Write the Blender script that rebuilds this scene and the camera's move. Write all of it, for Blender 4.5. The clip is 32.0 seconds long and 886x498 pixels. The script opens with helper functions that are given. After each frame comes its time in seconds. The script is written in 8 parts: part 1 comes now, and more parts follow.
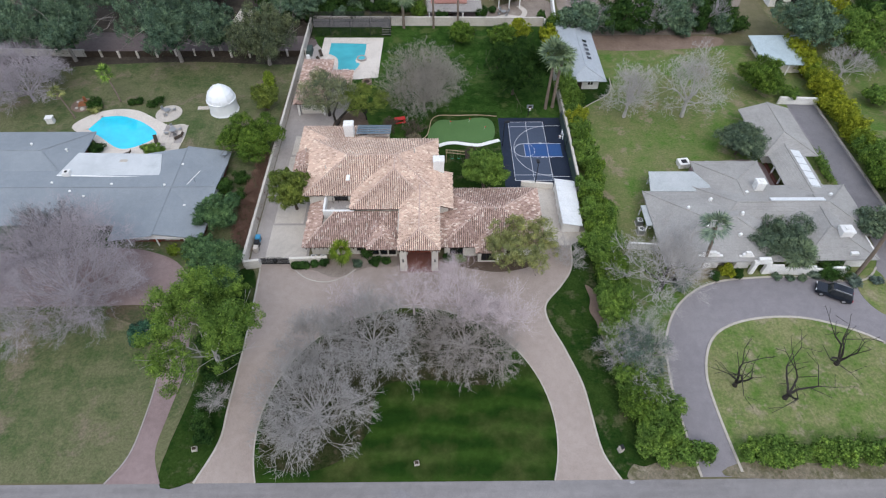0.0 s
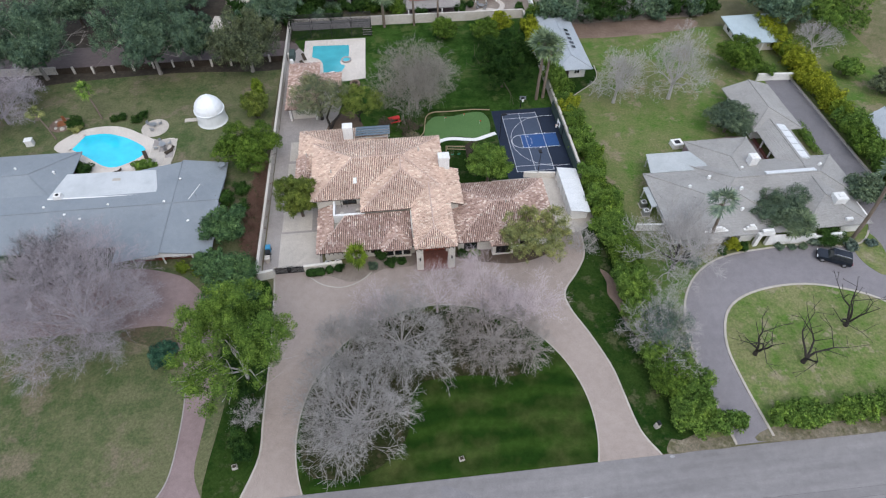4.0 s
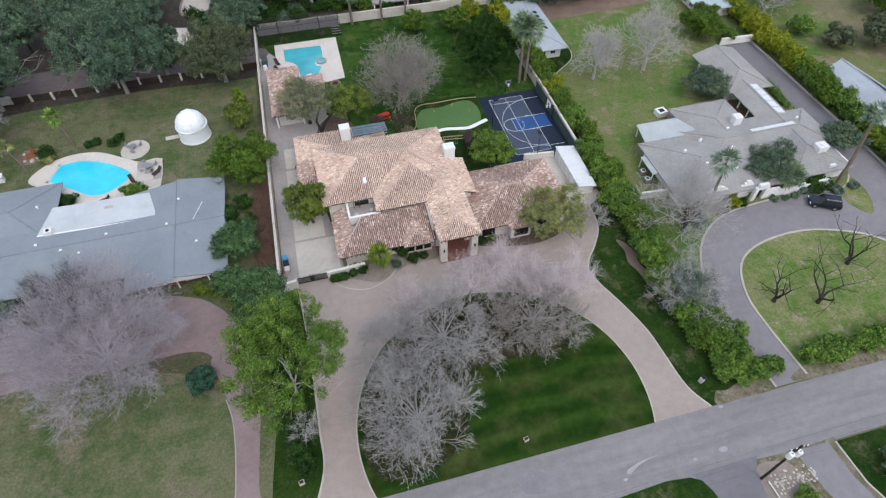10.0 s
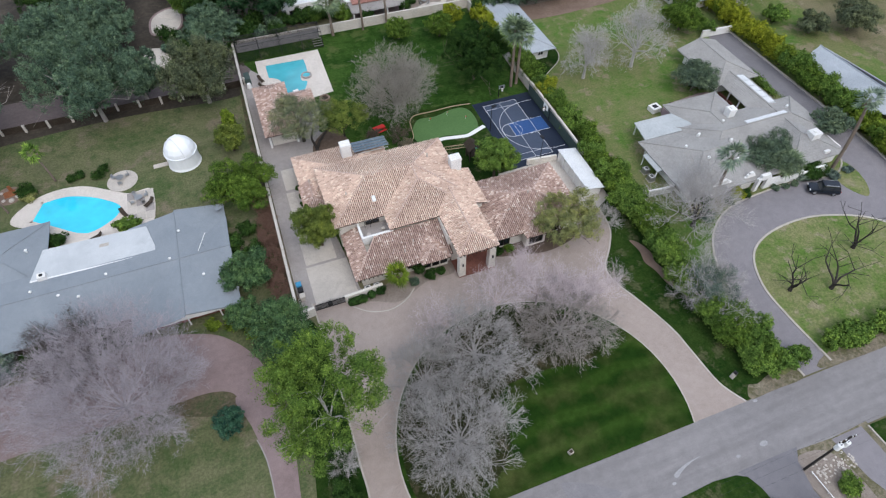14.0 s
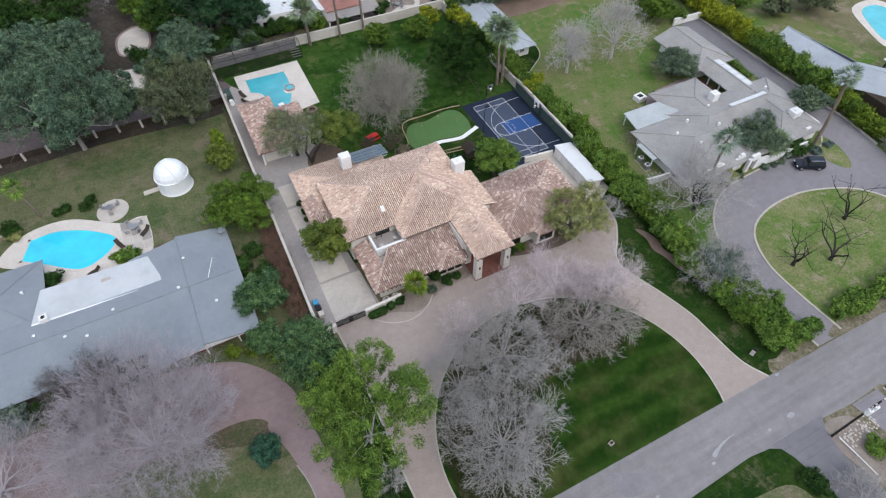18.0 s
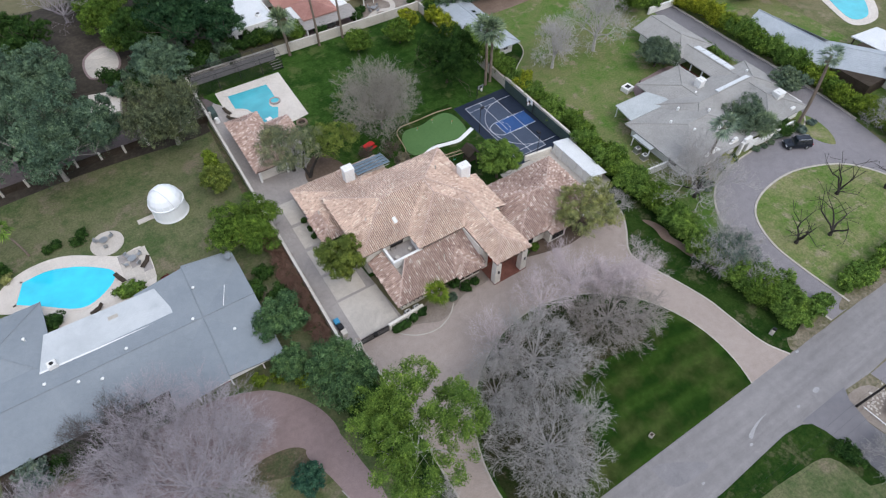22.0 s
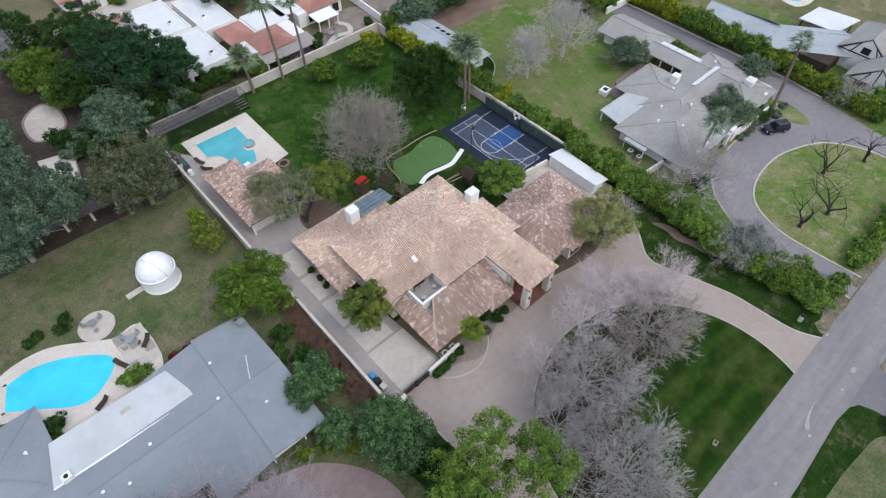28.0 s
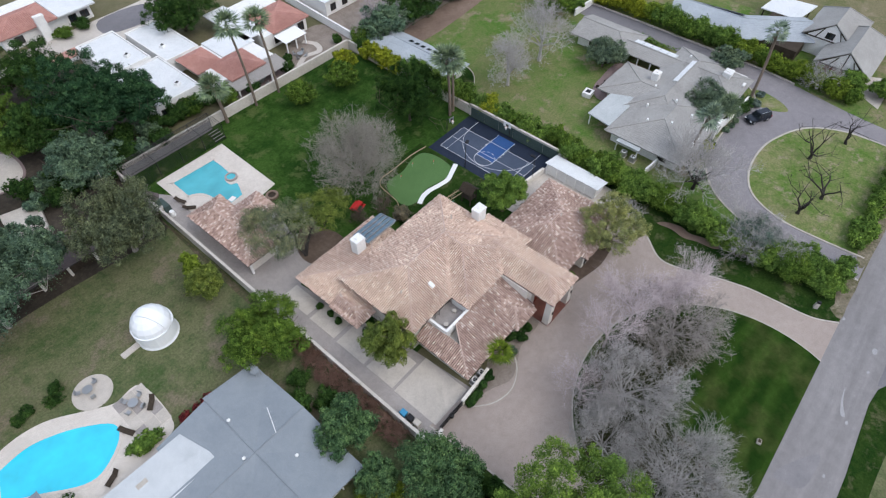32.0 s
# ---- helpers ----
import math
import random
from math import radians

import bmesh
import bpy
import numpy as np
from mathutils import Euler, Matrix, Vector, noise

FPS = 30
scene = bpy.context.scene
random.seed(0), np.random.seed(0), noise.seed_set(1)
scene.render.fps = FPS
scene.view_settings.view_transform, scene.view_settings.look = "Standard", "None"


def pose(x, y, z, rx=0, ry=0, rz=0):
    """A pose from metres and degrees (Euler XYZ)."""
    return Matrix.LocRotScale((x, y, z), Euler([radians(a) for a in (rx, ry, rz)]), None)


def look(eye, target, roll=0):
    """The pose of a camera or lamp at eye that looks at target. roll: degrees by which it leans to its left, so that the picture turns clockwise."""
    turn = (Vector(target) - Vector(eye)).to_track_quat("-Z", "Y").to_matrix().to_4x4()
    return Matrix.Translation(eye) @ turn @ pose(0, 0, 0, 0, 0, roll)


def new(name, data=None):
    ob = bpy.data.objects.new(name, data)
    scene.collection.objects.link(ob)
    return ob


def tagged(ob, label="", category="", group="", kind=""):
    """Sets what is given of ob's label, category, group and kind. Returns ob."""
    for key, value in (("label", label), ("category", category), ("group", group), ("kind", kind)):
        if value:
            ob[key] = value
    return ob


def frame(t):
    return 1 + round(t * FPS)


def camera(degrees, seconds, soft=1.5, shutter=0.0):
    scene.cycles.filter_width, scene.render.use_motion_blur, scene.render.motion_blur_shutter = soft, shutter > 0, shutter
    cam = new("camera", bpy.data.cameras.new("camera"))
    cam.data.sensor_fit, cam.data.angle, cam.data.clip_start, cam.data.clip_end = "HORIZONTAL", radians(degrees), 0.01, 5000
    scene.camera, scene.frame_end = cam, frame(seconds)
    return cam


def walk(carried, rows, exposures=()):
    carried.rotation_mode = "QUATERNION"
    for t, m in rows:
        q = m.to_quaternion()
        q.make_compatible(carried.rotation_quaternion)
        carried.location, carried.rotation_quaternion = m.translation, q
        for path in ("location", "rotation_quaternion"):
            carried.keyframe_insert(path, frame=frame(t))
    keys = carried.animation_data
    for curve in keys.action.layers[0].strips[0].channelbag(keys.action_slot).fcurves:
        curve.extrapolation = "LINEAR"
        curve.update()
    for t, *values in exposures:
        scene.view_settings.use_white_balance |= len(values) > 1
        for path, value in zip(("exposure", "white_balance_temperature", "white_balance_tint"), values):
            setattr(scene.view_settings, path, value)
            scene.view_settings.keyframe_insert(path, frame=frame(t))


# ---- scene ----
cam = camera(74.8, 32.0, 1.2)
PATH = [
    (0, (0.00, -0.02, 64.38), (0.167, 12.817, 49.047), 0.25),
    (0.5, (-0.83, -0.08, 64.40), (-0.527, 12.745, 49.052), 0.21),
    (1, (-1.74, -0.06, 64.48), (-1.269, 12.744, 49.122), 0.21),
    (1.5, (-2.62, -0.06, 64.52), (-1.995, 12.726, 49.146), 0.18),
    (2, (-3.52, -0.03, 64.54), (-2.732, 12.735, 49.159), 0.17),
    (2.5, (-4.43, 0.02, 64.56), (-3.483, 12.765, 49.176), 0.15),
    (3, (-5.37, 0.09, 64.55), (-4.266, 12.813, 49.157), 0.16),
    (3.5, (-6.25, 0.16, 64.54), (-5.004, 12.860, 49.140), 0.12),
    (5.5, (-9.86, 0.59, 64.37), (-7.979, 13.174, 48.942), 0.02),
    (6, (-10.80, 0.66, 64.35), (-8.770, 13.217, 48.917), -0.01),
    (6.5, (-11.62, 0.70, 64.34), (-9.469, 13.223, 48.903), -0.03),
    (7, (-12.54, 0.72, 64.32), (-10.238, 13.211, 48.870), -0.04),
    (7.5, (-13.42, 0.76, 64.31), (-10.962, 13.208, 48.852), -0.08),
    (8, (-14.31, 0.85, 64.32), (-11.690, 13.247, 48.842), -0.11),
    (8.5, (-15.20, 0.99, 64.32), (-12.431, 13.332, 48.825), -0.12),
    (9, (-16.06, 1.15, 64.32), (-13.145, 13.442, 48.809), -0.17),
    (9.5, (-16.89, 1.39, 64.32), (-13.818, 13.614, 48.798), -0.20),
    (10, (-17.72, 1.72, 64.35), (-14.490, 13.892, 48.809), -0.19),
    (10.5, (-18.54, 2.14, 64.36), (-15.183, 14.254, 48.800), -0.18),
    (11, (-19.33, 2.63, 64.39), (-15.845, 14.690, 48.820), -0.17),
    (11.5, (-20.09, 3.16, 64.42), (-16.467, 15.167, 48.838), -0.17),
    (12, (-20.85, 3.80, 64.47), (-17.083, 15.746, 48.878), -0.14),
    (12.5, (-21.59, 4.49, 64.52), (-17.675, 16.385, 48.924), -0.12),
    (13, (-22.30, 5.19, 64.56), (-18.243, 17.034, 48.961), -0.11),
    (13.5, (-23.01, 5.90, 64.62), (-18.801, 17.693, 49.027), -0.10),
    (14, (-23.75, 6.53, 64.67), (-19.371, 18.272, 49.074), -0.08),
    (14.5, (-24.52, 7.11, 64.73), (-19.982, 18.781, 49.135), -0.09),
    (16.5, (-27.64, 8.96, 65.00), (-22.492, 20.344, 49.384), -0.09),
    (17, (-28.44, 9.40, 65.05), (-23.142, 20.711, 49.425), -0.09),
    (17.5, (-29.24, 9.85, 65.11), (-23.788, 21.069, 49.475), -0.11),
    (18, (-30.06, 10.27, 65.15), (-24.471, 21.418, 49.514), -0.10),
    (18.5, (-30.87, 10.73, 65.22), (-25.146, 21.787, 49.565), -0.07),
    (19, (-31.64, 11.24, 65.29), (-25.778, 22.203, 49.621), -0.07),
    (19.5, (-32.37, 11.80, 65.35), (-26.378, 22.672, 49.665), -0.07),
    (20, (-33.11, 12.45, 65.39), (-26.969, 23.229, 49.705), -0.00),
    (20.5, (-33.77, 13.15, 65.46), (-27.497, 23.831, 49.753), -0.02),
    (21, (-34.42, 13.90, 65.53), (-28.005, 24.478, 49.811), -0.01),
    (21.5, (-35.05, 14.66, 65.54), (-28.504, 25.145, 49.817), -0.01),
    (22, (-35.63, 15.47, 65.60), (-28.957, 25.857, 49.859), -0.00),
    (22.5, (-36.21, 16.33, 65.68), (-29.403, 26.611, 49.926), 0.03),
    (23, (-36.76, 17.20, 65.77), (-29.828, 27.376, 50.008), 0.01),
    (23.5, (-37.30, 18.08, 65.84), (-30.225, 28.148, 50.071), 0.03),
    (24, (-37.80, 18.97, 65.88), (-30.596, 28.931, 50.105), 0.04),
    (24.5, (-38.30, 19.86, 65.88), (-30.963, 29.714, 50.097), 0.06),
    (25, (-38.77, 20.78, 65.88), (-31.294, 30.534, 50.102), 0.03),
    (25.5, (-39.22, 21.70, 65.87), (-31.598, 31.353, 50.094), 0.03),
    (27.5, (-40.92, 25.51, 65.68), (-32.661, 34.753, 49.983), 0.04),
    (28, (-41.34, 26.47, 65.67), (-32.939, 35.612, 49.991), 0.03),
    (28.5, (-41.72, 27.41, 65.63), (-33.180, 36.451, 49.966), 0.04),
    (29, (-42.07, 28.36, 65.57), (-33.391, 37.286, 49.920), 0.05),
    (29.5, (-42.43, 29.34, 65.47), (-33.600, 38.140, 49.832), 0.05),
    (30, (-42.77, 30.32, 65.36), (-33.783, 39.004, 49.743), 0.05),
    (30.5, (-43.09, 31.33, 65.24), (-33.959, 39.881, 49.638), 0.04),
    (31, (-43.44, 32.37, 65.11), (-34.156, 40.786, 49.515), 0.08),
    (31.5, (-43.76, 33.44, 64.95), (-34.329, 41.709, 49.365), 0.10),
    (32, (-44.08, 34.54, 64.82), (-34.507, 42.653, 49.247), 0.15),
]
walk(cam, [(t, look(eye, target, roll)) for t, eye, target, roll in PATH], exposures=((0.0, 0.42), (32.0, 0.42)))

# ---- world, sun ----
world = bpy.data.worlds.new("overcast_sky")
scene.world = world
world.use_nodes = True
wn = world.node_tree.nodes
sky = wn.new("ShaderNodeTexSky")
sky.sky_type = "NISHITA"
sky.sun_disc = False
sky.sun_elevation, sky.sun_rotation = radians(48), radians(200)
sky.air_density, sky.dust_density, sky.ozone_density = 1.0, 4.0, 1.0
soften = wn.new("ShaderNodeMixRGB")
soften.inputs[0].default_value = 0.72
soften.inputs[2].default_value = (5.75, 6.5, 7.95, 1)
world.node_tree.links.new(sky.outputs[0], soften.inputs[1])
world.node_tree.links.new(soften.outputs[0], wn["Background"].inputs[0])
wn["Background"].inputs[1].default_value = 0.13
sun_data = bpy.data.lights.new("sun", "SUN")
sun_data.energy, sun_data.angle, sun_data.color = 0.9, radians(28), (1.0, 0.97, 0.93)
sun = new("sun", sun_data)
sun.matrix_world = look((20, -60, 90), (0, 0, 0))

# ---- materials ----


def mat(name, base, rough=0.8, metal=0.0, spec=0.3):
    m = bpy.data.materials.new(name)
    m.use_nodes = True
    b = m.node_tree.nodes["Principled BSDF"]
    b.inputs["Base Color"].default_value = (*base, 1)
    b.inputs["Roughness"].default_value = rough
    b.inputs["Metallic"].default_value = metal
    b.inputs["Specular IOR Level"].default_value = spec
    return m


def nd(m, kind, **kw):
    n = m.node_tree.nodes.new(kind)
    for k, v in kw.items():
        n.inputs[k].default_value = v
    return n


def ln(m, a, b):
    m.node_tree.links.new(a, b)


def coords(m, scale=(1, 1, 1)):
    g = m.node_tree.nodes.new("ShaderNodeNewGeometry")
    mp = nd(m, "ShaderNodeMapping", Scale=scale)
    ln(m, g.outputs["Position"], mp.inputs["Vector"])
    return mp.outputs[0]


def ramp(m, fac, stops):
    r = m.node_tree.nodes.new("ShaderNodeValToRGB")
    while len(r.color_ramp.elements) < len(stops):
        r.color_ramp.elements.new(0.5)
    for e, (p, col) in zip(r.color_ramp.elements, stops):
        e.position, e.color = p, (*col, 1)
    ln(m, fac, r.inputs[0])
    return r.outputs[0]


def noise_of(m, vec, scale, detail=4.0, rough=0.55):
    n = nd(m, "ShaderNodeTexNoise", Scale=scale, Detail=detail, Roughness=rough)
    ln(m, vec, n.inputs["Vector"])
    return n.outputs["Fac"]


def mix(m, fac, a, b, mode="MIX"):
    n = m.node_tree.nodes.new("ShaderNodeMixRGB")
    n.blend_type = mode
    for s, v in ((0, fac), (1, a), (2, b)):
        if isinstance(v, (int, float)):
            n.inputs[s].default_value = v
        elif isinstance(v, tuple):
            n.inputs[s].default_value = (*v, 1)
        else:
            ln(m, v, n.inputs[s])
    return n.outputs[0]


def finish(m, color, bump=None, strength=0.3, distance=0.05, rough=None):
    b = m.node_tree.nodes["Principled BSDF"]
    ln(m, color, b.inputs["Base Color"])
    if bump is not None:
        bn = nd(m, "ShaderNodeBump", Strength=strength, Distance=distance)
        ln(m, bump, bn.inputs["Height"])
        ln(m, bn.outputs[0], b.inputs["Normal"])
    if rough is not None:
        ln(m, rough, b.inputs["Roughness"])
    return m


def turf_mat(name, green, straw, bare_, big, small, cover=0.5):
    """Winter turf: green tufts over straw, with bare patches at several sizes."""
    m = mat(name, green, 0.95, spec=0.02)
    v = coords(m)
    n1, n2, n3 = noise_of(m, v, big, 6, 0.6), noise_of(m, v, small, 6, 0.7), noise_of(m, v, 15.0, 3, 0.7)
    f = mix(m, 0.45, n1, n2)
    a = ramp(m, f, [(cover - 0.075, green), (cover, tuple(0.5 * (p + q) for p, q in zip(green, straw))), (cover + 0.075, straw)])
    b = ramp(m, noise_of(m, v, big * 2.3, 5, 0.7), [(0.54, (0, 0, 0)), (0.64, (0.85, 0.85, 0.85))])
    c = mix(m, b, a, bare_)
    tuft = ramp(m, noise_of(m, v, 3.2, 4, 0.7), [(0.32, (0.7, 0.74, 0.7)), (0.68, (1.25, 1.22, 1.2))])
    g = ramp(m, n3, [(0.3, (0.75, 0.75, 0.75)), (0.7, (1.22, 1.22, 1.22))])
    return finish(m, mix(m, 1.0, mix(m, 1.0, c, tuft, "MULTIPLY"), g, "MULTIPLY"), n3, 0.4, 0.06)


def mottled(name, dark, mid, light, big=0.15, small=2.5, rough=0.9, bump=0.3, spec=0.2, grain=14.0):
    """Three tones at a large and a small scale, with a fine grain on top."""
    m = mat(name, mid, rough, spec=spec)
    v = coords(m)
    n1, n2, n3 = noise_of(m, v, big, 5), noise_of(m, v, small, 5, 0.65), noise_of(m, v, grain, 3, 0.7)
    a = ramp(m, n1, [(0.3, dark), (0.5, mid), (0.72, light)])
    b = ramp(m, n2, [(0.25, dark), (0.5, mid), (0.75, light)])
    c = mix(m, 0.5, a, b)
    g = ramp(m, n3, [(0.3, (0.72, 0.72, 0.72)), (0.7, (1.2, 1.2, 1.2))])
    return finish(m, mix(m, 1.0, c, g, "MULTIPLY"), n3, bump, 0.06)


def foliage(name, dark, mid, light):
    """Leaves: each leaf takes its own tone; clump noise paints crown shade and highlights."""
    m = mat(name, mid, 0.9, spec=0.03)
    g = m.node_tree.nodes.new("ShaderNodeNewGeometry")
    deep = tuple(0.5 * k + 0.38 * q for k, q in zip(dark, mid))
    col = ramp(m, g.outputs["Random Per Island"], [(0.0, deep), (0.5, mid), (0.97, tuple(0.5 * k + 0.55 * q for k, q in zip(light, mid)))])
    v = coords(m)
    # random dark and bright clumps stand in for shade inside the crown
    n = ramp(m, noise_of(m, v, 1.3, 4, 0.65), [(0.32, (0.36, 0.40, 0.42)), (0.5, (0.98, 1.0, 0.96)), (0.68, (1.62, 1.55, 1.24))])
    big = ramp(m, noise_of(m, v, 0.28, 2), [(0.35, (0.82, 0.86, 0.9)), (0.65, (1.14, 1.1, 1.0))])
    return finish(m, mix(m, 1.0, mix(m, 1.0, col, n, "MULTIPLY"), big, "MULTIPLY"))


M = {}
# ground and turf
M["dry_turf"] = mottled("dry_turf", (0.085, 0.088, 0.04), (0.135, 0.125, 0.068), (0.20, 0.165, 0.11), 0.06, 0.5)
M["left_turf"] = turf_mat("left_turf", (0.058, 0.094, 0.034), (0.138, 0.142, 0.078), (0.185, 0.155, 0.112), 0.07, 0.5, 0.48)
M["right_turf"] = turf_mat("right_turf", (0.085, 0.155, 0.034), (0.165, 0.175, 0.078), (0.25, 0.205, 0.145), 0.085, 0.4, 0.49)
M["island_turf"] = turf_mat("island_turf", (0.098, 0.165, 0.038), (0.205, 0.21, 0.10), (0.275, 0.24, 0.165), 0.16, 0.7, 0.5)
M["far_turf"] = turf_mat("far_turf", (0.10, 0.125, 0.05), (0.185, 0.165, 0.10), (0.26, 0.215, 0.155), 0.06, 0.5, 0.47)
M["soil"] = mottled("soil", (0.065, 0.047, 0.036), (0.115, 0.083, 0.063), (0.175, 0.135, 0.105), 0.3, 2.0)
M["west_soil"] = turf_mat("thin_turf_on_soil", (0.075, 0.088, 0.045), (0.125, 0.10, 0.07), (0.17, 0.135, 0.105), 0.25, 1.2)
M["dark_soil"] = mottled("dark_ground", (0.03, 0.026, 0.02), (0.055, 0.046, 0.036), (0.10, 0.083, 0.065), 0.3, 1.2)
M["gravel"] = mottled("gravel", (0.15, 0.12, 0.10), (0.24, 0.20, 0.17), (0.34, 0.30, 0.26), 0.4, 4.0)


def lawn_mat(name, dark, light, worn):
    """Mown turf: soft mowing bands, worn patches and blade grain."""
    m = mat(name, dark, 0.95, spec=0.02)
    v = coords(m)
    w = nd(m, "ShaderNodeTexWave", Scale=0.1, Distortion=5.0, Detail=3.0)
    w.bands_direction = "Y"
    ln(m, v, w.inputs["Vector"])
    low_ = tuple(0.35 * p + 0.65 * q for p, q in zip(light, dark))
    bands = ramp(m, w.outputs["Fac"], [(0.15, dark), (0.5, low_), (0.85, light)])
    patch = ramp(m, noise_of(m, v, 0.16, 4), [(0.46, (0, 0, 0)), (0.7, (0.75, 0.75, 0.75))])
    c = mix(m, patch, bands, worn)
    spots = ramp(m, noise_of(m, v, 0.8, 5, 0.65), [(0.3, (0.72, 0.75, 0.7)), (0.7, (1.22, 1.2, 1.15))])
    c = mix(m, 1.0, c, spots, "MULTIPLY")
    g = noise_of(m, v, 16.0, 3, 0.7)
    gr = ramp(m, g, [(0.3, (0.75, 0.75, 0.75)), (0.7, (1.2, 1.2, 1.2))])
    return finish(m, mix(m, 1.0, c, gr, "MULTIPLY"), g, 0.4, 0.05)


M["lawn"] = lawn_mat("green_lawn", (0.0135, 0.036, 0.0065), (0.0275, 0.059, 0.011), (0.076, 0.084, 0.03))
M["back_lawn"] = turf_mat("back_lawn", (0.017, 0.046, 0.009), (0.042, 0.086, 0.018), (0.08, 0.105, 0.035), 0.12, 0.7)
# brown turf, darker than the open lawn to paint in shade under trees
M["shaded_lawn"] = turf_mat("thin_lawn_tree_shade", (0.02, 0.03, 0.010), (0.042, 0.041, 0.02), (0.075, 0.063, 0.04), 0.2, 0.9)
M["side_lawn"] = turf_mat("side_lawn", (0.012, 0.034, 0.007), (0.03, 0.056, 0.013), (0.085, 0.088, 0.045), 0.15, 0.9)
M["putting"] = mottled("putting_green", (0.075, 0.15, 0.05), (0.088, 0.17, 0.058), (0.10, 0.19, 0.066), 0.3, 2.0, bump=0.1)
# hard surfaces
def road_mat(name, dark, mid, light):
    """Old asphalt: long wheel-worn streaks, mottling and stone grain."""
    m = mat(name, mid, 0.9, spec=0.15)
    v, long_ = coords(m), coords(m, (0.07, 0.9, 1.0))
    n1, n2, n3 = noise_of(m, long_, 0.8, 5, 0.6), noise_of(m, v, 0.9, 5, 0.65), noise_of(m, v, 20.0, 3, 0.7)
    c = mix(m, 0.4, ramp(m, n1, [(0.32, dark), (0.5, mid), (0.7, light)]), ramp(m, n2, [(0.28, dark), (0.5, mid), (0.74, light)]))
    g = ramp(m, n3, [(0.3, (0.78, 0.78, 0.78)), (0.7, (1.18, 1.18, 1.18))])
    return finish(m, mix(m, 1.0, c, g, "MULTIPLY"), n3, 0.3, 0.05)


M["asphalt"] = road_mat("worn_asphalt", (0.178, 0.167, 0.167), (0.234, 0.222, 0.222), (0.292, 0.276, 0.274))
M["verge"] = turf_mat("tan_verge", (0.12, 0.115, 0.065), (0.20, 0.172, 0.13), (0.27, 0.235, 0.185), 0.3, 1.2, 0.48)
M["bark_red"] = mottled("reddish_dry_twigs", (0.13, 0.075, 0.055), (0.20, 0.12, 0.09), (0.28, 0.18, 0.14), 0.8, 6.0)
M["asphalt_pale"] = mottled("scuffed_asphalt", (0.28, 0.275, 0.28), (0.34, 0.335, 0.34), (0.40, 0.39, 0.39), 0.8, 4.0, grain=20)
M["asphalt_dark"] = mottled("patched_asphalt", (0.19, 0.183, 0.19), (0.225, 0.215, 0.222), (0.27, 0.26, 0.262), 0.4, 2.0, grain=20)
M["aggregate"] = mottled("pinkish_aggregate_drive", (0.285, 0.235, 0.208), (0.355, 0.295, 0.262), (0.415, 0.352, 0.315), 0.09, 1.1, grain=22)
M["grey_drive"] = mottled("grey_drive", (0.19, 0.18, 0.19), (0.238, 0.222, 0.234), (0.285, 0.268, 0.275), 0.1, 1.0, grain=22)
M["dark_drive"] = mottled("dark_drive", (0.145, 0.14, 0.15), (0.185, 0.178, 0.19), (0.225, 0.215, 0.228), 0.15, 1.0, grain=22)
M["brick_drive"] = mottled("brick_drive", (0.20, 0.145, 0.14), (0.26, 0.195, 0.19), (0.32, 0.245, 0.24), 0.2, 1.5, grain=18)
M["lane"] = mottled("dull_brick_lane", (0.10, 0.08, 0.078), (0.14, 0.112, 0.11), (0.18, 0.148, 0.145), 0.2, 1.5, grain=18)
M["concrete"] = mottled("pale_concrete", (0.41, 0.372, 0.333), (0.515, 0.47, 0.42), (0.61, 0.56, 0.505), 0.2, 1.4, grain=20)
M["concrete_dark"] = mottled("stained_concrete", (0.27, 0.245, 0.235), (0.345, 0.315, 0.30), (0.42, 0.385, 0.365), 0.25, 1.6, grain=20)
M["deck"] = mottled("pool_deck", (0.52, 0.47, 0.42), (0.62, 0.565, 0.51), (0.70, 0.65, 0.59), 0.3, 1.5, grain=18)
M["kerb"] = mottled("kerb_concrete", (0.36, 0.33, 0.28), (0.46, 0.42, 0.37), (0.54, 0.50, 0.45), 0.5, 3.0)
M["court"] = mottled("court_navy", (0.012, 0.018, 0.034), (0.016, 0.024, 0.044), (0.022, 0.031, 0.054), 0.3, 2.0, rough=0.6, bump=0.1)
M["court_grey"] = mottled("court_slate", (0.05, 0.065, 0.10), (0.06, 0.078, 0.118), (0.072, 0.092, 0.135), 0.3, 2.0, rough=0.6, bump=0.1)
M["court_key"] = mottled("court_blue", (0.022, 0.07, 0.20), (0.03, 0.086, 0.24), (0.04, 0.10, 0.27), 0.3, 2.0, rough=0.6, bump=0.1)
M["line"] = mat("white_line_paint", (0.72, 0.73, 0.75), 0.6)
# walls, roofs
M["stucco"] = mottled("cream_stucco", (0.60, 0.56, 0.50), (0.70, 0.66, 0.60), (0.77, 0.73, 0.67), 0.4, 2.0, grain=20)
M["white_stucco"] = mottled("white_stucco", (0.68, 0.67, 0.65), (0.78, 0.77, 0.75), (0.83, 0.82, 0.80), 0.4, 2.0, grain=20)
M["wall_stucco"] = mottled("weathered_wall", (0.46, 0.42, 0.37), (0.57, 0.53, 0.48), (0.66, 0.62, 0.57), 0.35, 1.8, grain=20)
M["white_roof"] = mottled("white_roof_coating", (0.58, 0.60, 0.61), (0.68, 0.695, 0.705), (0.75, 0.76, 0.765), 0.25, 1.2, rough=0.6)
M["west_flat_roof"] = mottled("weathered_white_roof_coating", (0.43, 0.455, 0.47), (0.53, 0.555, 0.57), (0.61, 0.63, 0.64), 0.22, 1.0, rough=0.6)
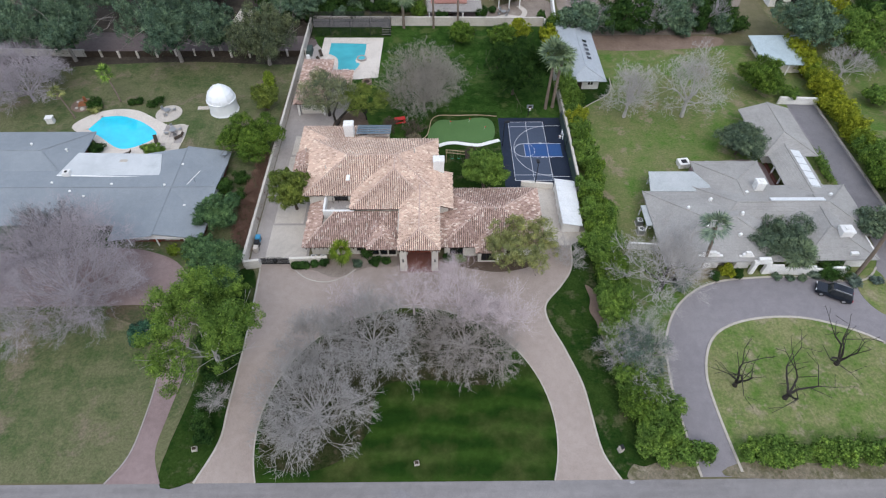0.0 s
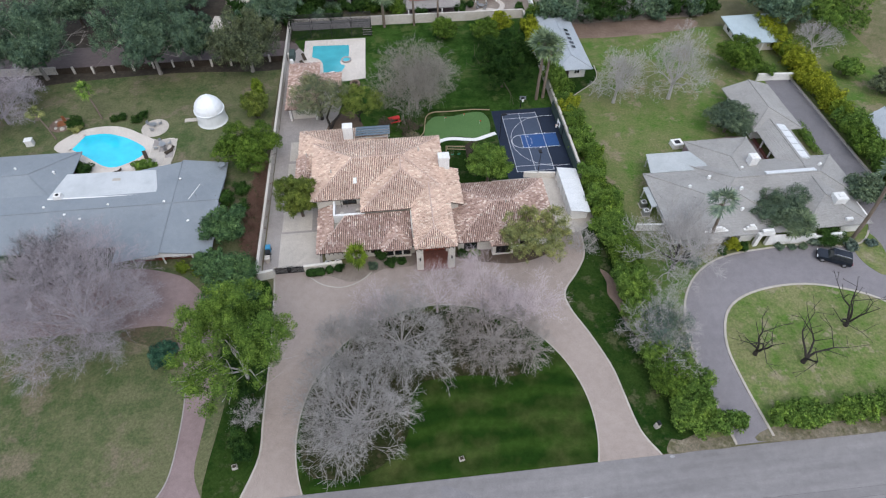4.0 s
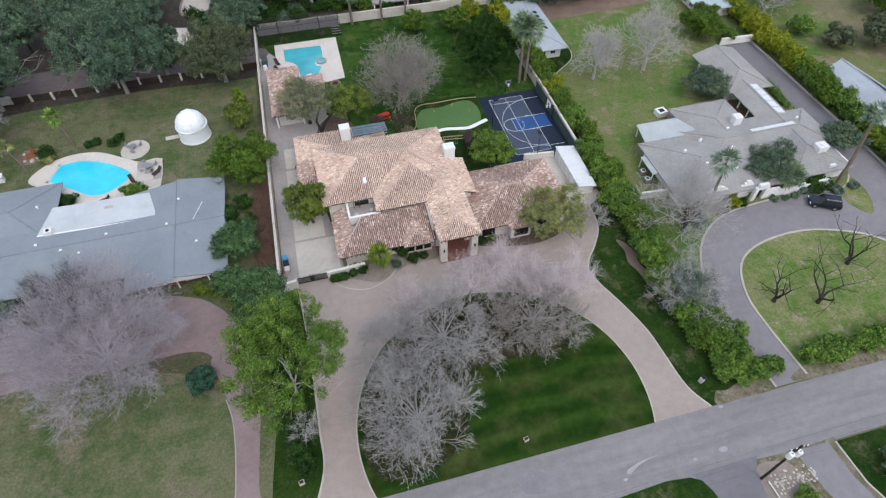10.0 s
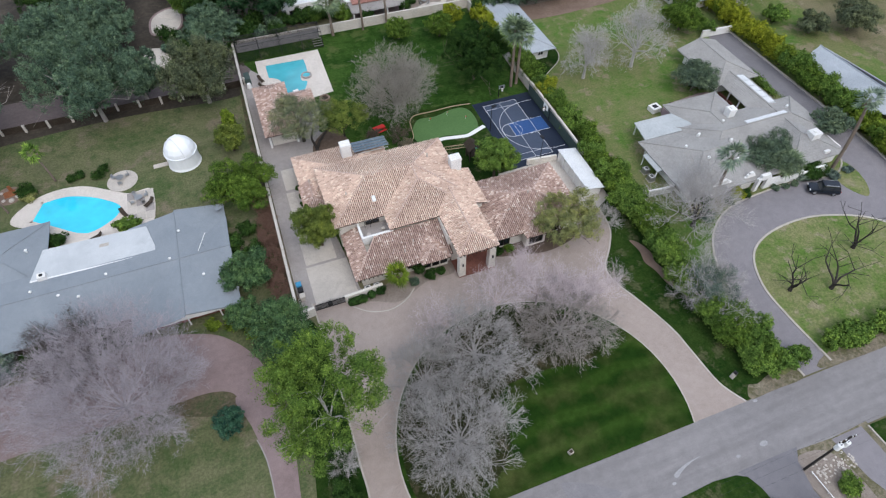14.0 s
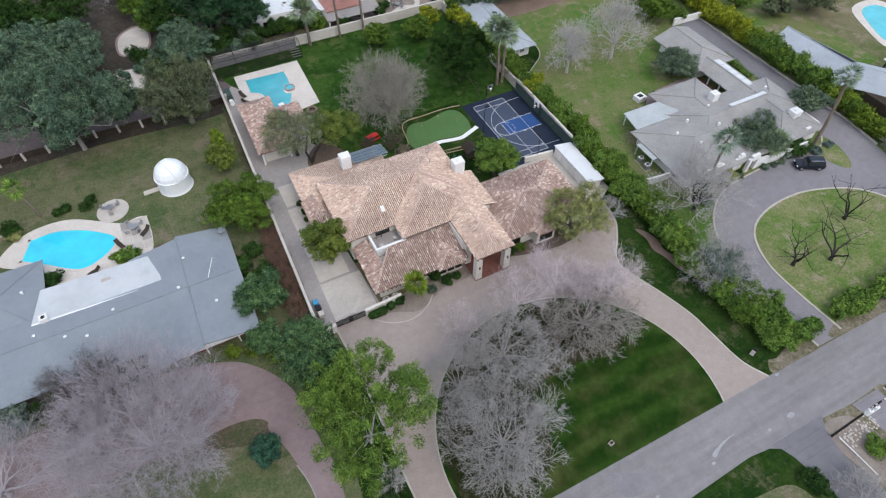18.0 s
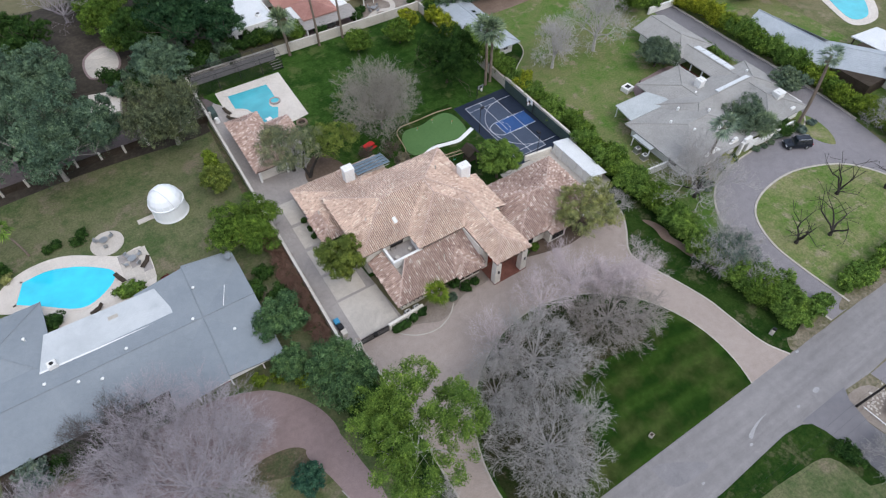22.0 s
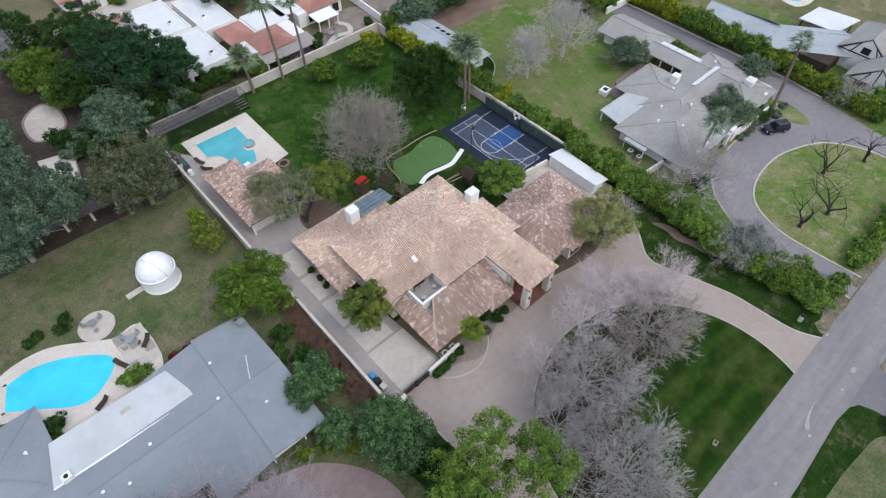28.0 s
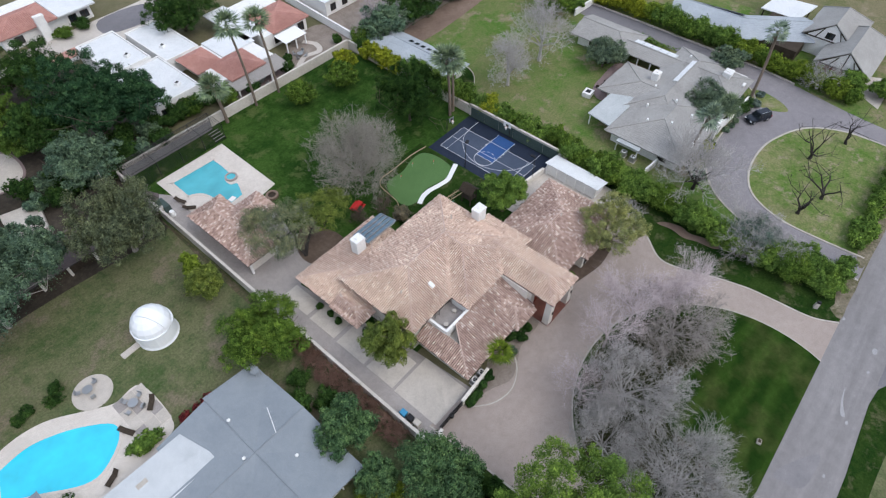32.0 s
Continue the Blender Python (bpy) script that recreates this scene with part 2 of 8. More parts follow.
M["pale_roof"] = mottled("pale_grey_sheet_roof", (0.35, 0.37, 0.375), (0.43, 0.455, 0.46), (0.50, 0.525, 0.53), 0.25, 1.2, rough=0.55)
M["pale_blue_roof"] = mottled("pale_blue_sheet_roof", (0.34, 0.41, 0.44), (0.42, 0.50, 0.53), (0.48, 0.565, 0.595), 0.25, 1.2, rough=0.5)
M["red_soil"] = mottled("reddish_soil", (0.15, 0.105, 0.08), (0.21, 0.15, 0.118), (0.28, 0.21, 0.17), 0.3, 1.5)
M["flat_roof"] = mottled("tan_flat_roof", (0.45, 0.39, 0.35), (0.53, 0.47, 0.43), (0.60, 0.545, 0.50), 0.25, 1.2)
M["slate_shingle"] = mottled("blue_grey_shingle", (0.215, 0.243, 0.27), (0.25, 0.28, 0.308), (0.285, 0.315, 0.342), 0.2, 1.5, grain=30)
M["grey_shake"] = mottled("grey_shake", (0.27, 0.262, 0.25), (0.34, 0.33, 0.315), (0.41, 0.40, 0.385), 0.3, 2.0, grain=10)
M["metal_roof"] = mottled("grey_metal_roof", (0.32, 0.355, 0.39), (0.39, 0.425, 0.46), (0.46, 0.495, 0.53), 0.2, 1.0, rough=0.5)
M["brick"] = mottled("dark_red_brick", (0.11, 0.045, 0.035), (0.18, 0.075, 0.058), (0.25, 0.12, 0.09), 0.8, 5.0)
M["timber"] = mottled("dark_timber", (0.03, 0.022, 0.016), (0.05, 0.038, 0.028), (0.08, 0.062, 0.046), 0.8, 6.0)
M["red_wood"] = mottled("red_wood_door", (0.20, 0.035, 0.02), (0.28, 0.055, 0.032), (0.36, 0.085, 0.05), 0.8, 5.0)
M["pale_wood"] = mottled("pale_wood", (0.32, 0.24, 0.15), (0.42, 0.32, 0.21), (0.50, 0.40, 0.28), 0.8, 6.0)
M["red_tile"] = mottled("red_tile", (0.38, 0.19, 0.155), (0.48, 0.255, 0.215), (0.56, 0.33, 0.285), 0.5, 3.0)
M["trim_white"] = mat("white_trim_paint", (0.78, 0.78, 0.77), 0.5)
M["dome_white"] = mat("white_dome_paint", (0.80, 0.82, 0.84), 0.4)
M["dark_metal"] = mat("dark_metal", (0.03, 0.03, 0.033), 0.45, 0.6)
M["grey_metal"] = mat("grey_metal", (0.38, 0.39, 0.40), 0.4, 0.7)
M["black"] = mat("black_rubber", (0.02, 0.02, 0.02), 0.7)
M["green_panel"] = mottled("court_wind_screen", (0.045, 0.07, 0.068), (0.06, 0.09, 0.085), (0.08, 0.11, 0.10), 0.5, 3.0)
M["solar"] = mottled("blue_solar_panel", (0.10, 0.15, 0.19), (0.14, 0.20, 0.25), (0.19, 0.26, 0.31), 0.5, 3.0, rough=0.3)
M["blue_bin"] = mat("blue_plastic", (0.05, 0.26, 0.45), 0.5)
M["red_paint"] = mat("red_plastic", (0.55, 0.03, 0.03), 0.5)
M["green_paint"] = mat("green_plastic", (0.03, 0.22, 0.14), 0.5)
M["orange_rust"] = mottled("rusty_steel", (0.16, 0.06, 0.03), (0.26, 0.10, 0.045), (0.36, 0.16, 0.08), 1.0, 5.0)
M["car_navy"] = mat("dark_navy_car_paint", (0.010, 0.015, 0.026), 0.22, 0.3, 0.6)
M["glass_dark"] = mat("tinted_glass", (0.015, 0.02, 0.024), 0.06, 0.0, 0.7)
M["lamp_clear"] = mat("lamp_lens", (0.75, 0.76, 0.78), 0.15, 0.0, 0.6)
M["lamp_red"] = mat("red_lamp_lens", (0.35, 0.02, 0.02), 0.2, 0.0, 0.6)


def barrel_mat(name, stops):
    """Weathered clay: each tile its own tone, with lichen and dark stains over the slope."""
    m = mat(name, (0.4, 0.25, 0.2), 0.85, spec=0.2)
    g = m.node_tree.nodes.new("ShaderNodeNewGeometry")
    col = ramp(m, g.outputs["Random Per Island"], stops)
    v = coords(m)
    st = ramp(m, noise_of(m, v, 0.22, 5, 0.6), [(0.34, (0.84, 0.81, 0.80)), (0.62, (1.1, 1.09, 1.07))])
    fine = noise_of(m, v, 9.0, 4)
    fr = ramp(m, fine, [(0.3, (0.88, 0.87, 0.86)), (0.7, (1.08, 1.08, 1.08))])
    c = mix(m, 1.0, mix(m, 1.0, col, st, "MULTIPLY"), fr, "MULTIPLY")
    return finish(m, c, fine, 0.3, 0.03)


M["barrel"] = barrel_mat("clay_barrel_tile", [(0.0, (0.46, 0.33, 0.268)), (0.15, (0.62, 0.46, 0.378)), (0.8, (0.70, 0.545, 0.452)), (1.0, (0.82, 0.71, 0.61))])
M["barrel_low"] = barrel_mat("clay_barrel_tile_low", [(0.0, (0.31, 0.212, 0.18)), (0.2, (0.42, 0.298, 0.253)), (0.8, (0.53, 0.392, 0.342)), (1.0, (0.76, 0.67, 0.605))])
M["clay_bed"] = mottled("clay_bed", (0.08, 0.05, 0.042), (0.12, 0.08, 0.067), (0.17, 0.115, 0.098), 0.5, 4.0)
M["ridge_clay"] = mottled("ridge_mortar", (0.41, 0.295, 0.25), (0.52, 0.39, 0.335), (0.63, 0.50, 0.44), 0.6, 4.0)


def water_mat(name, col, rough):
    m = mat(name, col, rough, spec=0.5)
    v = coords(m)
    n = noise_of(m, v, 0.35, 3)
    c = ramp(m, n, [(0.3, tuple(0.86 * k for k in col)), (0.7, tuple(min(1, 1.08 * k) for k in col))])
    return finish(m, c, noise_of(m, v, 1.6, 3), 0.06, 0.05)


M["water_bright"] = water_mat("bright_pool_water", (0.035, 0.60, 0.80), 0.12)
M["water_teal"] = water_mat("teal_pool_water", (0.075, 0.41, 0.48), 0.12)
M["water_far"] = water_mat("far_pool_water", (0.08, 0.50, 0.58), 0.12)
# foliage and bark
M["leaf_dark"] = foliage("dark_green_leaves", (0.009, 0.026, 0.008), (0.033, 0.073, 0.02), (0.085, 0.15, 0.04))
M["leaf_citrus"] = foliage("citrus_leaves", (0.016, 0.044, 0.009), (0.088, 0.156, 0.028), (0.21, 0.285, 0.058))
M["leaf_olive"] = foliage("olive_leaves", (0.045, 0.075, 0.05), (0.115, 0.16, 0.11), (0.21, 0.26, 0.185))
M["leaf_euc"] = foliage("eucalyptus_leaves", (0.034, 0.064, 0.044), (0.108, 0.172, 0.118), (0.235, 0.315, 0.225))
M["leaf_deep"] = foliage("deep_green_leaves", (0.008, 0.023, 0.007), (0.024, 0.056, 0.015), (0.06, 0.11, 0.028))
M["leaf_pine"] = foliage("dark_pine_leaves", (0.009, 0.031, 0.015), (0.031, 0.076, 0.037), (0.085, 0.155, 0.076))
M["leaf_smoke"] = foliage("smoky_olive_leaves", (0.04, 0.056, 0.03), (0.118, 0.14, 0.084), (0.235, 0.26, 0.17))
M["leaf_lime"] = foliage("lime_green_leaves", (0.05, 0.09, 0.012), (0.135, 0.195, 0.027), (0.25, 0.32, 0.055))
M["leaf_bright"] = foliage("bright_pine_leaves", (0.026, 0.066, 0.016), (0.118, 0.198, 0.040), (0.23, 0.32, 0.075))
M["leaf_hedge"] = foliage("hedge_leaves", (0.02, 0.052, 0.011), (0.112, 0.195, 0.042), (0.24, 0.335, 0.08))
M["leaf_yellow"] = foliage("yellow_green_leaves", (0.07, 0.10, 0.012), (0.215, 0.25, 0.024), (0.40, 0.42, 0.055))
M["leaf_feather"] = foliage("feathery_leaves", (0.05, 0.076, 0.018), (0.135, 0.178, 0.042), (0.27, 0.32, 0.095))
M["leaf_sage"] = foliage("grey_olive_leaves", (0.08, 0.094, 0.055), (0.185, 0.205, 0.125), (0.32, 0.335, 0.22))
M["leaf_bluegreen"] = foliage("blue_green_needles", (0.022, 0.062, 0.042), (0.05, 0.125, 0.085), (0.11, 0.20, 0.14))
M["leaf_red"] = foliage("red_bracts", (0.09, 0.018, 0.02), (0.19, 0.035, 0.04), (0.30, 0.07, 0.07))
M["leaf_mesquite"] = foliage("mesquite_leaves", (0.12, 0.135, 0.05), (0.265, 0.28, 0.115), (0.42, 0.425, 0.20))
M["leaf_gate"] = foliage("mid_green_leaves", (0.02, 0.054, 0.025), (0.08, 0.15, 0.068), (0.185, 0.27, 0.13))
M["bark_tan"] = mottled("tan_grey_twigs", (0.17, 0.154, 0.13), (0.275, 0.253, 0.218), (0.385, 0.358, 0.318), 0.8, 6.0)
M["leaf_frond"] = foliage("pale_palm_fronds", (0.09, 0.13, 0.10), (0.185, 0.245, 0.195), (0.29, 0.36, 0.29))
M["bark_dim"] = mottled("dim_grey_brown_bark", (0.055, 0.048, 0.044), (0.10, 0.088, 0.082), (0.17, 0.152, 0.143), 0.8, 6.0)
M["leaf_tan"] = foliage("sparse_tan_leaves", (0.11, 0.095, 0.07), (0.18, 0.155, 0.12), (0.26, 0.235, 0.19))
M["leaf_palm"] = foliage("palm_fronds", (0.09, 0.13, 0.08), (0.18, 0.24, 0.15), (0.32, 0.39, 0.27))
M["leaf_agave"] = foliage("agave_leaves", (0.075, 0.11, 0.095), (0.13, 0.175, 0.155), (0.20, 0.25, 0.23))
M["bark"] = mottled("brown_bark", (0.06, 0.045, 0.035), (0.11, 0.085, 0.068), (0.17, 0.135, 0.11), 0.8, 6.0)
M["bark_grey"] = mottled("pale_grey_bark", (0.31, 0.29, 0.278), (0.42, 0.398, 0.382), (0.53, 0.51, 0.495), 0.8, 6.0)
M["bark_twig"] = mottled("grey_brown_twigs", (0.23, 0.217, 0.208), (0.35, 0.332, 0.319), (0.48, 0.46, 0.446), 0.8, 6.0)
M["bark_rose"] = mottled("rosy_grey_bark", (0.46, 0.39, 0.395), (0.57, 0.49, 0.495), (0.65, 0.57, 0.575), 0.8, 6.0)
M["bark_violet"] = mottled("violet_grey_bark", (0.28, 0.25, 0.27), (0.385, 0.348, 0.372), (0.49, 0.45, 0.475), 0.8, 6.0)
M["bark_warm"] = mottled("warm_grey_bark", (0.22, 0.195, 0.178), (0.315, 0.285, 0.262), (0.42, 0.385, 0.36), 0.8, 6.0)
M["bark_black"] = mottled("dark_bark", (0.02, 0.018, 0.016), (0.04, 0.035, 0.032), (0.07, 0.062, 0.056), 0.8, 6.0)
M["palm_bark"] = mottled("palm_bark", (0.12, 0.09, 0.068), (0.19, 0.15, 0.12), (0.27, 0.22, 0.18), 0.8, 6.0)

# ---- mesh helpers ----


class Geo:
    """Vertices and faces gathered for one mesh."""

    def __init__(self):
        self.v, self.f, self.n = [], [], []

    def add(self, verts, faces):
        n = len(self.v)
        self.v += [tuple(p) for p in verts]
        self.f += [tuple(n + i for i in fc) for fc in faces]
        return self

    def box(self, x, y, z, sx, sy, sz, turn=0.0, taper=0.0):
        """Box on z, sx by sy, sz high, with its top drawn in by taper."""
        c, s = math.cos(turn), math.sin(turn)
        pts = []
        for k, (h, t) in enumerate(((0, 0), (sz, taper))):
            for a, b in ((-1, -1), (1, -1), (1, 1), (-1, 1)):
                px, py = a * (sx / 2 - t), b * (sy / 2 - t)
                pts.append((x + c * px - s * py, y + s * px + c * py, z + h))
        return self.add(pts, [(3, 2, 1, 0), (4, 5, 6, 7), (0, 1, 5, 4), (1, 2, 6, 5), (2, 3, 7, 6), (3, 0, 4, 7)])

    def span(self, x0, y0, z0, x1, y1, z1):
        return self.box((x0 + x1) / 2, (y0 + y1) / 2, z0, abs(x1 - x0), abs(y1 - y0), z1 - z0)

    def prism(self, pts, z0, z1):
        n = len(pts)
        vs = [(x, y, z0) for x, y in pts] + [(x, y, z1) for x, y in pts]
        fs = [tuple(range(n, 2 * n)), tuple(reversed(range(n)))]
        fs += [(i, (i + 1) % n, n + (i + 1) % n, n + i) for i in range(n)]
        return self.add(vs, fs)

    def cyl(self, x, y, z, r, h, n=12, r2=None):
        r2 = r if r2 is None else r2
        vs = [(x + r * math.cos(2 * math.pi * i / n), y + r * math.sin(2 * math.pi * i / n), z) for i in range(n)]
        vs += [(x + r2 * math.cos(2 * math.pi * i / n), y + r2 * math.sin(2 * math.pi * i / n), z + h) for i in range(n)]
        return self.add(vs, [tuple(range(n, 2 * n)), tuple(reversed(range(n)))] + [(i, (i + 1) % n, n + (i + 1) % n, n + i) for i in range(n)])

    def rod(self, a, b, r, r2=None, n=5):
        """Tapered bar from a to b."""
        r2 = r if r2 is None else r2
        a, b = Vector(a), Vector(b)
        d = (b - a).normalized()
        u = d.cross(Vector((0.31, 0.17, 0.93))).normalized()
        w = d.cross(u)
        vs = []
        for p, q in ((a, r), (b, r2)):
            for i in range(n):
                t = 2 * math.pi * i / n
                vs.append(p + q * (math.cos(t) * u + math.sin(t) * w))
        return self.add(vs, [tuple(range(n, 2 * n)), tuple(reversed(range(n)))] + [(i, (i + 1) % n, n + (i + 1) % n, n + i) for i in range(n)])

    def slabface(self, pts, thick):
        """A sloping face with thickness below it."""
        n = len(pts)
        vs = [tuple(p) for p in pts] + [(p[0], p[1], p[2] - thick) for p in pts]
        return self.add(vs, [tuple(range(n)), tuple(reversed(range(n, 2 * n)))] + [((i + 1) % n, i, n + i, n + (i + 1) % n) for i in range(n)])


def mesh_of(name, geo, material):
    me = bpy.data.meshes.new(name)
    me.from_pydata(geo.v, [], geo.f)
    me.materials.append(material)
    return me


def part(name, geo, material, parent=None, label="", kind="", smooth=False):
    """One mesh object from world-placed geometry, under a thing or part (which is never turned)."""
    base = Vector((0, 0, 0))
    p = parent
    while p is not None:
        base += p.location
        p = p.parent
    if base.length > 0:
        bx, by, bz = base
        geo.v = [(x - bx, y - by, z - bz) for x, y, z in geo.v]
    me = mesh_of(name, geo, material)
    if smooth:
        me.shade_smooth()
    if geo.n and len(geo.n) == len(geo.v):
        me.shade_smooth()
        me.normals_split_custom_set_from_vertices(geo.n)
    ob = new(name, me)
    if parent is not None:
        ob.parent = parent
    return tagged(ob, label=label, kind=kind)


def thing(name, x, y, z, label, category, group=""):
    ob = new(name)
    ob.empty_display_size = 0.3
    ob.location = (x, y, z)
    return tagged(ob, label, category, group)


def sheet(name, pts, z0, z1, material, label="", category="", kind="structure"):
    return tagged(part(name, Geo().prism(pts, z0, z1), material), label, category, kind=kind)


def curve(ctrl, steps=6, closed=False):
    """Smooth line through a few plan points."""
    n, out = len(ctrl), []
    for i in range(n if closed else n - 1):
        g = lambda k: ctrl[k % n] if closed else ctrl[min(max(k, 0), n - 1)]  # noqa: E731
        p0, p1, p2, p3 = g(i - 1), g(i), g(i + 1), g(i + 2)
        for s in range(steps):
            t = s / steps
            out.append(tuple(0.5 * (2 * b + (c - a) * t + (2 * a - 5 * b + 4 * c - d) * t * t + (3 * b - a - 3 * c + d) * t ** 3) for a, b, c, d in zip(p0, p1, p2, p3)))
    return out if closed else out + [tuple(ctrl[-1])]


def ellipse(cx, cy, a, b, n=40, t0=0.0, t1=360.0):
    full = abs(t1 - t0) >= 360
    return [(cx + a * math.cos(radians(t0 + (t1 - t0) * i / (n if full else n - 1))), cy + b * math.sin(radians(t0 + (t1 - t0) * i / (n if full else n - 1)))) for i in range(n)]


def ribbon(line, width, z0, z1, closed=False):
    """A band of even width along a plan line."""
    g, n = Geo(), len(line)
    vs = []
    for i, (x, y) in enumerate(line):
        a = line[(i - 1) % n] if closed or i > 0 else line[i]
        b = line[(i + 1) % n] if closed or i < n - 1 else line[i]
        dx, dy = b[0] - a[0], b[1] - a[1]
        d = math.hypot(dx, dy) or 1
        nx, ny = -dy / d * width / 2, dx / d * width / 2
        vs += [(x + nx, y + ny, z0), (x - nx, y - ny, z0), (x - nx, y - ny, z1), (x + nx, y + ny, z1)]
    fs = []
    for i in range(n if closed else n - 1):
        a, b = 4 * i, 4 * ((i + 1) % n)
        fs += [(a + 3, a + 2, b + 2, b + 3), (a + 2, a + 1, b + 1, b + 2), (a + 0, a + 3, b + 3, b + 0)]
    if not closed:
        fs += [(0, 1, 2, 3), (4 * n - 4, 4 * n - 1, 4 * n - 2, 4 * n - 3)]
    return g.add(vs, fs)


def tile_slope(geo, pts, width, length, kind="barrel", lift=0.03, seed=1, gap=0.02):
    """Cover one convex roof slope with rows of separate tiles, laid down the slope."""
    rnd = random.Random(seed)
    p = [Vector(q) for q in pts]
    nrm = (p[1] - p[0]).cross(p[2] - p[0]).normalized()
    if nrm.z < 0:
        nrm = -nrm
    down = Vector((nrm.x, nrm.y, 0))
    down = (Vector((0, 1, 0)) if down.length < 1e-4 else down)
    down = (down - nrm * down.dot(nrm)).normalized()
    across = nrm.cross(down).normalized()
    o = p[0]
    uv = [((q - o).dot(across), (q - o).dot(down)) for q in p]
    u0, u1 = min(u for u, _ in uv), max(u for u, _ in uv)
    u = u0 + width / 2
    while u < u1:
        cuts = []
        for (ua, va), (ub, vb) in zip(uv, uv[1:] + uv[:1]):
            if (ua - u) * (ub - u) < 0:
                cuts.append(va + (vb - va) * (u - ua) / (ub - ua))
        if len(cuts) >= 2:
            a, b = min(cuts), max(cuts)
            v = a - rnd.random() * length * 0.25
            while v < b - 0.08:
                e = min(v + length, b + 0.06)
                s = max(v, a)
                if e - s > 0.06:
                    j = (rnd.random() - 0.5) * 0.03
                    h = lift + rnd.random() * 0.025
                    if kind == "barrel":
                        r = width * 0.405
                        prof = ((-r, 0.0), (-r * 0.55, h + 0.075), (r * 0.55, h + 0.075), (r, 0.0))
                        vs = []
                        for vv, k in ((s, 0.8), (e, 1.0)):
                            for du, dz in prof:
                                vs.append(o + across * (u + j + du * k) + down * vv + nrm * (dz + (0.045 if vv == e else 0.0)))
                        geo.add(vs, [(0, 1, 5, 4), (1, 2, 6, 5), (2, 3, 7, 6), (4, 5, 6, 7)])
                    else:
                        r = width / 2 - gap / 2
                        vs = [o + across * (u + du) + down * vv + nrm * dz for vv, dz in ((s, lift * 0.2), (e - gap, lift)) for du in (-r, r)]
                        vs += [o + across * (u + du) + down * (e - gap) for du in (-r, r)]
                        geo.add(vs, [(0, 1, 3, 2), (2, 3, 5, 4)])
                v += length
        u += width
    return geo


def hip(x0, y0, x1, y1, ze, zr, axis="x", hip0=True, hip1=True):
    """The slopes of a roof over a rectangle: ridge along an axis, each end hipped or a gable."""
    if axis == "x":
        ym, half = (y0 + y1) / 2, (y1 - y0) / 2
        a = (x0 + (half if hip0 else 0), ym, zr)
        b = (x1 - (half if hip1 else 0), ym, zr)
        s = [[(x0, y0, ze), (x1, y0, ze), b, a], [(x1, y1, ze), (x0, y1, ze), a, b]]
        ends = [[(x0, y1, ze), (x0, y0, ze), a]] * hip0 + [[(x1, y0, ze), (x1, y1, ze), b]] * hip1
        hips = [(a, b)] + [(a, (x0, y0, ze)), (a, (x0, y1, ze))] * hip0 + [(b, (x1, y0, ze)), (b, (x1, y1, ze))] * hip1
    else:
        xm, half = (x0 + x1) / 2, (x1 - x0) / 2
        a = (xm, y0 + (half if hip0 else 0), zr)
        b = (xm, y1 - (half if hip1 else 0), zr)
        s = [[(x1, y0, ze), (x1, y1, ze), b, a], [(x0, y1, ze), (x0, y0, ze), a, b]]
        ends = [[(x0, y0, ze), (x1, y0, ze), a]] * hip0 + [[(x1, y1, ze), (x0, y1, ze), b]] * hip1
        hips = [(a, b)] + [(a, (x0, y0, ze)), (a, (x1, y0, ze))] * hip0 + [(b, (x0, y1, ze)), (b, (x1, y1, ze))] * hip1
    return s + ends, hips


def roof(parent, slopes, hips, tile_m, bed_m, ridge_m, kind="barrel", width=0.27, length=0.38, thick=0.16, lift=0.03, seed=1, label="", ridge_r=0.11):
    """A roof part with its slopes, tiles and ridge caps beneath it."""
    g = Geo()
    for s in slopes:
        g.slabface(s, thick)
    body = part("roof", g, bed_m, parent, label)
    t = Geo()
    for i, s in enumerate(slopes):
        tile_slope(t, s, width, length, kind, lift, seed * 31 + i)
    part("roof_tiles", t, tile_m, body, kind="stuff")
    rnd = random.Random(seed)
    for a, b in hips:
        a, b = Vector(a), Vector(b)
        n = max(1, int((b - a).length / 0.5))
        c = Geo()
        for i in range(n):
            p, q = a.lerp(b, i / n), a.lerp(b, (i + 1.08) / n)
            up = Vector((0, 0, 0.035 + rnd.random() * 0.02))
            c.rod(p + up, q + up, ridge_r, ridge_r * 0.86, 6)
        part("ridge_cap", c, ridge_m, body, kind="stuff")
    return body

# ---- ground ----
ground = tagged(part("ground", Geo().span(-1600, -1200, -2.0, 1600, 2000, 0.0), M["dry_turf"]), "dry olive and tan ground reaching to the horizon", "ground", kind="structure")
sheet("left_lot_turf", [(-90, 21.2), (-24.9, 21.2), (-25.2, 51), (-27, 51), (-26.6, 105), (-90, 105)], -0.1, 0.02, M["left_turf"], "patchy olive winter turf of the neighbouring yard", "ground")
sheet("right_lot_turf", [(24.2, 21.4), (90, 21.4), (90, 108), (22.8, 108), (22.8, 58), (24.2, 56)], -0.1, 0.02, M["right_turf"], "patchy green and tan turf of the neighbouring yard", "ground")
sheet("bare_soil_strip", curve([(24, 108.5), (36, 106.2), (50, 106.8), (58, 108.0), (58, 111.5), (40, 112), (24, 111.5)], 4, True), -0.1, 0.05, M["red_soil"], "reddish bare soil strip at the back of a yard", "ground")
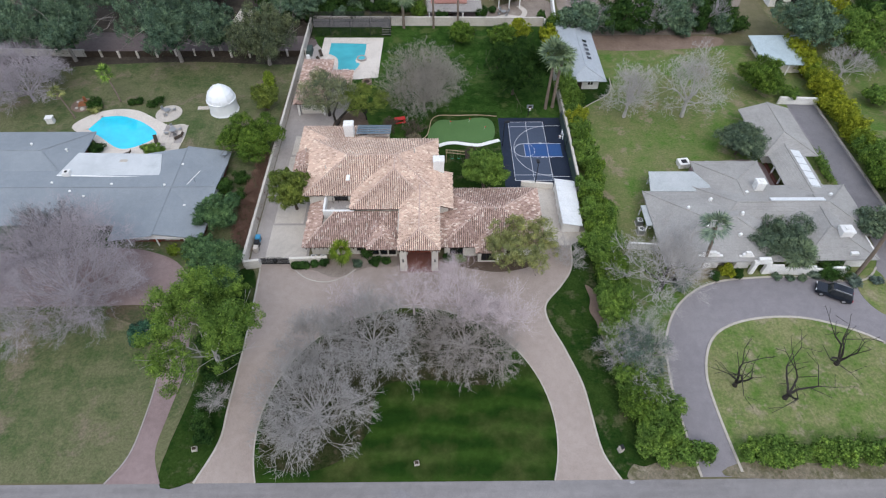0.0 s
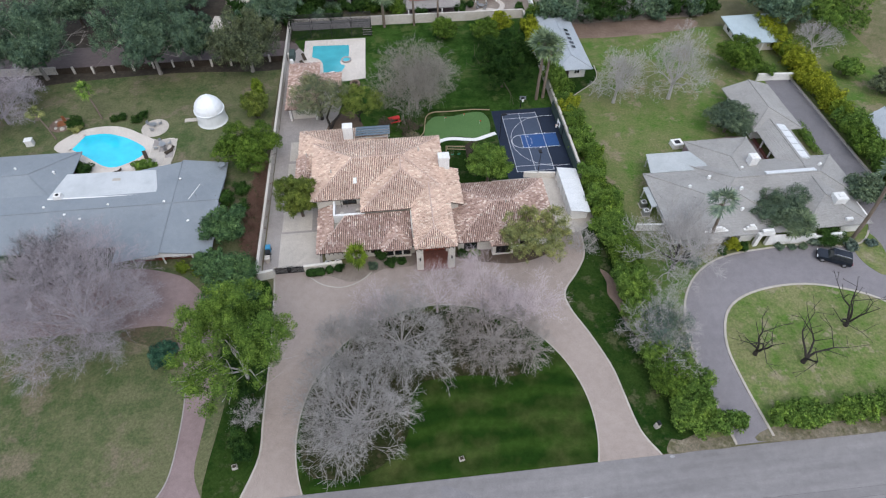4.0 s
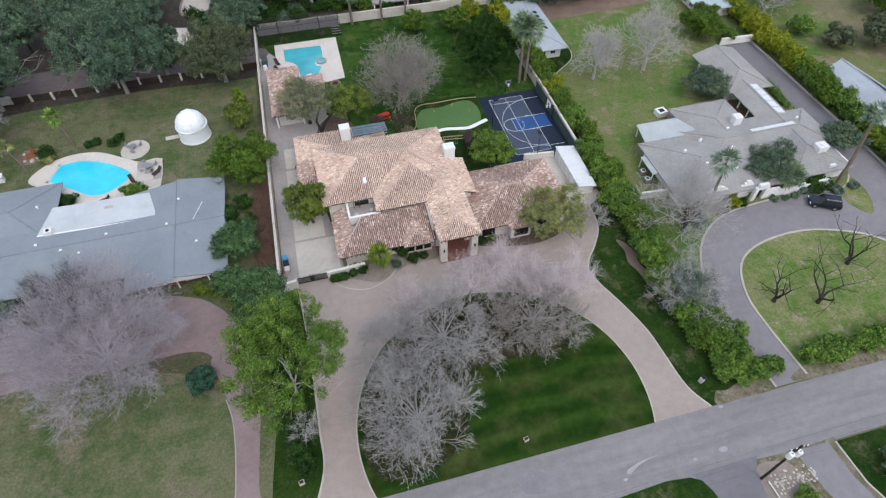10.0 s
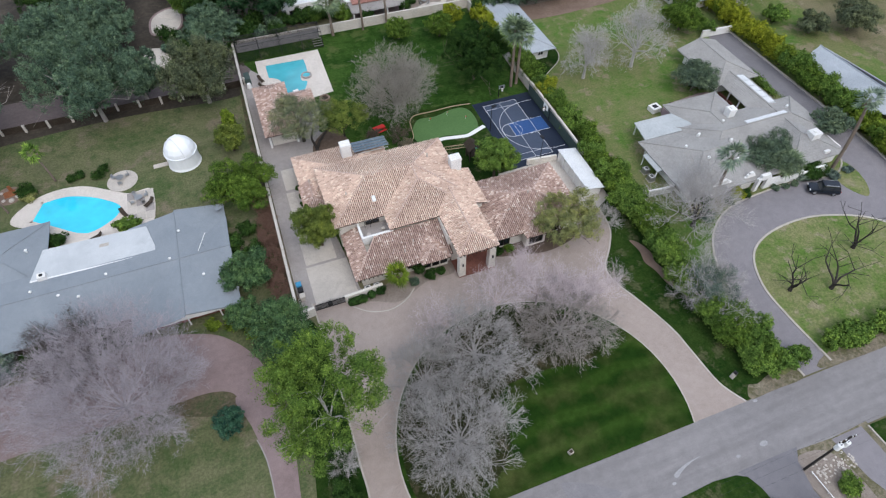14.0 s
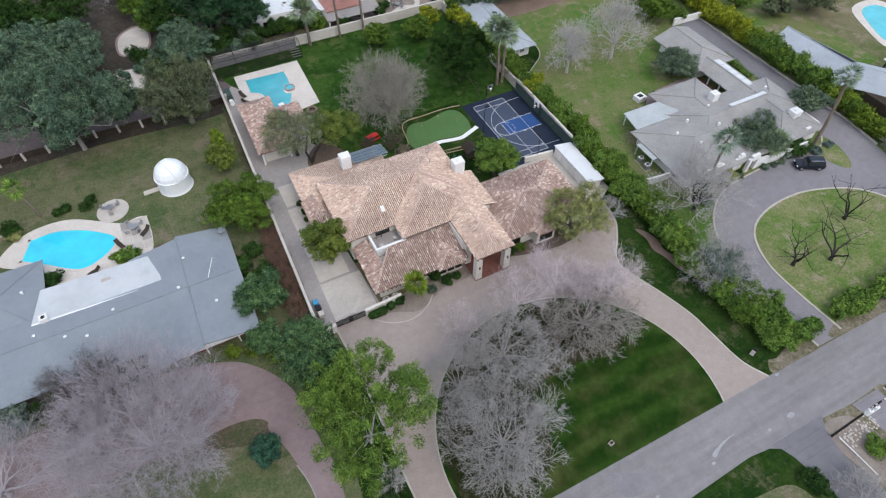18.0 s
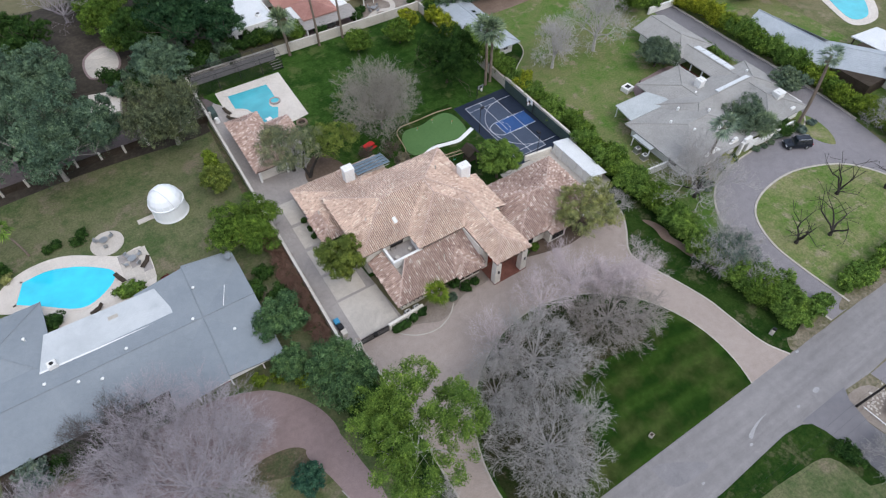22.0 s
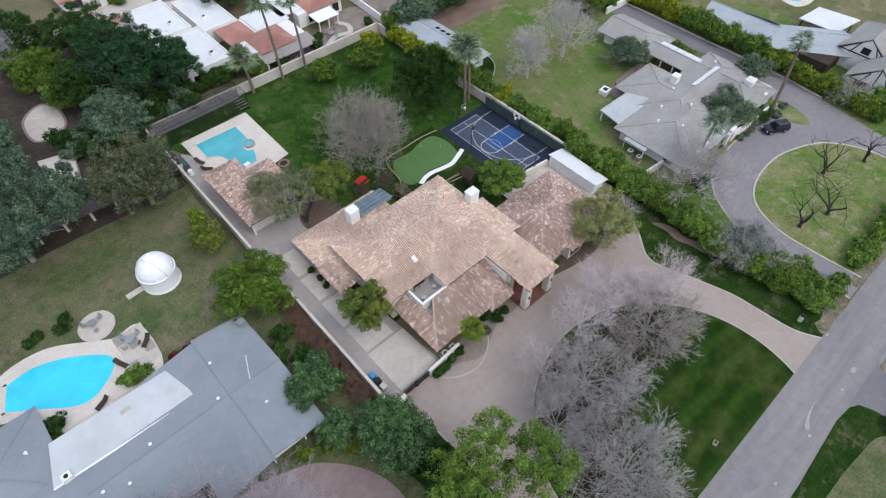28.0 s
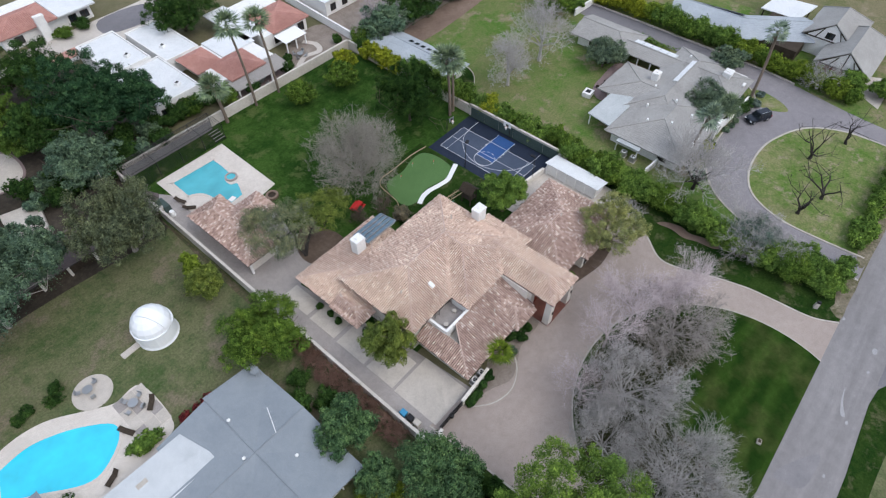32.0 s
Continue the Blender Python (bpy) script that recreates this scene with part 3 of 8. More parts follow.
sheet("bare_soil_side", curve([(-27.6, 52), (-28.7, 57), (-28.5, 62), (-29.0, 67), (-28.5, 74), (-28.0, 90), (-27.3, 104), (-27.3, 75)], 4, True), -0.1, 0.05, M["west_soil"], "thin turf and brown soil beside the boundary wall", "ground")
sheet("bare_soil_woods", curve([(-88, 100), (-68, 101.5), (-48, 102.6), (-30, 101.5), (-27.2, 104), (-28, 118), (-60, 124), (-88, 122)], 4, True), -0.1, 0.045, M["dark_soil"], "dark soil under the tall trees", "ground")
sheet("side_lawn", [(12, 21.1), (24.6, 21.1), (24.9, 40), (24.2, 57.5), (15, 57.5)], -0.1, 0.035, M["side_lawn"], "dark green grass strip between drive and hedge", "ground")
sheet("planted_strip", curve([(-30.6, 21.4), (-26.2, 21.6), (-24.9, 25), (-24.9, 46), (-27, 50.6), (-30.2, 46), (-29.4, 34)], 5, True), -0.1, 0.04, M["side_lawn"], "dark planted strip beside the drive", "ground")
sheet("back_lawn", [(-26.4, 60), (21.9, 60), (22.3, 116.2), (-26.4, 116.2)], -0.1, 0.03, M["back_lawn"], "dark green mown back lawn", "lawn")

# street, verge
sheet("road", [(-400, 13.9), (400, 13.9), (400, 21.0), (-400, 21.0)], -0.1, 0.03, M["asphalt"], "worn grey asphalt street with no markings", "road")
sheet("far_verge", [(-60, 14.1), (-60, 4), (16.2, 4), (15.4, 9.4), (14.9, 12.4), (14.3, 13.8), (13.2, 14.4), (10.5, 14.7), (6.0, 14.5), (0, 14.2)], -0.1, 0.05, M["side_lawn"], "green grass verge across the street", "ground")
sheet("dry_verge", curve([(-60, 11.4), (-20, 11.2), (0, 11.6), (8, 11.2), (12.6, 10.2), (13.6, 6), (13.8, 4), (-60, 4)], 4, True), -0.1, 0.056, M["left_turf"], "dry olive turf behind a green verge", "ground")
sheet("far_drive", [(13.6, 14.6), (14.6, 13.0), (15.3, 9.4), (16.2, 4), (21, 4), (20, 10.2), (20.6, 13.2), (21.6, 14.6)], -0.1, 0.045, M["dark_drive"], "dark asphalt drive mouth across the street", "drive")
sheet("far_shoulder", [(20.2, 4), (33, 4), (31.6, 9), (31.2, 14.2), (26, 14.0), (20.7, 14.3)], -0.1, 0.037, M["verge"], "tan shoulder across the street", "ground")
sheet("far_gravel", curve([(20.4, 13.4), (20.2, 9.5), (22, 4.5), (25.4, 4.5), (25.6, 10), (24.2, 13.2)], 4, True), -0.1, 0.04, M["gravel"], "gravel bed with a utility pole", "ground")
sheet("far_drive_east", [(25.9, 13.9), (26.6, 9), (28.6, 4), (32, 4), (30.4, 10), (30.2, 13.9)], -0.1, 0.045, M["grey_drive"], "grey drive mouth across the street", "drive")
sheet("far_verge_east", [(31, 13.7), (31.3, 9), (33, 4), (70, 4), (70, 13.7)], -0.1, 0.05, M["side_lawn"], "green grass verge across the street", "ground")

# front drive and oval lawn
outer_r = curve([(19.8, 21.0), (18.3, 24.1), (17.8, 28.8), (17.4, 32.4), (16.0, 37.1), (14.4, 41.5), (14.5, 44.2), (17.0, 47.3), (18.9, 50.7), (19.4, 56.5)], 5)
outer_l = curve([(-25.2, 52.5), (-24.9, 48), (-24.7, 40.7), (-24.7, 35.8), (-24.8, 29.8), (-24.9, 25.5), (-26.6, 21.0)], 5)
sheet("front_drive", outer_r + [(9.6, 56.5), (8.0, 52.2), (-14.5, 52.2), (-16, 51.3)] + outer_l, -0.1, 0.06, M["aggregate"], "pinkish exposed-aggregate horseshoe drive", "drive")
part("drive_kerb", ribbon(outer_r, 0.22, 0.0, 0.12), M["kerb"], None, "pale concrete edging of the drive", "structure")
part("drive_kerb", ribbon(outer_l, 0.22, 0.0, 0.12), M["kerb"], None, "pale concrete edging of the drive", "structure")
oval = ellipse(-3.7, 26.6, 17.2, 17.1, 60, -19.2, 199.2)
sheet("front_lawn", oval, -0.1, 0.1, M["lawn"], "striped dark green oval front lawn", "lawn")
# this sheet carries the painted tree shade over the oval lawn
sheet("shaded_thin_lawn", curve([(-19.4, 23.0), (-13, 22.4), (-8.4, 26), (-7.0, 32), (-1, 33), (6, 32.4), (8.0, 36), (2, 41.6), (-5, 42.8), (-12, 41.0), (-18.0, 35.0), (-20.2, 29)], 6, True), 0.0, 0.104, M["shaded_lawn"], "thin leaf-strewn brownish grass, darkened for shade under bare trees", "lawn")
part("lawn_edging", ribbon(oval, 0.16, 0.0, 0.125), M["kerb"], None, "thin concrete lawn edging", "structure")

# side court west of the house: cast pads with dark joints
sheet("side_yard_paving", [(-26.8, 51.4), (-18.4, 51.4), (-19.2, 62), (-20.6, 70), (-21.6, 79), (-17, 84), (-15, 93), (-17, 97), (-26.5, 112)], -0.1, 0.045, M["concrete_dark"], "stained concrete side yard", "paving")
court_pave = tagged(new("paving_pads"), "pale cast concrete pads with dark joints", "paving", kind="structure")
for x0, y0, x1, y1 in ((-24.7, 52.0, -18.9, 58.6), (-24.6, 59.0, -20.2, 63.4), (-24.6, 63.9, -21.0, 68.8), (-24.5, 69.4, -21.6, 74.0), (-24.4, 74.6, -22.0, 79.4)):
    part("pad", Geo().box((x0 + x1) / 2, (y0 + y1) / 2, 0.02, x1 - x0, y1 - y0, 0.055, 0, 0.01), M["concrete"], court_pave)
sheet("rear_bed", curve([(-18.4, 81.0), (-18.2, 83.4), (-16.6, 85.6), (-14.2, 87.0), (-12.8, 84.6), (-12.0, 81.6), (-13.0, 79.0), (-17, 79.0)], 5, True), -0.1, 0.062, M["soil"], "bare brown soil under a mesquite", "planting bed")
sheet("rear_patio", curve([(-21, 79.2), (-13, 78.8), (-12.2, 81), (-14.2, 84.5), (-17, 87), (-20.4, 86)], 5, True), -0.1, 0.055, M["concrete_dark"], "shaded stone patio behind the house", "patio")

# neighbour's circular drive to the east
n_outer = curve([(28.6, 21.2), (28.2, 27), (28.2, 32.4), (29.2, 38.6), (32.2, 43.8), (37.2, 47.2), (44, 48.3), (52, 48.4), (58.5, 47.6), (62.5, 51), (64, 58), (64.1, 72), (64.1, 88), (69, 88), (69, 64), (69, 52), (68, 44), (66, 33), (65, 21.2)], 5)
sheet("east_drive", n_outer, -0.1, 0.055, M["grey_drive"], "grey asphalt circular drive", "drive")
sheet("east_alley", [(64.15, 60), (68.9, 60), (68.95, 88), (64.15, 88)], -0.1, 0.06, M["dark_drive"], "dark asphalt side drive", "drive")
island = curve([(33.2, 21.7), (32.7, 28.6), (32.9, 33.8), (35.0, 38.4), (38.7, 40.8), (44.3, 41.8), (50.0, 41.2), (56.5, 38.2), (60, 33), (60.8, 27), (60.5, 21.7)], 5)
sheet("island_lawn", island, -0.1, 0.09, M["island_turf"], "patchy green lawn island with bare trees", "lawn")
part("island_kerb", ribbon(island, 0.3, 0.0, 0.14), M["kerb"], None, "pale concrete kerb of the island", "structure")
part("east_kerb", ribbon(n_outer[:45], 0.26, 0.0, 0.12), M["kerb"], None, "pale concrete kerb of the drive", "structure")
side_isle = curve([(58.2, 47.8), (61.0, 50.0), (62.2, 47.8), (61.4, 44.2), (59.6, 42.0), (58.2, 43.4), (57.6, 45.6)], 6, True)
sheet("small_island", side_isle, -0.1, 0.09, M["island_turf"], "small grass island beside a palm", "lawn")

# neighbour's brick drive to the west
sheet("west_motor_court", curve([(-80, 53), (-60, 53.5), (-46, 54.4), (-39, 52.8), (-35.6, 50.3), (-33.2, 46.8), (-32.3, 43.4), (-33.0, 41), (-35.6, 41.4), (-37.0, 43.5), (-40, 44.4), (-46, 44.2), (-60, 44.2), (-80, 43.5)], 5, True), -0.1, 0.045, M["brick_drive"], "dull red brick motor court", "drive")
sheet("west_bare_soil", curve([(-43, 44.6), (-40, 44.8), (-37.2, 43.9), (-36.0, 41.4), (-35.8, 39.4), (-37.6, 40.4), (-40.5, 41.6), (-44, 43.0)], 5, True), -0.1, 0.042, M["west_soil"], "reddish-brown bare soil beside the motor court", "ground")
sheet("west_path", curve([(-36.2, 21.0), (-34.6, 24), (-34.2, 28.5), (-34.3, 33.5), (-35.4, 38.6), (-36.6, 42.6), (-33, 43.6), (-32.3, 42), (-31.7, 38), (-31.2, 34.5), (-31.6, 29), (-31.8, 24.5), (-30.2, 21.0)], 5), -0.1, 0.05, M["brick_drive"], "dull red brick drive to the street", "drive")
part("path_kerb", ribbon(curve([(-36.2, 21.0), (-34.6, 24), (-34.2, 28.5), (-34.3, 33.5), (-35.0, 36.6)], 5), 0.14, 0.0, 0.11), M["concrete_dark"], None, "pale drive edging", "structure")

# ---- boundary walls ----


def wall(name, x0, y0, x1, y1, h, thick=0.3, material="wall_stucco", label="weathered cream stucco boundary wall", cap=True):
    d = math.hypot(x1 - x0, y1 - y0)
    a = math.atan2(y1 - y0, x1 - x0)
    w = tagged(part(name, Geo().box((x0 + x1) / 2, (y0 + y1) / 2, 0, d, thick, h, a), M[material]), label, "wall", kind="structure")
    if cap:
        part("coping", Geo().box((x0 + x1) / 2, (y0 + y1) / 2, h, d, thick + 0.1, 0.09, a, 0.02), M[material], w)
    return w


wall("wall_west", -27.15, 50.6, -26.6, 116.4, 1.8)
wall("wall_north", -26.45, 116.6, 22.6, 115.9, 1.9)
wall("wall_east", 22.3, 84.6, 22.75, 115.7, 1.8)
wall("wall_court", 21.95, 64.6, 22.15, 84.5, 2.3)
wall("wall_gate_west", -27.0, 50.45, -25.0, 50.75, 1.6, 0.3, "stucco", "cream stucco wall beside the gate")
wall("wall_gate_east", -20.9, 51.2, -15.6, 51.5, 1.3, 0.3, "stucco", "low cream stucco wall in front of the air-conditioning yard")

# ---- main house ----
house = thing("main_house", -8, 62, 0, "two-storey cream stucco villa with weathered clay barrel-tile roofs", "house")


def window(parent, x, y, z, w, h, side="s", panes=2, mt="timber"):
    """Window set in a wall: frame bars proud of dark panes. side: the way it faces."""
    sx, sy = {"s": (0, -1), "n": (0, 1), "e": (1, 0), "w": (-1, 0)}[side]
    ax, ay = abs(sy), abs(sx)
    fr = Geo()
    for k in range(panes + 1):
        o = -w / 2 + w * k / panes
        fr.box(x + ax * o + sx * 0.03, y + ay * o + sy * 0.03, z, 0.09 if ax else 0.1, 0.09 if ay else 0.1, h)
    for zz in (z - 0.05, z + h - 0.04):
        fr.box(x + sx * 0.04, y + sy * 0.04, zz, w + 0.1 if ax else 0.13, w + 0.1 if ay else 0.13, 0.09)
    win = part("window", fr, M[mt], parent)
    for k in range(panes):
        o = -w / 2 + w * (k + 0.5) / panes
        pw = w / panes - 0.09
        part("pane", Geo().box(x + ax * o + sx * 0.012, y + ay * o + sy * 0.012, z + 0.04, pw if ax else 0.03, pw if ay else 0.03, h - 0.08), M["glass_dark"], win)
    return win


def chimney(parent, x, y, z0, z1, sx, sy, material="white_stucco"):
    c = part("chimney", Geo().box(x, y, z0, sx, sy, z1 - z0 - 0.25), M[material], parent, "white stucco chimney")
    part("cap", Geo().box(x, y, z1 - 0.25, sx + 0.16, sy + 0.16, 0.25, 0, 0.05), M[material], c)
    part("flue", Geo().box(x, y, z1, sx * 0.4, sy * 0.4, 0.12, 0, 0.03), M[material], c)
    return c


# walls
part("upper_wall", Geo().span(-18.9, 60.6, 0.0, -0.6, 72.0, 4.9), M["stucco"], house)
part("front_block_wall", Geo().span(-11.7, 57.9, 0.0, -0.7, 63.6, 4.9), M["stucco"], house)
part("side_block_wall", Geo().span(-0.6, 58.2, 0.0, 1.5, 65.0, 4.2), M["stucco"], house)
part("lower_wall", Geo().span(-18.0, 53.0, 0.0, -5.4, 60.5, 2.75), M["stucco"], house)
part("rear_wall", Geo().span(-21.3, 69.0, 0.0, -9.0, 77.2, 2.75), M["stucco"], house)
part("east_wing_wall", Geo().span(0.9, 52.6, 0.0, 14.3, 62.7, 2.75), M["stucco"], house)
# roofs
bm_, bl_, cb_, rc_ = M["barrel"], M["barrel_low"], M["clay_bed"], M["ridge_clay"]
sl, hp = hip(-19.6, 60.0, 0.1, 72.6, 4.9, 7.1)
roof(house, sl, hp, bm_, cb_, rc_, seed=1, label="weathered clay barrel-tile hip roof")
sl, hp = hip(-12.5, 57.2, -0.3, 66.0, 4.95, 6.95, "y", True, False)
roof(house, sl, hp, bm_, cb_, rc_, seed=2)
# the east slope of the front block runs on down to a lower eave
roof(house, [[(2.2, 57.9, 4.16), (2.2, 65.4, 4.16), (-0.35, 65.4, 5.0), (-0.35, 57.9, 5.0)]], [], bm_, cb_, rc_, seed=3)
sl, hp = hip(-5.45, 49.5, 0.25, 61.0, 5.0, 6.0, "y", True, False)
roof(house, sl, hp, bm_, cb_, rc_, seed=4)
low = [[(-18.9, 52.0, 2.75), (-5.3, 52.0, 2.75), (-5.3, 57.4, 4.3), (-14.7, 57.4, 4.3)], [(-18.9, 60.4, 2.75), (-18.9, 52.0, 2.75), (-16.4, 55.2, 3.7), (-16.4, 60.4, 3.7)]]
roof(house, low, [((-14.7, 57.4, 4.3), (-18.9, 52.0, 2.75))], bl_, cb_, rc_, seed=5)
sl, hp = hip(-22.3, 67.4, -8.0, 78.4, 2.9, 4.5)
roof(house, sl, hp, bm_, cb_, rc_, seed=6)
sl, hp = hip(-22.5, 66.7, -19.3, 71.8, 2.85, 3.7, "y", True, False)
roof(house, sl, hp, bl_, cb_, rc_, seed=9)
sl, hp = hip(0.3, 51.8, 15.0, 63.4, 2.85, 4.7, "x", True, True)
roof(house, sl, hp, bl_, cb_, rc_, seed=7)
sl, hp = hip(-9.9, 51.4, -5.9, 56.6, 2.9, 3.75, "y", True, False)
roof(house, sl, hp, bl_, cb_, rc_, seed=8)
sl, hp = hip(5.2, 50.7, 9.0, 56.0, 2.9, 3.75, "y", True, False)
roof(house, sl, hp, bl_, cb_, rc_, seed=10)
# eaves under the overhangs
for x0, y0, x1, y1, z in ((-19.5, 60.05, 0.0, 72.5, 4.72), (-12.4, 57.25, -0.4, 63.9, 4.77), (-5.35, 49.6, 0.15, 60.9, 4.82), (0.4, 51.9, 14.9, 63.3, 2.67), (-22.2, 67.5, -8.1, 78.3, 2.72), (-18.8, 52.1, -5.4, 60.3, 2.57)):
    part("soffit", Geo().span(x0, y0, z - 0.06, x1, y1, z), M["stucco"], house)
# balcony sunk in the lower roof
bal = part("balcony", Geo().span(-16.3, 57.6, 2.9, -12.2, 60.5, 3.3), M["concrete_dark"], house, "small sunken roof balcony")
for x0, y0, x1, y1 in ((-16.45, 57.3, -12.0, 57.62), (-16.5, 57.65, -16.2, 60.5), (-12.3, 57.65, -12.0, 60.0)):
    part("parapet", Geo().span(x0, y0, 3.0, x1, y1, 4.45), M["white_stucco"], bal)
for x, y, s in ((-15.3, 58.4, 0.7), (-13.1, 58.9, 0.6)):
    part("planter", Geo().cyl(x, y, 3.3, s * 0.35, s * 0.7, 10, s * 0.45), M["concrete"], bal)
part("rail_frame", Geo().rod((-15.4, 60.1, 3.3), (-15.4, 60.1, 4.5), 0.04).rod((-14.6, 60.1, 3.3), (-14.6, 60.1, 4.5), 0.04).rod((-15.4, 60.1, 4.5), (-14.6, 60.1, 4.5), 0.04), M["dark_metal"], bal)
window(house, -14.2, 60.6, 3.4, 1.9, 1.3, "s", 2)
# front windows
window(house, -11.2, 53.0, 1.0, 0.6, 1.1, "s", 1)
for x in (-8.9, -7.7, -6.5):
    window(house, x, 52.5, 0.7, 0.9, 1.7, "s", 1)
part("bay_wall", Geo().span(-9.5, 52.5, 0, -5.9, 53.2, 2.7), M["stucco"], house)
part("arch_recess", Geo().span(-10.55, 52.93, 0.0, -9.75, 53.1, 2.1), M["glass_dark"], house)
for x, w in ((2.6, 1.8), (10.6, 1.6)):
    window(house, x, 52.6, 0.5, w, 1.9, "s", 2)
part("bay_wall", Geo().span(5.6, 51.4, 0, 8.6, 52.7, 2.7), M["stucco"], house)
window(house, 7.1, 51.4, 0.6, 2.0, 1.8, "s", 3)
for y in (62.5, 65.5, 69.5):
    window(house, -18.9, y, 3.2, 1.2, 1.2, "w", 2)
for y in (71.5, 74.5):
    window(house, -21.3, y, 0.9, 1.6, 1.4, "w", 2)
window(house, 1.5, 60.5, 2.9, 1.2, 0.9, "e", 2)
# entry porch
porch = part("porch", Geo().span(-5.3, 49.6, 0.0, 0.1, 53.2, 0.14), M["brick"], house, "tall entry porch with red doors")
for x in (-4.8, -0.45):
    pier = part("pier", Geo().box(x, 50.15, 0.0, 0.95, 0.9, 4.8, 0, 0.03), M["stucco"], porch)
    part("lantern", Geo().box(x, 49.62, 2.4, 0.2, 0.16, 0.5, 0, 0.03), M["dark_metal"], pier)
for x in (-4.8, -0.45):
    part("pier", Geo().box(x, 53.0, 0.0, 0.9, 0.5, 4.8), M["stucco"], porch)
part("back_wall", Geo().span(-5.2, 53.3, 0.0, 0.0, 53.6, 4.8), M["stucco"], porch)
for k, x in enumerate((-3.35, -1.9)):
    d = part("door", Geo().box(x, 53.2, 0.14, 1.4, 0.12, 3.3), M["red_wood"], porch, "tall red-stained wooden door")
    for zz in (0.5, 1.5, 2.5):
        part("panel", Geo().box(x, 53.12, zz, 1.0, 0.05, 0.75, 0, 0.02), M["red_wood"], d)
part("beam", Geo().span(-5.2, 49.8, 4.35, 0.0, 50.3, 4.8), M["red_wood"], porch)
part("ceiling_board", Geo().span(-5.2, 50.35, 4.55, 0.0, 53.2, 4.7), M["red_wood"], porch)
part("side_wall", Geo().span(-5.6, 53.25, 0, -5.25, 58, 4.8), M["stucco"], house)
part("side_wall", Geo().span(0.02, 53.25, 0, 0.3, 58, 4.8), M["stucco"], house)
# rafter tails under the porch and front eaves
tails = [(x, 49.75, 4.72) for x in np.arange(-5.2, 0.2, 0.55)] + [(x, 52.2, 2.5) for x in np.arange(-18.4, -10.2, 0.6)]
for x, y, z in tails:
    part("rafter_tail", Geo().box(float(x), y, z - 0.12, 0.12, 0.55, 0.14), M["timber"], house)
chimney(house, -14.2, 74.6, 3.2, 6.6, 1.5, 1.25)
chimney(house, 0.15, 65.6, 3.0, 7.0, 1.6, 1.25)
# solar collector on the rear slope
rack = part("solar_array", Geo().rod((-13.0, 74.3, 4.2), (-7.6, 74.3, 4.2), 0.05), M["grey_metal"], house, "blue-grey glazed solar collectors")
part("lower_bar", Geo().rod((-13.0, 76.9, 3.9), (-7.6, 76.9, 3.9), 0.05), M["grey_metal"], rack)
for k in range(4):
    y0, z0 = 74.0 + k * 0.8, 4.8 - 0.16 * k
    part("collector", Geo().slabface([(-13.0, y0, z0 + 0.1), (-7.6, y0, z0 + 0.1), (-7.6, y0 + 0.74, z0 - 0.14), (-13.0, y0 + 0.74, z0 - 0.14)], 0.07), M["solar"], rack)
    part("trim_bar", Geo().slabface([(-13.05, y0 - 0.04, z0 + 0.14), (-7.55, y0 - 0.04, z0 + 0.14), (-7.55, y0 + 0.05, z0 + 0.12), (-13.05, y0 + 0.05, z0 + 0.12)], 0.05), M["grey_metal"], rack)
for k in range(4):
    x0 = -13.05 + k * 1.8
    part("end_bar", Geo().slabface([(x0, 74.0, 4.95), (x0 + 0.07, 74.0, 4.95), (x0 + 0.07, 77.1, 4.24), (x0, 77.1, 4.24)], 0.04), M["grey_metal"], rack)
part("skylight", Geo().slabface([(-13.4, 62.2, 5.95), (-12.9, 62.2, 5.95), (-12.9, 63.0, 6.2), (-13.4, 63.0, 6.2)], 0.25), M["trim_white"], house)
for x, y, z in ((-10.0, 55.0, 3.85), (-11.5, 54.0, 3.5), (4.5, 55.5, 4.0), (8.2, 57.2, 4.65), (9.4, 55.0, 3.9), (-16.6, 64.5, 6.2), (-3.5, 67.5, 6.8), (-20.8, 71.2, 3.9)):
    part("roof_vent", Geo().cyl(x, y, z - 0.3, 0.09, 0.75, 8), M["concrete"], house)
# long white store beside the east wing
garage = thing("store_building", 19.8, 61.4, 0, "long low white store with one sloping pale sheet roof", "shed")
part("wall", Geo().span(18.35, 57.0, 0.0, 18.6, 65.9, 2.15), M["white_stucco"], garage)
part("wall", Geo().span(18.61, 65.66, 0.0, 20.9, 65.9, 1.75), M["white_stucco"], garage)
part("wall", Geo().span(18.61, 57.0, 0.0, 20.9, 57.24, 1.75), M["white_stucco"], garage)
part("wall", Geo().span(20.66, 57.25, 0.0, 20.9, 65.65, 1.7), M["white_stucco"], garage)
lid = part("roof_sheet", Geo().slabface([(18.15, 56.7, 2.28), (21.1, 56.5, 1.88), (21.3, 66.0, 1.88), (18.15, 66.2, 2.28)], 0.07), M["white_roof"], garage, "pale lavender sheet roof")
for k in range(9):
    y = 57.2 + k * 1.06
    part("seam", Geo().slabface([(18.2, y, 2.305), (21.1, y, 1.915), (21.1, y + 0.05, 1.915), (18.2, y + 0.05, 2.31)], 0.025), M["white_roof"], lid)
for y in (57.3, 59.0, 60.7, 62.4, 64.1, 65.7):
    part("pilaster", Geo().span(18.2, y - 0.16, 0.0, 18.345, y + 0.16, 2.05), M["white_stucco"], garage)
wall("store_yard_wall", 13.2, 66.9, 18.2, 66.3, 1.0, 0.3, "stucco", "low cream wall at the end of the concrete court")
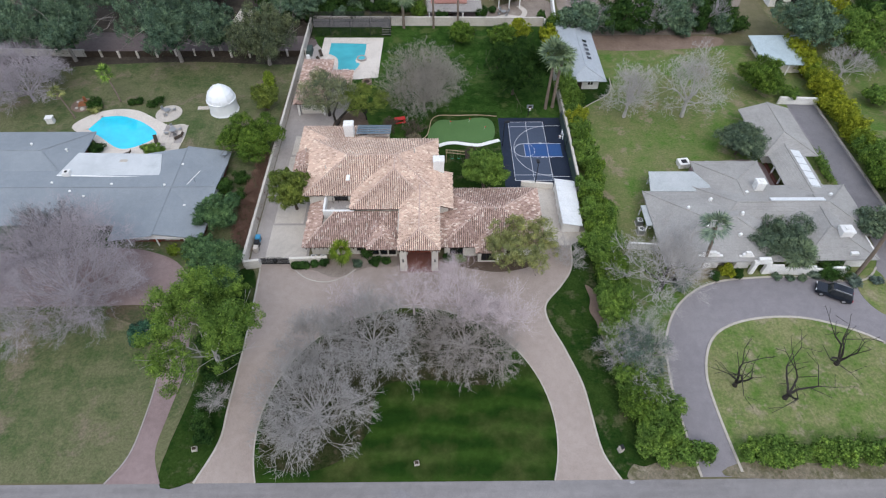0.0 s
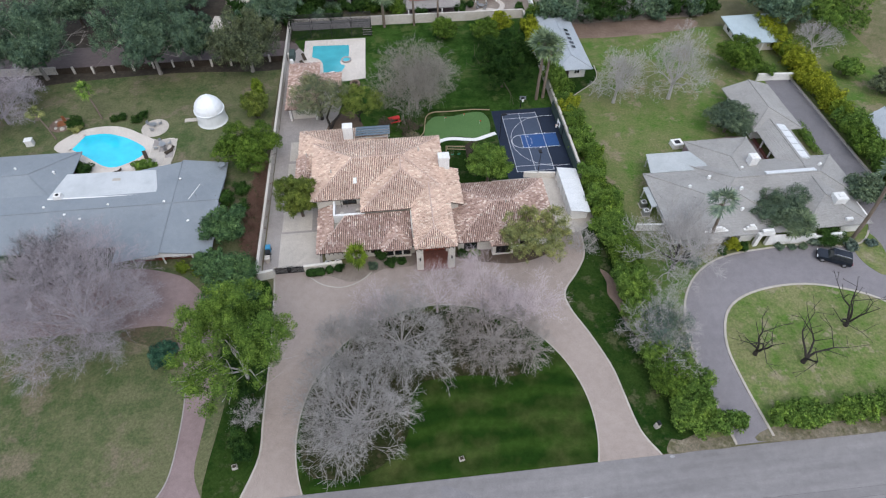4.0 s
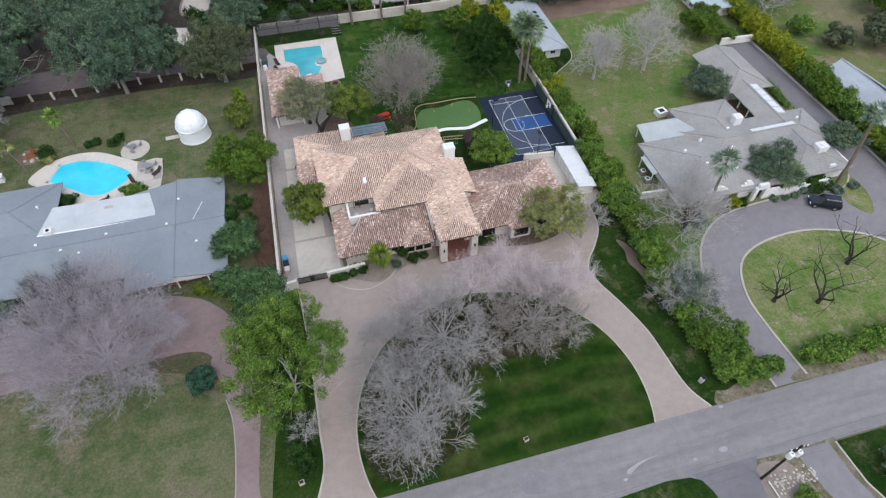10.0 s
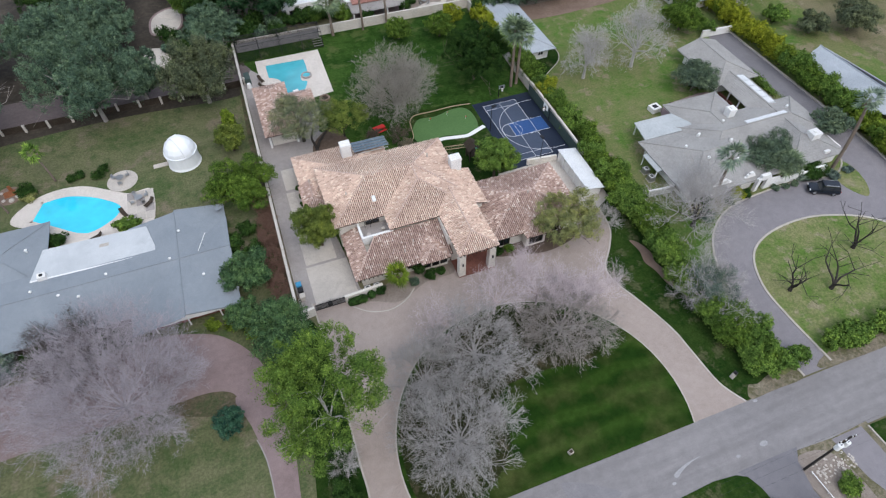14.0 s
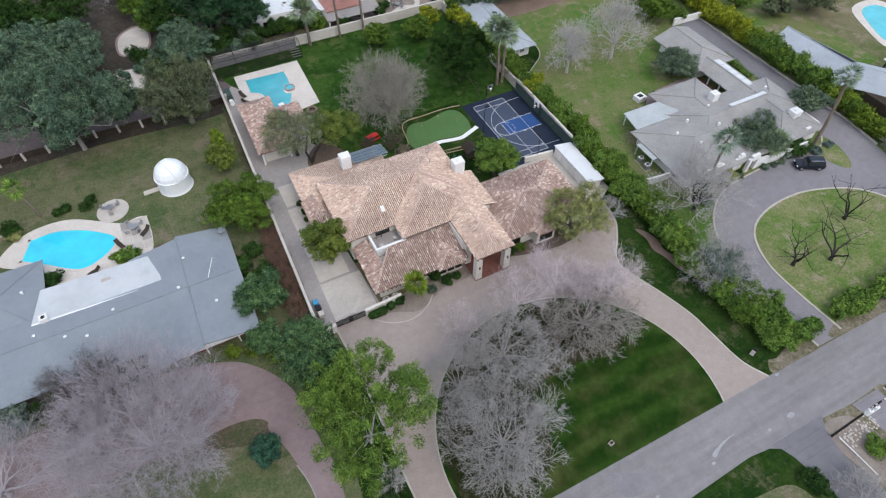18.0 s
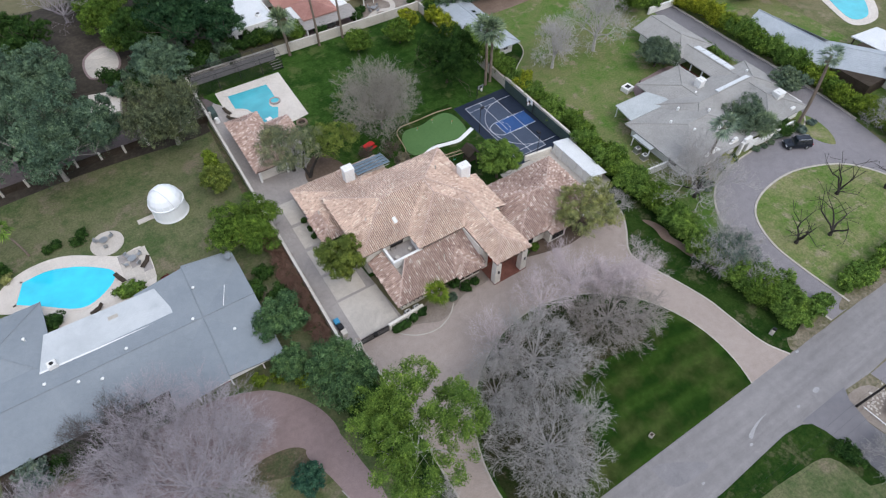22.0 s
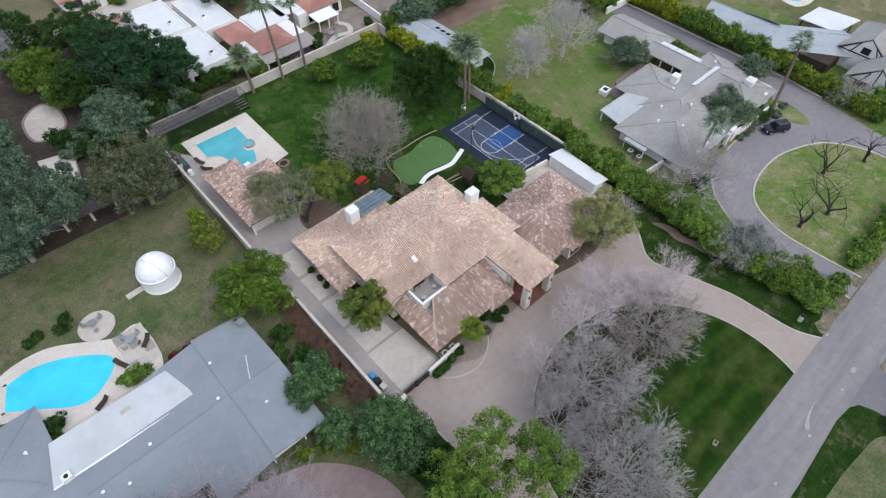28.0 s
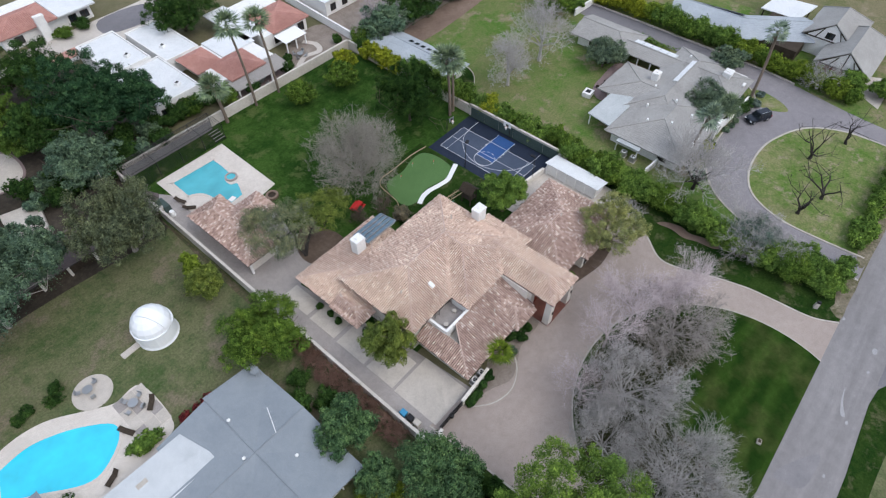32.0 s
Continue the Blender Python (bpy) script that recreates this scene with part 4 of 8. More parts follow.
sheet("garage_court", [(13.0, 54.4), (19.2, 54.4), (22.0, 56.0), (22.0, 66.7), (8.0, 66.5), (8.0, 62.0)], -0.1, 0.065, M["concrete"], "pale concrete court between wing and store", "paving")

# pool house
ph = thing("pool_house", -20.5, 92, 0, "small pool house with a weathered clay barrel-tile roof", "pool house")
part("wall", Geo().span(-24.3, 85.8, 0, -20.4, 97.6, 2.6), M["stucco"], ph)
part("wall", Geo().span(-20.35, 91.4, 0, -17.4, 94.2, 2.6), M["stucco"], ph)
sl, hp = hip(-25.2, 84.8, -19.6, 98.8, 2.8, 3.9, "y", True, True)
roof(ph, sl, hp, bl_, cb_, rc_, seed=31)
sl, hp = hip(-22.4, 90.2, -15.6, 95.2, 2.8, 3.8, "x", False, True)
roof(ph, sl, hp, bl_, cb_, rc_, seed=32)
for x, y in ((-24.6, 85.4), (-20.2, 85.4), (-16.4, 90.9), (-16.4, 94.5)):
    part("post", Geo().box(x, y, 0, 0.32, 0.32, 2.65), M["white_stucco"], ph)
for y in (88, 92, 96):
    window(ph, -24.3, y, 1.0, 1.0, 1.2, "w", 2)

# ---- west neighbour ----
west = thing("west_house", -48, 64, 0, "low brick ranch house with blue-grey shingle roof", "house")
part("wall", Geo().span(-45.5, 55.6, 0, -34.4, 72.0, 1.85), M["brick"], west)
part("wall", Geo().span(-76.0, 59.0, 0, -45.6, 71.0, 1.85), M["brick"], west)
part("wall", Geo().span(-79, 71.6, 0, -58.4, 77.6, 1.85), M["brick"], west)
ss = M["slate_shingle"]
sl, hp = hip(-47.0, 54.4, -33.7, 73.0, 1.9, 3.0, "y", False, False)
roof(west, sl, hp, ss, ss, ss, "flat", 1.0, 0.3, lift=0.012, seed=11, ridge_r=0.07, label="blue-grey shingle gable roof")
sl, hp = hip(-80, 57.2, -33.6, 70.6, 1.9, 3.03, "x", True, False)
roof(west, sl, hp, ss, ss, ss, "flat", 1.0, 0.3, lift=0.012, seed=12, ridge_r=0.07)
sl, hp = hip(-86, 66.4, -57.6, 78.5, 1.9, 3.05, "x")
roof(west, sl, hp, ss, ss, ss, "flat", 1.0, 0.3, lift=0.012, seed=13, ridge_r=0.07)
for gx0, gx1, gy0, gy1 in ((-46.6, -34.1, 54.55, 54.75), (-46.6, -34.1, 72.65, 72.85)):
    part("gable_wall", Geo().add([(gx0, gy0, 1.75), (gx1, gy0, 1.75), (-40.35, gy0, 2.82), (gx0, gy1, 1.75), (gx1, gy1, 1.75), (-40.35, gy1, 2.82)], [(0, 1, 2), (5, 4, 3), (0, 2, 5, 3), (2, 1, 4, 5), (1, 0, 3, 4)]), M["trim_white"], west)
part("gable_wall", Geo().add([(-33.9, 57.7, 1.75), (-33.9, 70.1, 1.75), (-33.9, 63.9, 2.85), (-34.1, 57.7, 1.75), (-34.1, 70.1, 1.75), (-34.1, 63.9, 2.85)], [(0, 1, 2), (5, 4, 3), (0, 2, 5, 3), (2, 1, 4, 5), (1, 0, 3, 4)]), M["trim_white"], west)
fl = part("flat_roof", Geo().prism([(-59.2, 67.3), (-43.1, 66.7), (-44.4, 72.1), (-57.9, 72.5)], 1.9, 2.5), M["west_flat_roof"], west, "white coated flat roof")
part("roof_patch", Geo().prism([(-50.6, 70.2), (-49.4, 70.2), (-49.4, 70.8), (-50.6, 70.8)], 2.5, 2.52), M["kerb"], fl)
part("roof_step", Geo().prism([(-59.2, 67.0), (-43.1, 66.4), (-43.1, 66.65), (-59.2, 67.25)], 2.4, 2.56), M["trim_white"], fl)
unit = part("vent_box", Geo().box(-57.6, 67.3, 2.4, 1.1, 1.0, 0.75, 0.1, 0.05), M["white_stucco"], west)
part("grille", Geo().cyl(-57.6, 67.3, 3.15, 0.25, 0.05, 12), M["black"], unit)
for x, y, z in ((-41.5, 64.3, 2.95), (-40.0, 69.0, 2.9), (-49.6, 64.6, 2.9), (-58.8, 65.0, 2.85), (-60.0, 73.0, 2.6), (-55.4, 63.2, 2.8), (-53.0, 62.2, 2.7), (-66, 74.2, 2.8), (-72, 73, 2.8), (-37.6, 60.5, 2.4)):
    part("roof_vent", Geo().cyl(x, y, z - 0.35, 0.13, 0.55, 10).cyl(x, y, z + 0.18, 0.22, 0.12, 10, 0.12), M["trim_white"], west)
mast = part("antenna", Geo().rod((-37.0, 65.0, 2.4), (-37.0, 65.0, 4.0), 0.03), M["grey_metal"], west)
part("boom", Geo().rod((-37.6, 63.5, 3.9), (-36.4, 66.5, 3.9), 0.045), M["trim_white"], mast)
for k in range(6):
    cx, cy = -37.6 + 0.24 * k, 63.5 + 0.6 * k
    part("element", Geo().rod((cx - 0.46, cy + 0.18, 3.9), (cx + 0.46, cy - 0.18, 3.9), 0.012), M["grey_metal"], mast)
for x in (-44.5, -40.5, -36.5):
    part("porch_post", Geo().box(x, 54.9, 0, 0.16, 0.16, 1.75), M["trim_white"], west)
for x, w in ((-43, 1.8), (-38.6, 2.0), (-35.6, 1.2)):
    window(west, x, 55.6, 0.5, w, 1.1, "s", 3, "trim_white")
for y in (58, 63, 68):
    window(west, -34.4, y, 0.6, 1.4, 1.0, "e", 2, "trim_white")
for x in (-66, -60, -52):
    window(west, x, 59.0, 0.5, 1.8, 1.1, "s", 3, "trim_white")
part("door", Geo().box(-41.0, 55.55, 0.05, 1.0, 0.1, 1.75), M["red_wood"], west)
window(west, -41, 72.0, 0.3, 2.4, 1.4, "n", 3, "trim_white")
dish = part("satellite_dish", Geo().rod((-34.6, 71.4, 1.9), (-34.3, 71.8, 2.7), 0.04), M["grey_metal"], west)
part("bowl", Geo().cyl(-34.3, 71.9, 2.65, 0.5, 0.12, 14, 0.55), M["slate_shingle"], dish)

# ---- east neighbour ----
gs = M["grey_shake"]
east = thing("east_house", 46, 58, 0, "sprawling cream ranch house with grey shake roofs", "house")
part("wall", Geo().span(32.2, 50.6, 0, 45.6, 62.2, 2.3), M["white_stucco"], east)
part("wall", Geo().span(49.6, 50.9, 0, 61.2, 62.2, 2.3), M["white_stucco"], east)
part("wall", Geo().span(45.65, 54.6, 0, 49.55, 62.2, 2.3), M["white_stucco"], east)
part("wall", Geo().span(53.8, 72.0, 0, 60.4, 82.2, 2.3), M["white_stucco"], east)
part("wall", Geo().span(41.5, 62.3, 0, 50.6, 68.4, 2.3), M["white_stucco"], east)


def shake(slopes, hips, seed, label=""):
    return roof(east, slopes, hips, gs, gs, gs, "flat", 0.45, 0.42, lift=0.035, seed=seed, ridge_r=0.1, label=label)


sl, hp = hip(31.2, 49.4, 49.6, 63.2, 2.3, 3.9, "x", True, True)
shake(sl, hp, 21, "grey wood-shake roof")
sl, hp = hip(38.6, 54.0, 62.6, 64.4, 2.3, 3.95, "x", True, True)
shake(sl, hp, 22)
sl, hp = hip(50.6, 49.6, 60.9, 61.0, 2.3, 3.7, "y", True, False)
shake(sl, hp, 23)
sl, hp = hip(40.4, 60.0, 51.2, 70.0, 2.3, 3.3, "y", False, True)
shake(sl, hp, 24)
sl, hp = hip(52.8, 71.2, 61.6, 83.6, 2.3, 3.7, "y", True, False)
shake(sl, hp, 25)
sl, hp = hip(53.6, 62.0, 59.4, 73.2, 2.3, 3.1, "y", False, False)
shake(sl, hp, 26)
part("patio_roof", Geo().slabface([(32.4, 63.1, 2.45), (42.4, 62.9, 2.6), (40.2, 67.4, 2.5), (33.2, 67.6, 2.35)], 0.16), M["pale_roof"], east, "pale grey sheet patio roof")
for x, y in ((33.5, 67.2), (36.6, 67.1), (39.8, 67.0)):
    part("patio_post", Geo().box(x, y, 0, 0.18, 0.18, 2.25), M["trim_white"], east)
part("breeze_wall", Geo().span(53.9, 62.5, 0, 54.2, 71.6, 0.5), M["brick"], east)
for y in (64.0, 66.6, 69.2):
    part("walk_post", Geo().box(54.0, y, 0, 0.2, 0.2, 2.25), M["trim_white"], east)
sky_l = part("skylight_strip", Geo().slabface([(57.0, 63.4, 3.05), (58.6, 63.4, 2.75), (58.6, 72.0, 2.75), (57.0, 72.0, 3.05)], 0.12), M["white_roof"], east, "long glazed skylight strip")
for k in range(6):
    part("bar", Geo().slabface([(57.0, 63.5 + k * 1.68, 3.09), (58.6, 63.5 + k * 1.68, 2.79), (58.6, 63.6 + k * 1.68, 2.79), (57.0, 63.6 + k * 1.68, 3.09)], 0.04), M["grey_metal"], sky_l)
part("skylight_strip", Geo().slabface([(48.9, 59.4, 4.06), (56.9, 59.4, 4.06), (56.9, 60.2, 3.88), (48.9, 60.2, 3.88)], 0.14), M["white_roof"], east)
chimney(east, 48.6, 63.2, 2.6, 4.4, 1.3, 1.2)
chimney(east, 57.3, 53.6, 2.6, 4.3, 1.7, 1.4)
for x, y, z in ((40.5, 60.5, 3.2), (38.2, 55.0, 3.6), (42.5, 53.4, 3.3), (46.4, 62.0, 3.1), (36.5, 58.5, 3.5), (58.6, 61.2, 3.4), (43.8, 57.0, 3.85)):
    part("roof_vent", Geo().box(x, y, z - 0.3, 0.5, 0.4, 0.6, 0.3, 0.05), M["trim_white"], east)
# mission parapets and entry arch
for x, y, w in ((37.6, 50.3, 3.4), (42.6, 50.2, 2.0)):
    pr = part("parapet", Geo().box(x, y, 0, w, 0.35, 2.6), M["white_stucco"], east, "stepped white parapet")
    part("step", Geo().box(x, y, 2.6, w * 0.66, 0.35, 0.45), M["white_stucco"], pr)
    part("step", Geo().box(x, y, 3.05, w * 0.34, 0.35, 0.35), M["white_stucco"], pr)
arch = part("entry_arch", Geo().box(43.7, 49.2, 0, 0.6, 0.5, 2.6).box(45.5, 49.2, 0, 0.6, 0.5, 2.6).box(44.6, 49.2, 2.2, 1.2, 0.5, 0.6).box(44.6, 49.2, 2.8, 1.6, 0.5, 0.4), M["white_stucco"], east, "white entry arch")
for k in range(5):
    part("court_wall", Geo().box(46.6 + k * 2.2, 49.1 - 0.12 * k, 0, 2.2, 0.3, 1.9 - 0.5 * ((k % 2)), -0.05), M["white_stucco"], east)
for k, (x, z) in enumerate(((57.6, 2.9), (58.6, 2.3), (59.6, 1.7))):
    part("end_buttress", Geo().box(x, 50.4, 0, 1.0, 0.45, z), M["white_stucco"], east)
for x in (34.2, 39.6, 52.6, 56.5):
    window(east, x, 50.6 if x < 46 else 50.9, 0.8, 1.6, 1.2, "s", 3)
for y in (53, 58):
    window(east, 32.2, y, 0.8, 1.4, 1.1, "w", 2)
for y in (75, 79):
    window(east, 53.8, y, 0.9, 1.2, 1.1, "w", 2)
leanto = part("lean_to", Geo().slabface([(30.4, 56.4, 2.0), (33.0, 56.4, 2.4), (33.0, 60.5, 2.4), (30.4, 60.5, 2.0)], 0.12), M["pale_roof"], east, "pale lean-to roof over machinery")
for y in (56.6, 60.3):
    part("post", Geo().box(30.55, y, 0, 0.14, 0.14, 1.9), M["trim_white"], leanto)


def ac_unit(x, y, s=0.95, h=0.85, label="grey outdoor air-conditioning unit"):
    u = thing("air_conditioner", x, y, 0, label, "air conditioner", "air conditioners")
    part("case", Geo().box(x, y, 0.06, s, s, h, 0, 0.02), M["grey_metal"], u)
    part("fan_ring", Geo().cyl(x, y, h + 0.06, s * 0.42, 0.06, 16), M["trim_white"], u)
    part("fan_hub", Geo().cyl(x, y, h + 0.12, s * 0.3, 0.02, 14), M["black"], u)
    for k in range(3):
        a = k * 2.094
        part("blade", Geo().box(x + 0.16 * s * math.cos(a), y + 0.16 * s * math.sin(a), h + 0.145, 0.26 * s, 0.1 * s, 0.015, a), M["grey_metal"], u)
    part("pad", Geo().box(x, y, -0.02, s + 0.2, s + 0.2, 0.08), M["concrete"], u)
    return u


ac_unit(30.0, 56.8)
ac_unit(30.2, 58.6)
ac_unit(-17.6, 52.0 - 0.1, 0.9, 0.8)
ac_unit(-16.3, 52.0 - 0.1, 0.9, 0.8)
pit = thing("brick_barbecue", 40.4, 71.6, 0, "square white masonry barbecue pit", "barbecue")
part("body", Geo().box(40.4, 71.6, 0, 1.8, 1.6, 0.9, 0.1), M["white_stucco"], pit)
part("grate", Geo().box(40.4, 71.6, 0.9, 0.9, 0.8, 0.05, 0.1), M["dark_metal"], pit)
sheet("east_patio", curve([(41.5, 67.6), (53.5, 62.6), (53.6, 72), (47, 72.6), (42, 71.5)], 4, True), -0.1, 0.06, M["brick_drive"], "red brick patio behind the east house", "patio")
tbl = thing("patio_table", 44.0, 70.4, 0, "dark round patio table", "table")
part("top", Geo().cyl(44.0, 70.4, 0.7, 0.65, 0.06, 14), M["timber"], tbl)
part("leg", Geo().cyl(44.0, 70.4, 0, 0.07, 0.7, 8), M["timber"], tbl)
for k in range(4):
    a = k * 1.57 + 0.4
    ch = thing("patio_chair", 44 + 1.1 * math.cos(a), 70.4 + 1.1 * math.sin(a), 0, "dark patio chair at a round table", "chair", "chairs on the brick patio")
    cx, cy = ch.location.x, ch.location.y
    part("seat", Geo().box(cx, cy, 0.4, 0.5, 0.5, 0.06, a), M["timber"], ch)
    part("backrest", Geo().box(cx + 0.24 * math.cos(a), cy + 0.24 * math.sin(a), 0.46, 0.06, 0.5, 0.45, a), M["timber"], ch)
    for dx, dy in ((-0.2, -0.2), (0.2, -0.2), (0.2, 0.2), (-0.2, 0.2)):
        part("leg", Geo().box(cx + dx, cy + dy, 0, 0.05, 0.05, 0.4), M["timber"], ch)
wall("east_house_wall", 27.4, 53.8, 31.6, 53.4, 1.3, 0.2, "white_stucco", "low white garden wall")
wall("alley_wall", 62.4, 88.3, 69.4, 87.9, 1.4, 0.3, "white_stucco", "white wall across the side drive")
part("alley_kerb", ribbon([(69.2, 88), (69.2, 60), (69, 50), (68.2, 44)], 0.3, 0, 0.3), M["kerb"], None, "pale kerb of the side drive", "structure")

# long grey-roofed shed
shed = thing("long_shed", 27.6, 102, 0, "long grey metal-roofed garden shed", "shed")
part("wall", Geo().span(25.4, 93.0, 0, 30.2, 111.0, 2.3), M["white_stucco"], shed)
sl, hp = hip(24.3, 92.0, 31.2, 112.0, 2.4, 3.4, "y", True, True)
roof(shed, sl, hp, M["metal_roof"], M["metal_roof"], M["metal_roof"], "flat", 0.6, 1.5, lift=0.02, seed=41, ridge_r=0.08)
for k in range(5):
    part("roof_window", Geo().slabface([(28.6, 98.2 + k * 1.5, 3.36), (29.4, 98.2 + k * 1.5, 3.13), (29.4, 98.9 + k * 1.5, 3.13), (28.6, 98.9 + k * 1.5, 3.36)], 0.1), M["glass_dark"], shed)
window(shed, 28.6, 93.0, 0.9, 1.0, 1.0, "s", 2, "trim_white")
part("door", Geo().box(26.6, 92.97, 0.05, 0.9, 0.08, 1.95), M["timber"], shed)
part("shed_kerb", ribbon(curve([(26.4, 87.0), (28.4, 88.6), (31.4, 90.9), (32.8, 93.2), (33.1, 96.5)], 6), 0.14, 0, 0.1), M["kerb"], None, "curved pale bed edging", "structure")
sheet("shed_bed", curve([(24.4, 86.4), (28.3, 88.6), (31.3, 90.9), (32.7, 93.2), (33.0, 96.4), (27, 95.5)], 5, True), -0.1, 0.04, M["side_lawn"], "dark planted bed beside the long shed", "planting bed")
# carport in the back corner
cp = thing("guest_house", 66.5, 105, 0, "small guest house with a pale blue sheet roof", "house")
part("wall", Geo().span(64.0, 98.2, 0, 70.6, 107.0, 2.3), M["stucco"], cp)
part("roof", Geo().slabface([(62.6, 97.6, 2.3), (71.6, 96.8, 2.6), (73.0, 107.4, 2.7), (63.0, 107.8, 2.4)], 0.16), M["pale_blue_roof"], cp, "pale blue sheet roof")
for k in range(3):
    window(cp, 64.0, 99.8 + 2.6 * k, 0.5, 1.3, 1.5, "w", 2, "trim_white")
for x in (64, 67.4, 70.8):
    part("post", Geo().box(x, 97.4, 0, 0.18, 0.18, 2.25), M["trim_white"], cp)

# ---- pools ----


def pool(name, line, deck_line, water, label, dlabel, zt=0.1):
    dk = sheet(name + "_deck", deck_line, -0.1, 0.07, M["deck"], dlabel, "patio")
    wt = tagged(part(name + "_water", Geo().prism(line, -0.2, 0.085), M[water]), label, "pool", kind="structure")
    part("coping", ribbon(line, 0.35, 0.0, 0.12, True), M["deck"], dk)
    return dk


main_line = curve([(-21.9, 109.4), (-21.85, 109.45), (-14.35, 109.1), (-14.3, 109.05), (-14.4, 104.6), (-15.9, 103.6), (-15.9, 102.2), (-15.0, 101.6), (-16.1, 98.9), (-16.15, 98.8), (-19.5, 98.6), (-19.55, 98.65), (-19.8, 102.6), (-20.6, 104.2), (-21.9, 105.0), (-21.95, 105.05)], 2, True)
pool("pool", main_line, [(-23.5, 96.5), (-15.2, 96.4), (-11.4, 97.0), (-11.1, 111.3), (-23.4, 111.4)], "water_teal", "teal swimming pool water", "pale pool deck of the main yard")
spa = thing("spa", -15.0, 103.4, 0, "raised round spa basin at the pool edge", "spa")
part("rim", ribbon(ellipse(-15.0, 103.4, 0.85, 0.85, 22), 0.26, 0.0, 0.36, True), M["concrete_dark"], spa)
part("spa_water", Geo().cyl(-15.0, 103.4, 0.0, 0.75, 0.26, 22), M["water_teal"], spa)
stp = thing("pool_step", -17.8, 99.4, 0, "white baja step in the pool", "step")
part("slab", Geo().box(-17.8, 99.4, 0.0, 1.0, 0.8, 0.12, 0.2), M["trim_white"], stp)
fire = thing("fire_pit", -13.4, 95.2, 0, "low round brown stone fire pit", "fire pit")
part("ring", ribbon(ellipse(-13.4, 95.2, 0.8, 0.8, 20), 0.35, 0.0, 0.45, True), M["red_soil"], fire)
part("ash_bed", Geo().cyl(-13.4, 95.2, 0.0, 0.65, 0.25, 18), M["timber"], fire)
west_line = curve([(-61.15, 81.4), (-61.1, 81.55), (-59.85, 84.95), (-59.7, 85.1), (-56.6, 85.4), (-53.8, 84.5), (-51.1, 82.9), (-48.5, 80.4), (-49.1, 78.1), (-52.0, 76.2), (-54.4, 76.4), (-58.0, 79.1), (-61.0, 81.3)], 4, True)
pool("west_pool", west_line, curve([(-64.0, 82.0), (-62.0, 85.6), (-58.4, 87.2), (-54.0, 86.8), (-49.5, 84.0), (-47.2, 82.6), (-44.0, 82.4), (-43.9, 76.0), (-46, 74.0), (-54, 73.0), (-57.6, 75.4), (-58.6, 78.4)], 5, True), "water_bright", "bright blue swimming pool water", "pale deck round a free-form pool")
sheet("west_round_patio", ellipse(-48.2, 85.9, 2.3, 2.4, 30), -0.1, 0.1, M["concrete"], "round pale concrete patio", "patio")
rp = tagged(new("west_square_patio"), "square patio of pale cast slabs", "patio", kind="structure")
for i in range(3):
    for j in range(4):
        part("slab", Geo().box(-47.0 + i * 1.3, 76.9 + j * 1.62, 0.02, 1.26, 1.58, 0.09, 0, 0.01), M["concrete_dark"] if (i + j) % 3 == 0 else M["concrete"], rp)


def outdoor_set(cx, cy, n, label, group):
    t = thing("garden_table", cx, cy, 0, "round grey metal garden table", "table")
    part("top", Geo().cyl(cx, cy, 0.68, 0.6, 0.05, 14), M["grey_metal"], t)
    part("leg", Geo().cyl(cx, cy, 0, 0.06, 0.68, 8), M["grey_metal"], t)
    for k in range(n):
        a = k * 2 * math.pi / n + 0.5
        x, y = cx + 1.15 * math.cos(a), cy + 1.15 * math.sin(a)
        c = thing("garden_chair", x, y, 0, label, "chair", group)
        part("seat", Geo().box(x, y, 0.4, 0.5, 0.5, 0.06, a), M["grey_metal"], c)
        part("backrest", Geo().box(x + 0.26 * math.cos(a), y + 0.26 * math.sin(a), 0.45, 0.06, 0.5, 0.5, a), M["grey_metal"], c)
        for dx, dy in ((-0.2, -0.2), (0.2, -0.2), (0.2, 0.2), (-0.2, 0.2)):
            part("leg", Geo().box(x + dx, y + dy, 0, 0.045, 0.045, 0.4), M["grey_metal"], c)


outdoor_set(-45.8, 80.6, 4, "grey metal garden chair", "chairs on the square patio")
outdoor_set(-48.4, 86.2, 3, "grey metal garden chair", "chairs on the round patio")


def lounger(x, y, a, label, group):
    l = thing("sun_lounger", x, y, 0, label, "lounger", group)
    c, s = math.cos(a), math.sin(a)
    part("bed", Geo().box(x, y, 0.3, 1.3, 0.62, 0.09, a), M["timber"], l)
    p, q = (x + c * 0.65, y + s * 0.65), (x + c * 1.2, y + s * 1.2)
    nx, ny = -s * 0.31, c * 0.31
    part("backrest", Geo().slabface([(p[0] + nx, p[1] + ny, 0.38), (p[0] - nx, p[1] - ny, 0.38), (q[0] - nx, q[1] - ny, 0.78), (q[0] + nx, q[1] + ny, 0.78)], 0.07), M["timber"], l)
    for dx, dy in ((-0.55, -0.25), (0.55, -0.25), (0.55, 0.25), (-0.55, 0.25)):
        part("leg", Geo().box(x + c * dx - s * dy, y + s * dx + c * dy, 0, 0.06, 0.06, 0.3), M["dark_metal"], l)


for k, (x, y, a) in enumerate(((-23.0, 102.4, 2.4), (-22.6, 99.9, 2.2), (-23.2, 104.6, 1.9))):
    lounger(x, y, a, "dark sun lounger beside the pool", "loungers on the main pool deck")
for k, (x, y, a) in enumerate(((-44.6, 79.0, 0.8), (-48.0, 78.0, 2.0))):
    lounger(x, y, a, "dark sun lounger on the square patio", "loungers on the square patio")
lounger(-52.2, 74.6, 0.4, "dark sun lounger below the west pool", "")

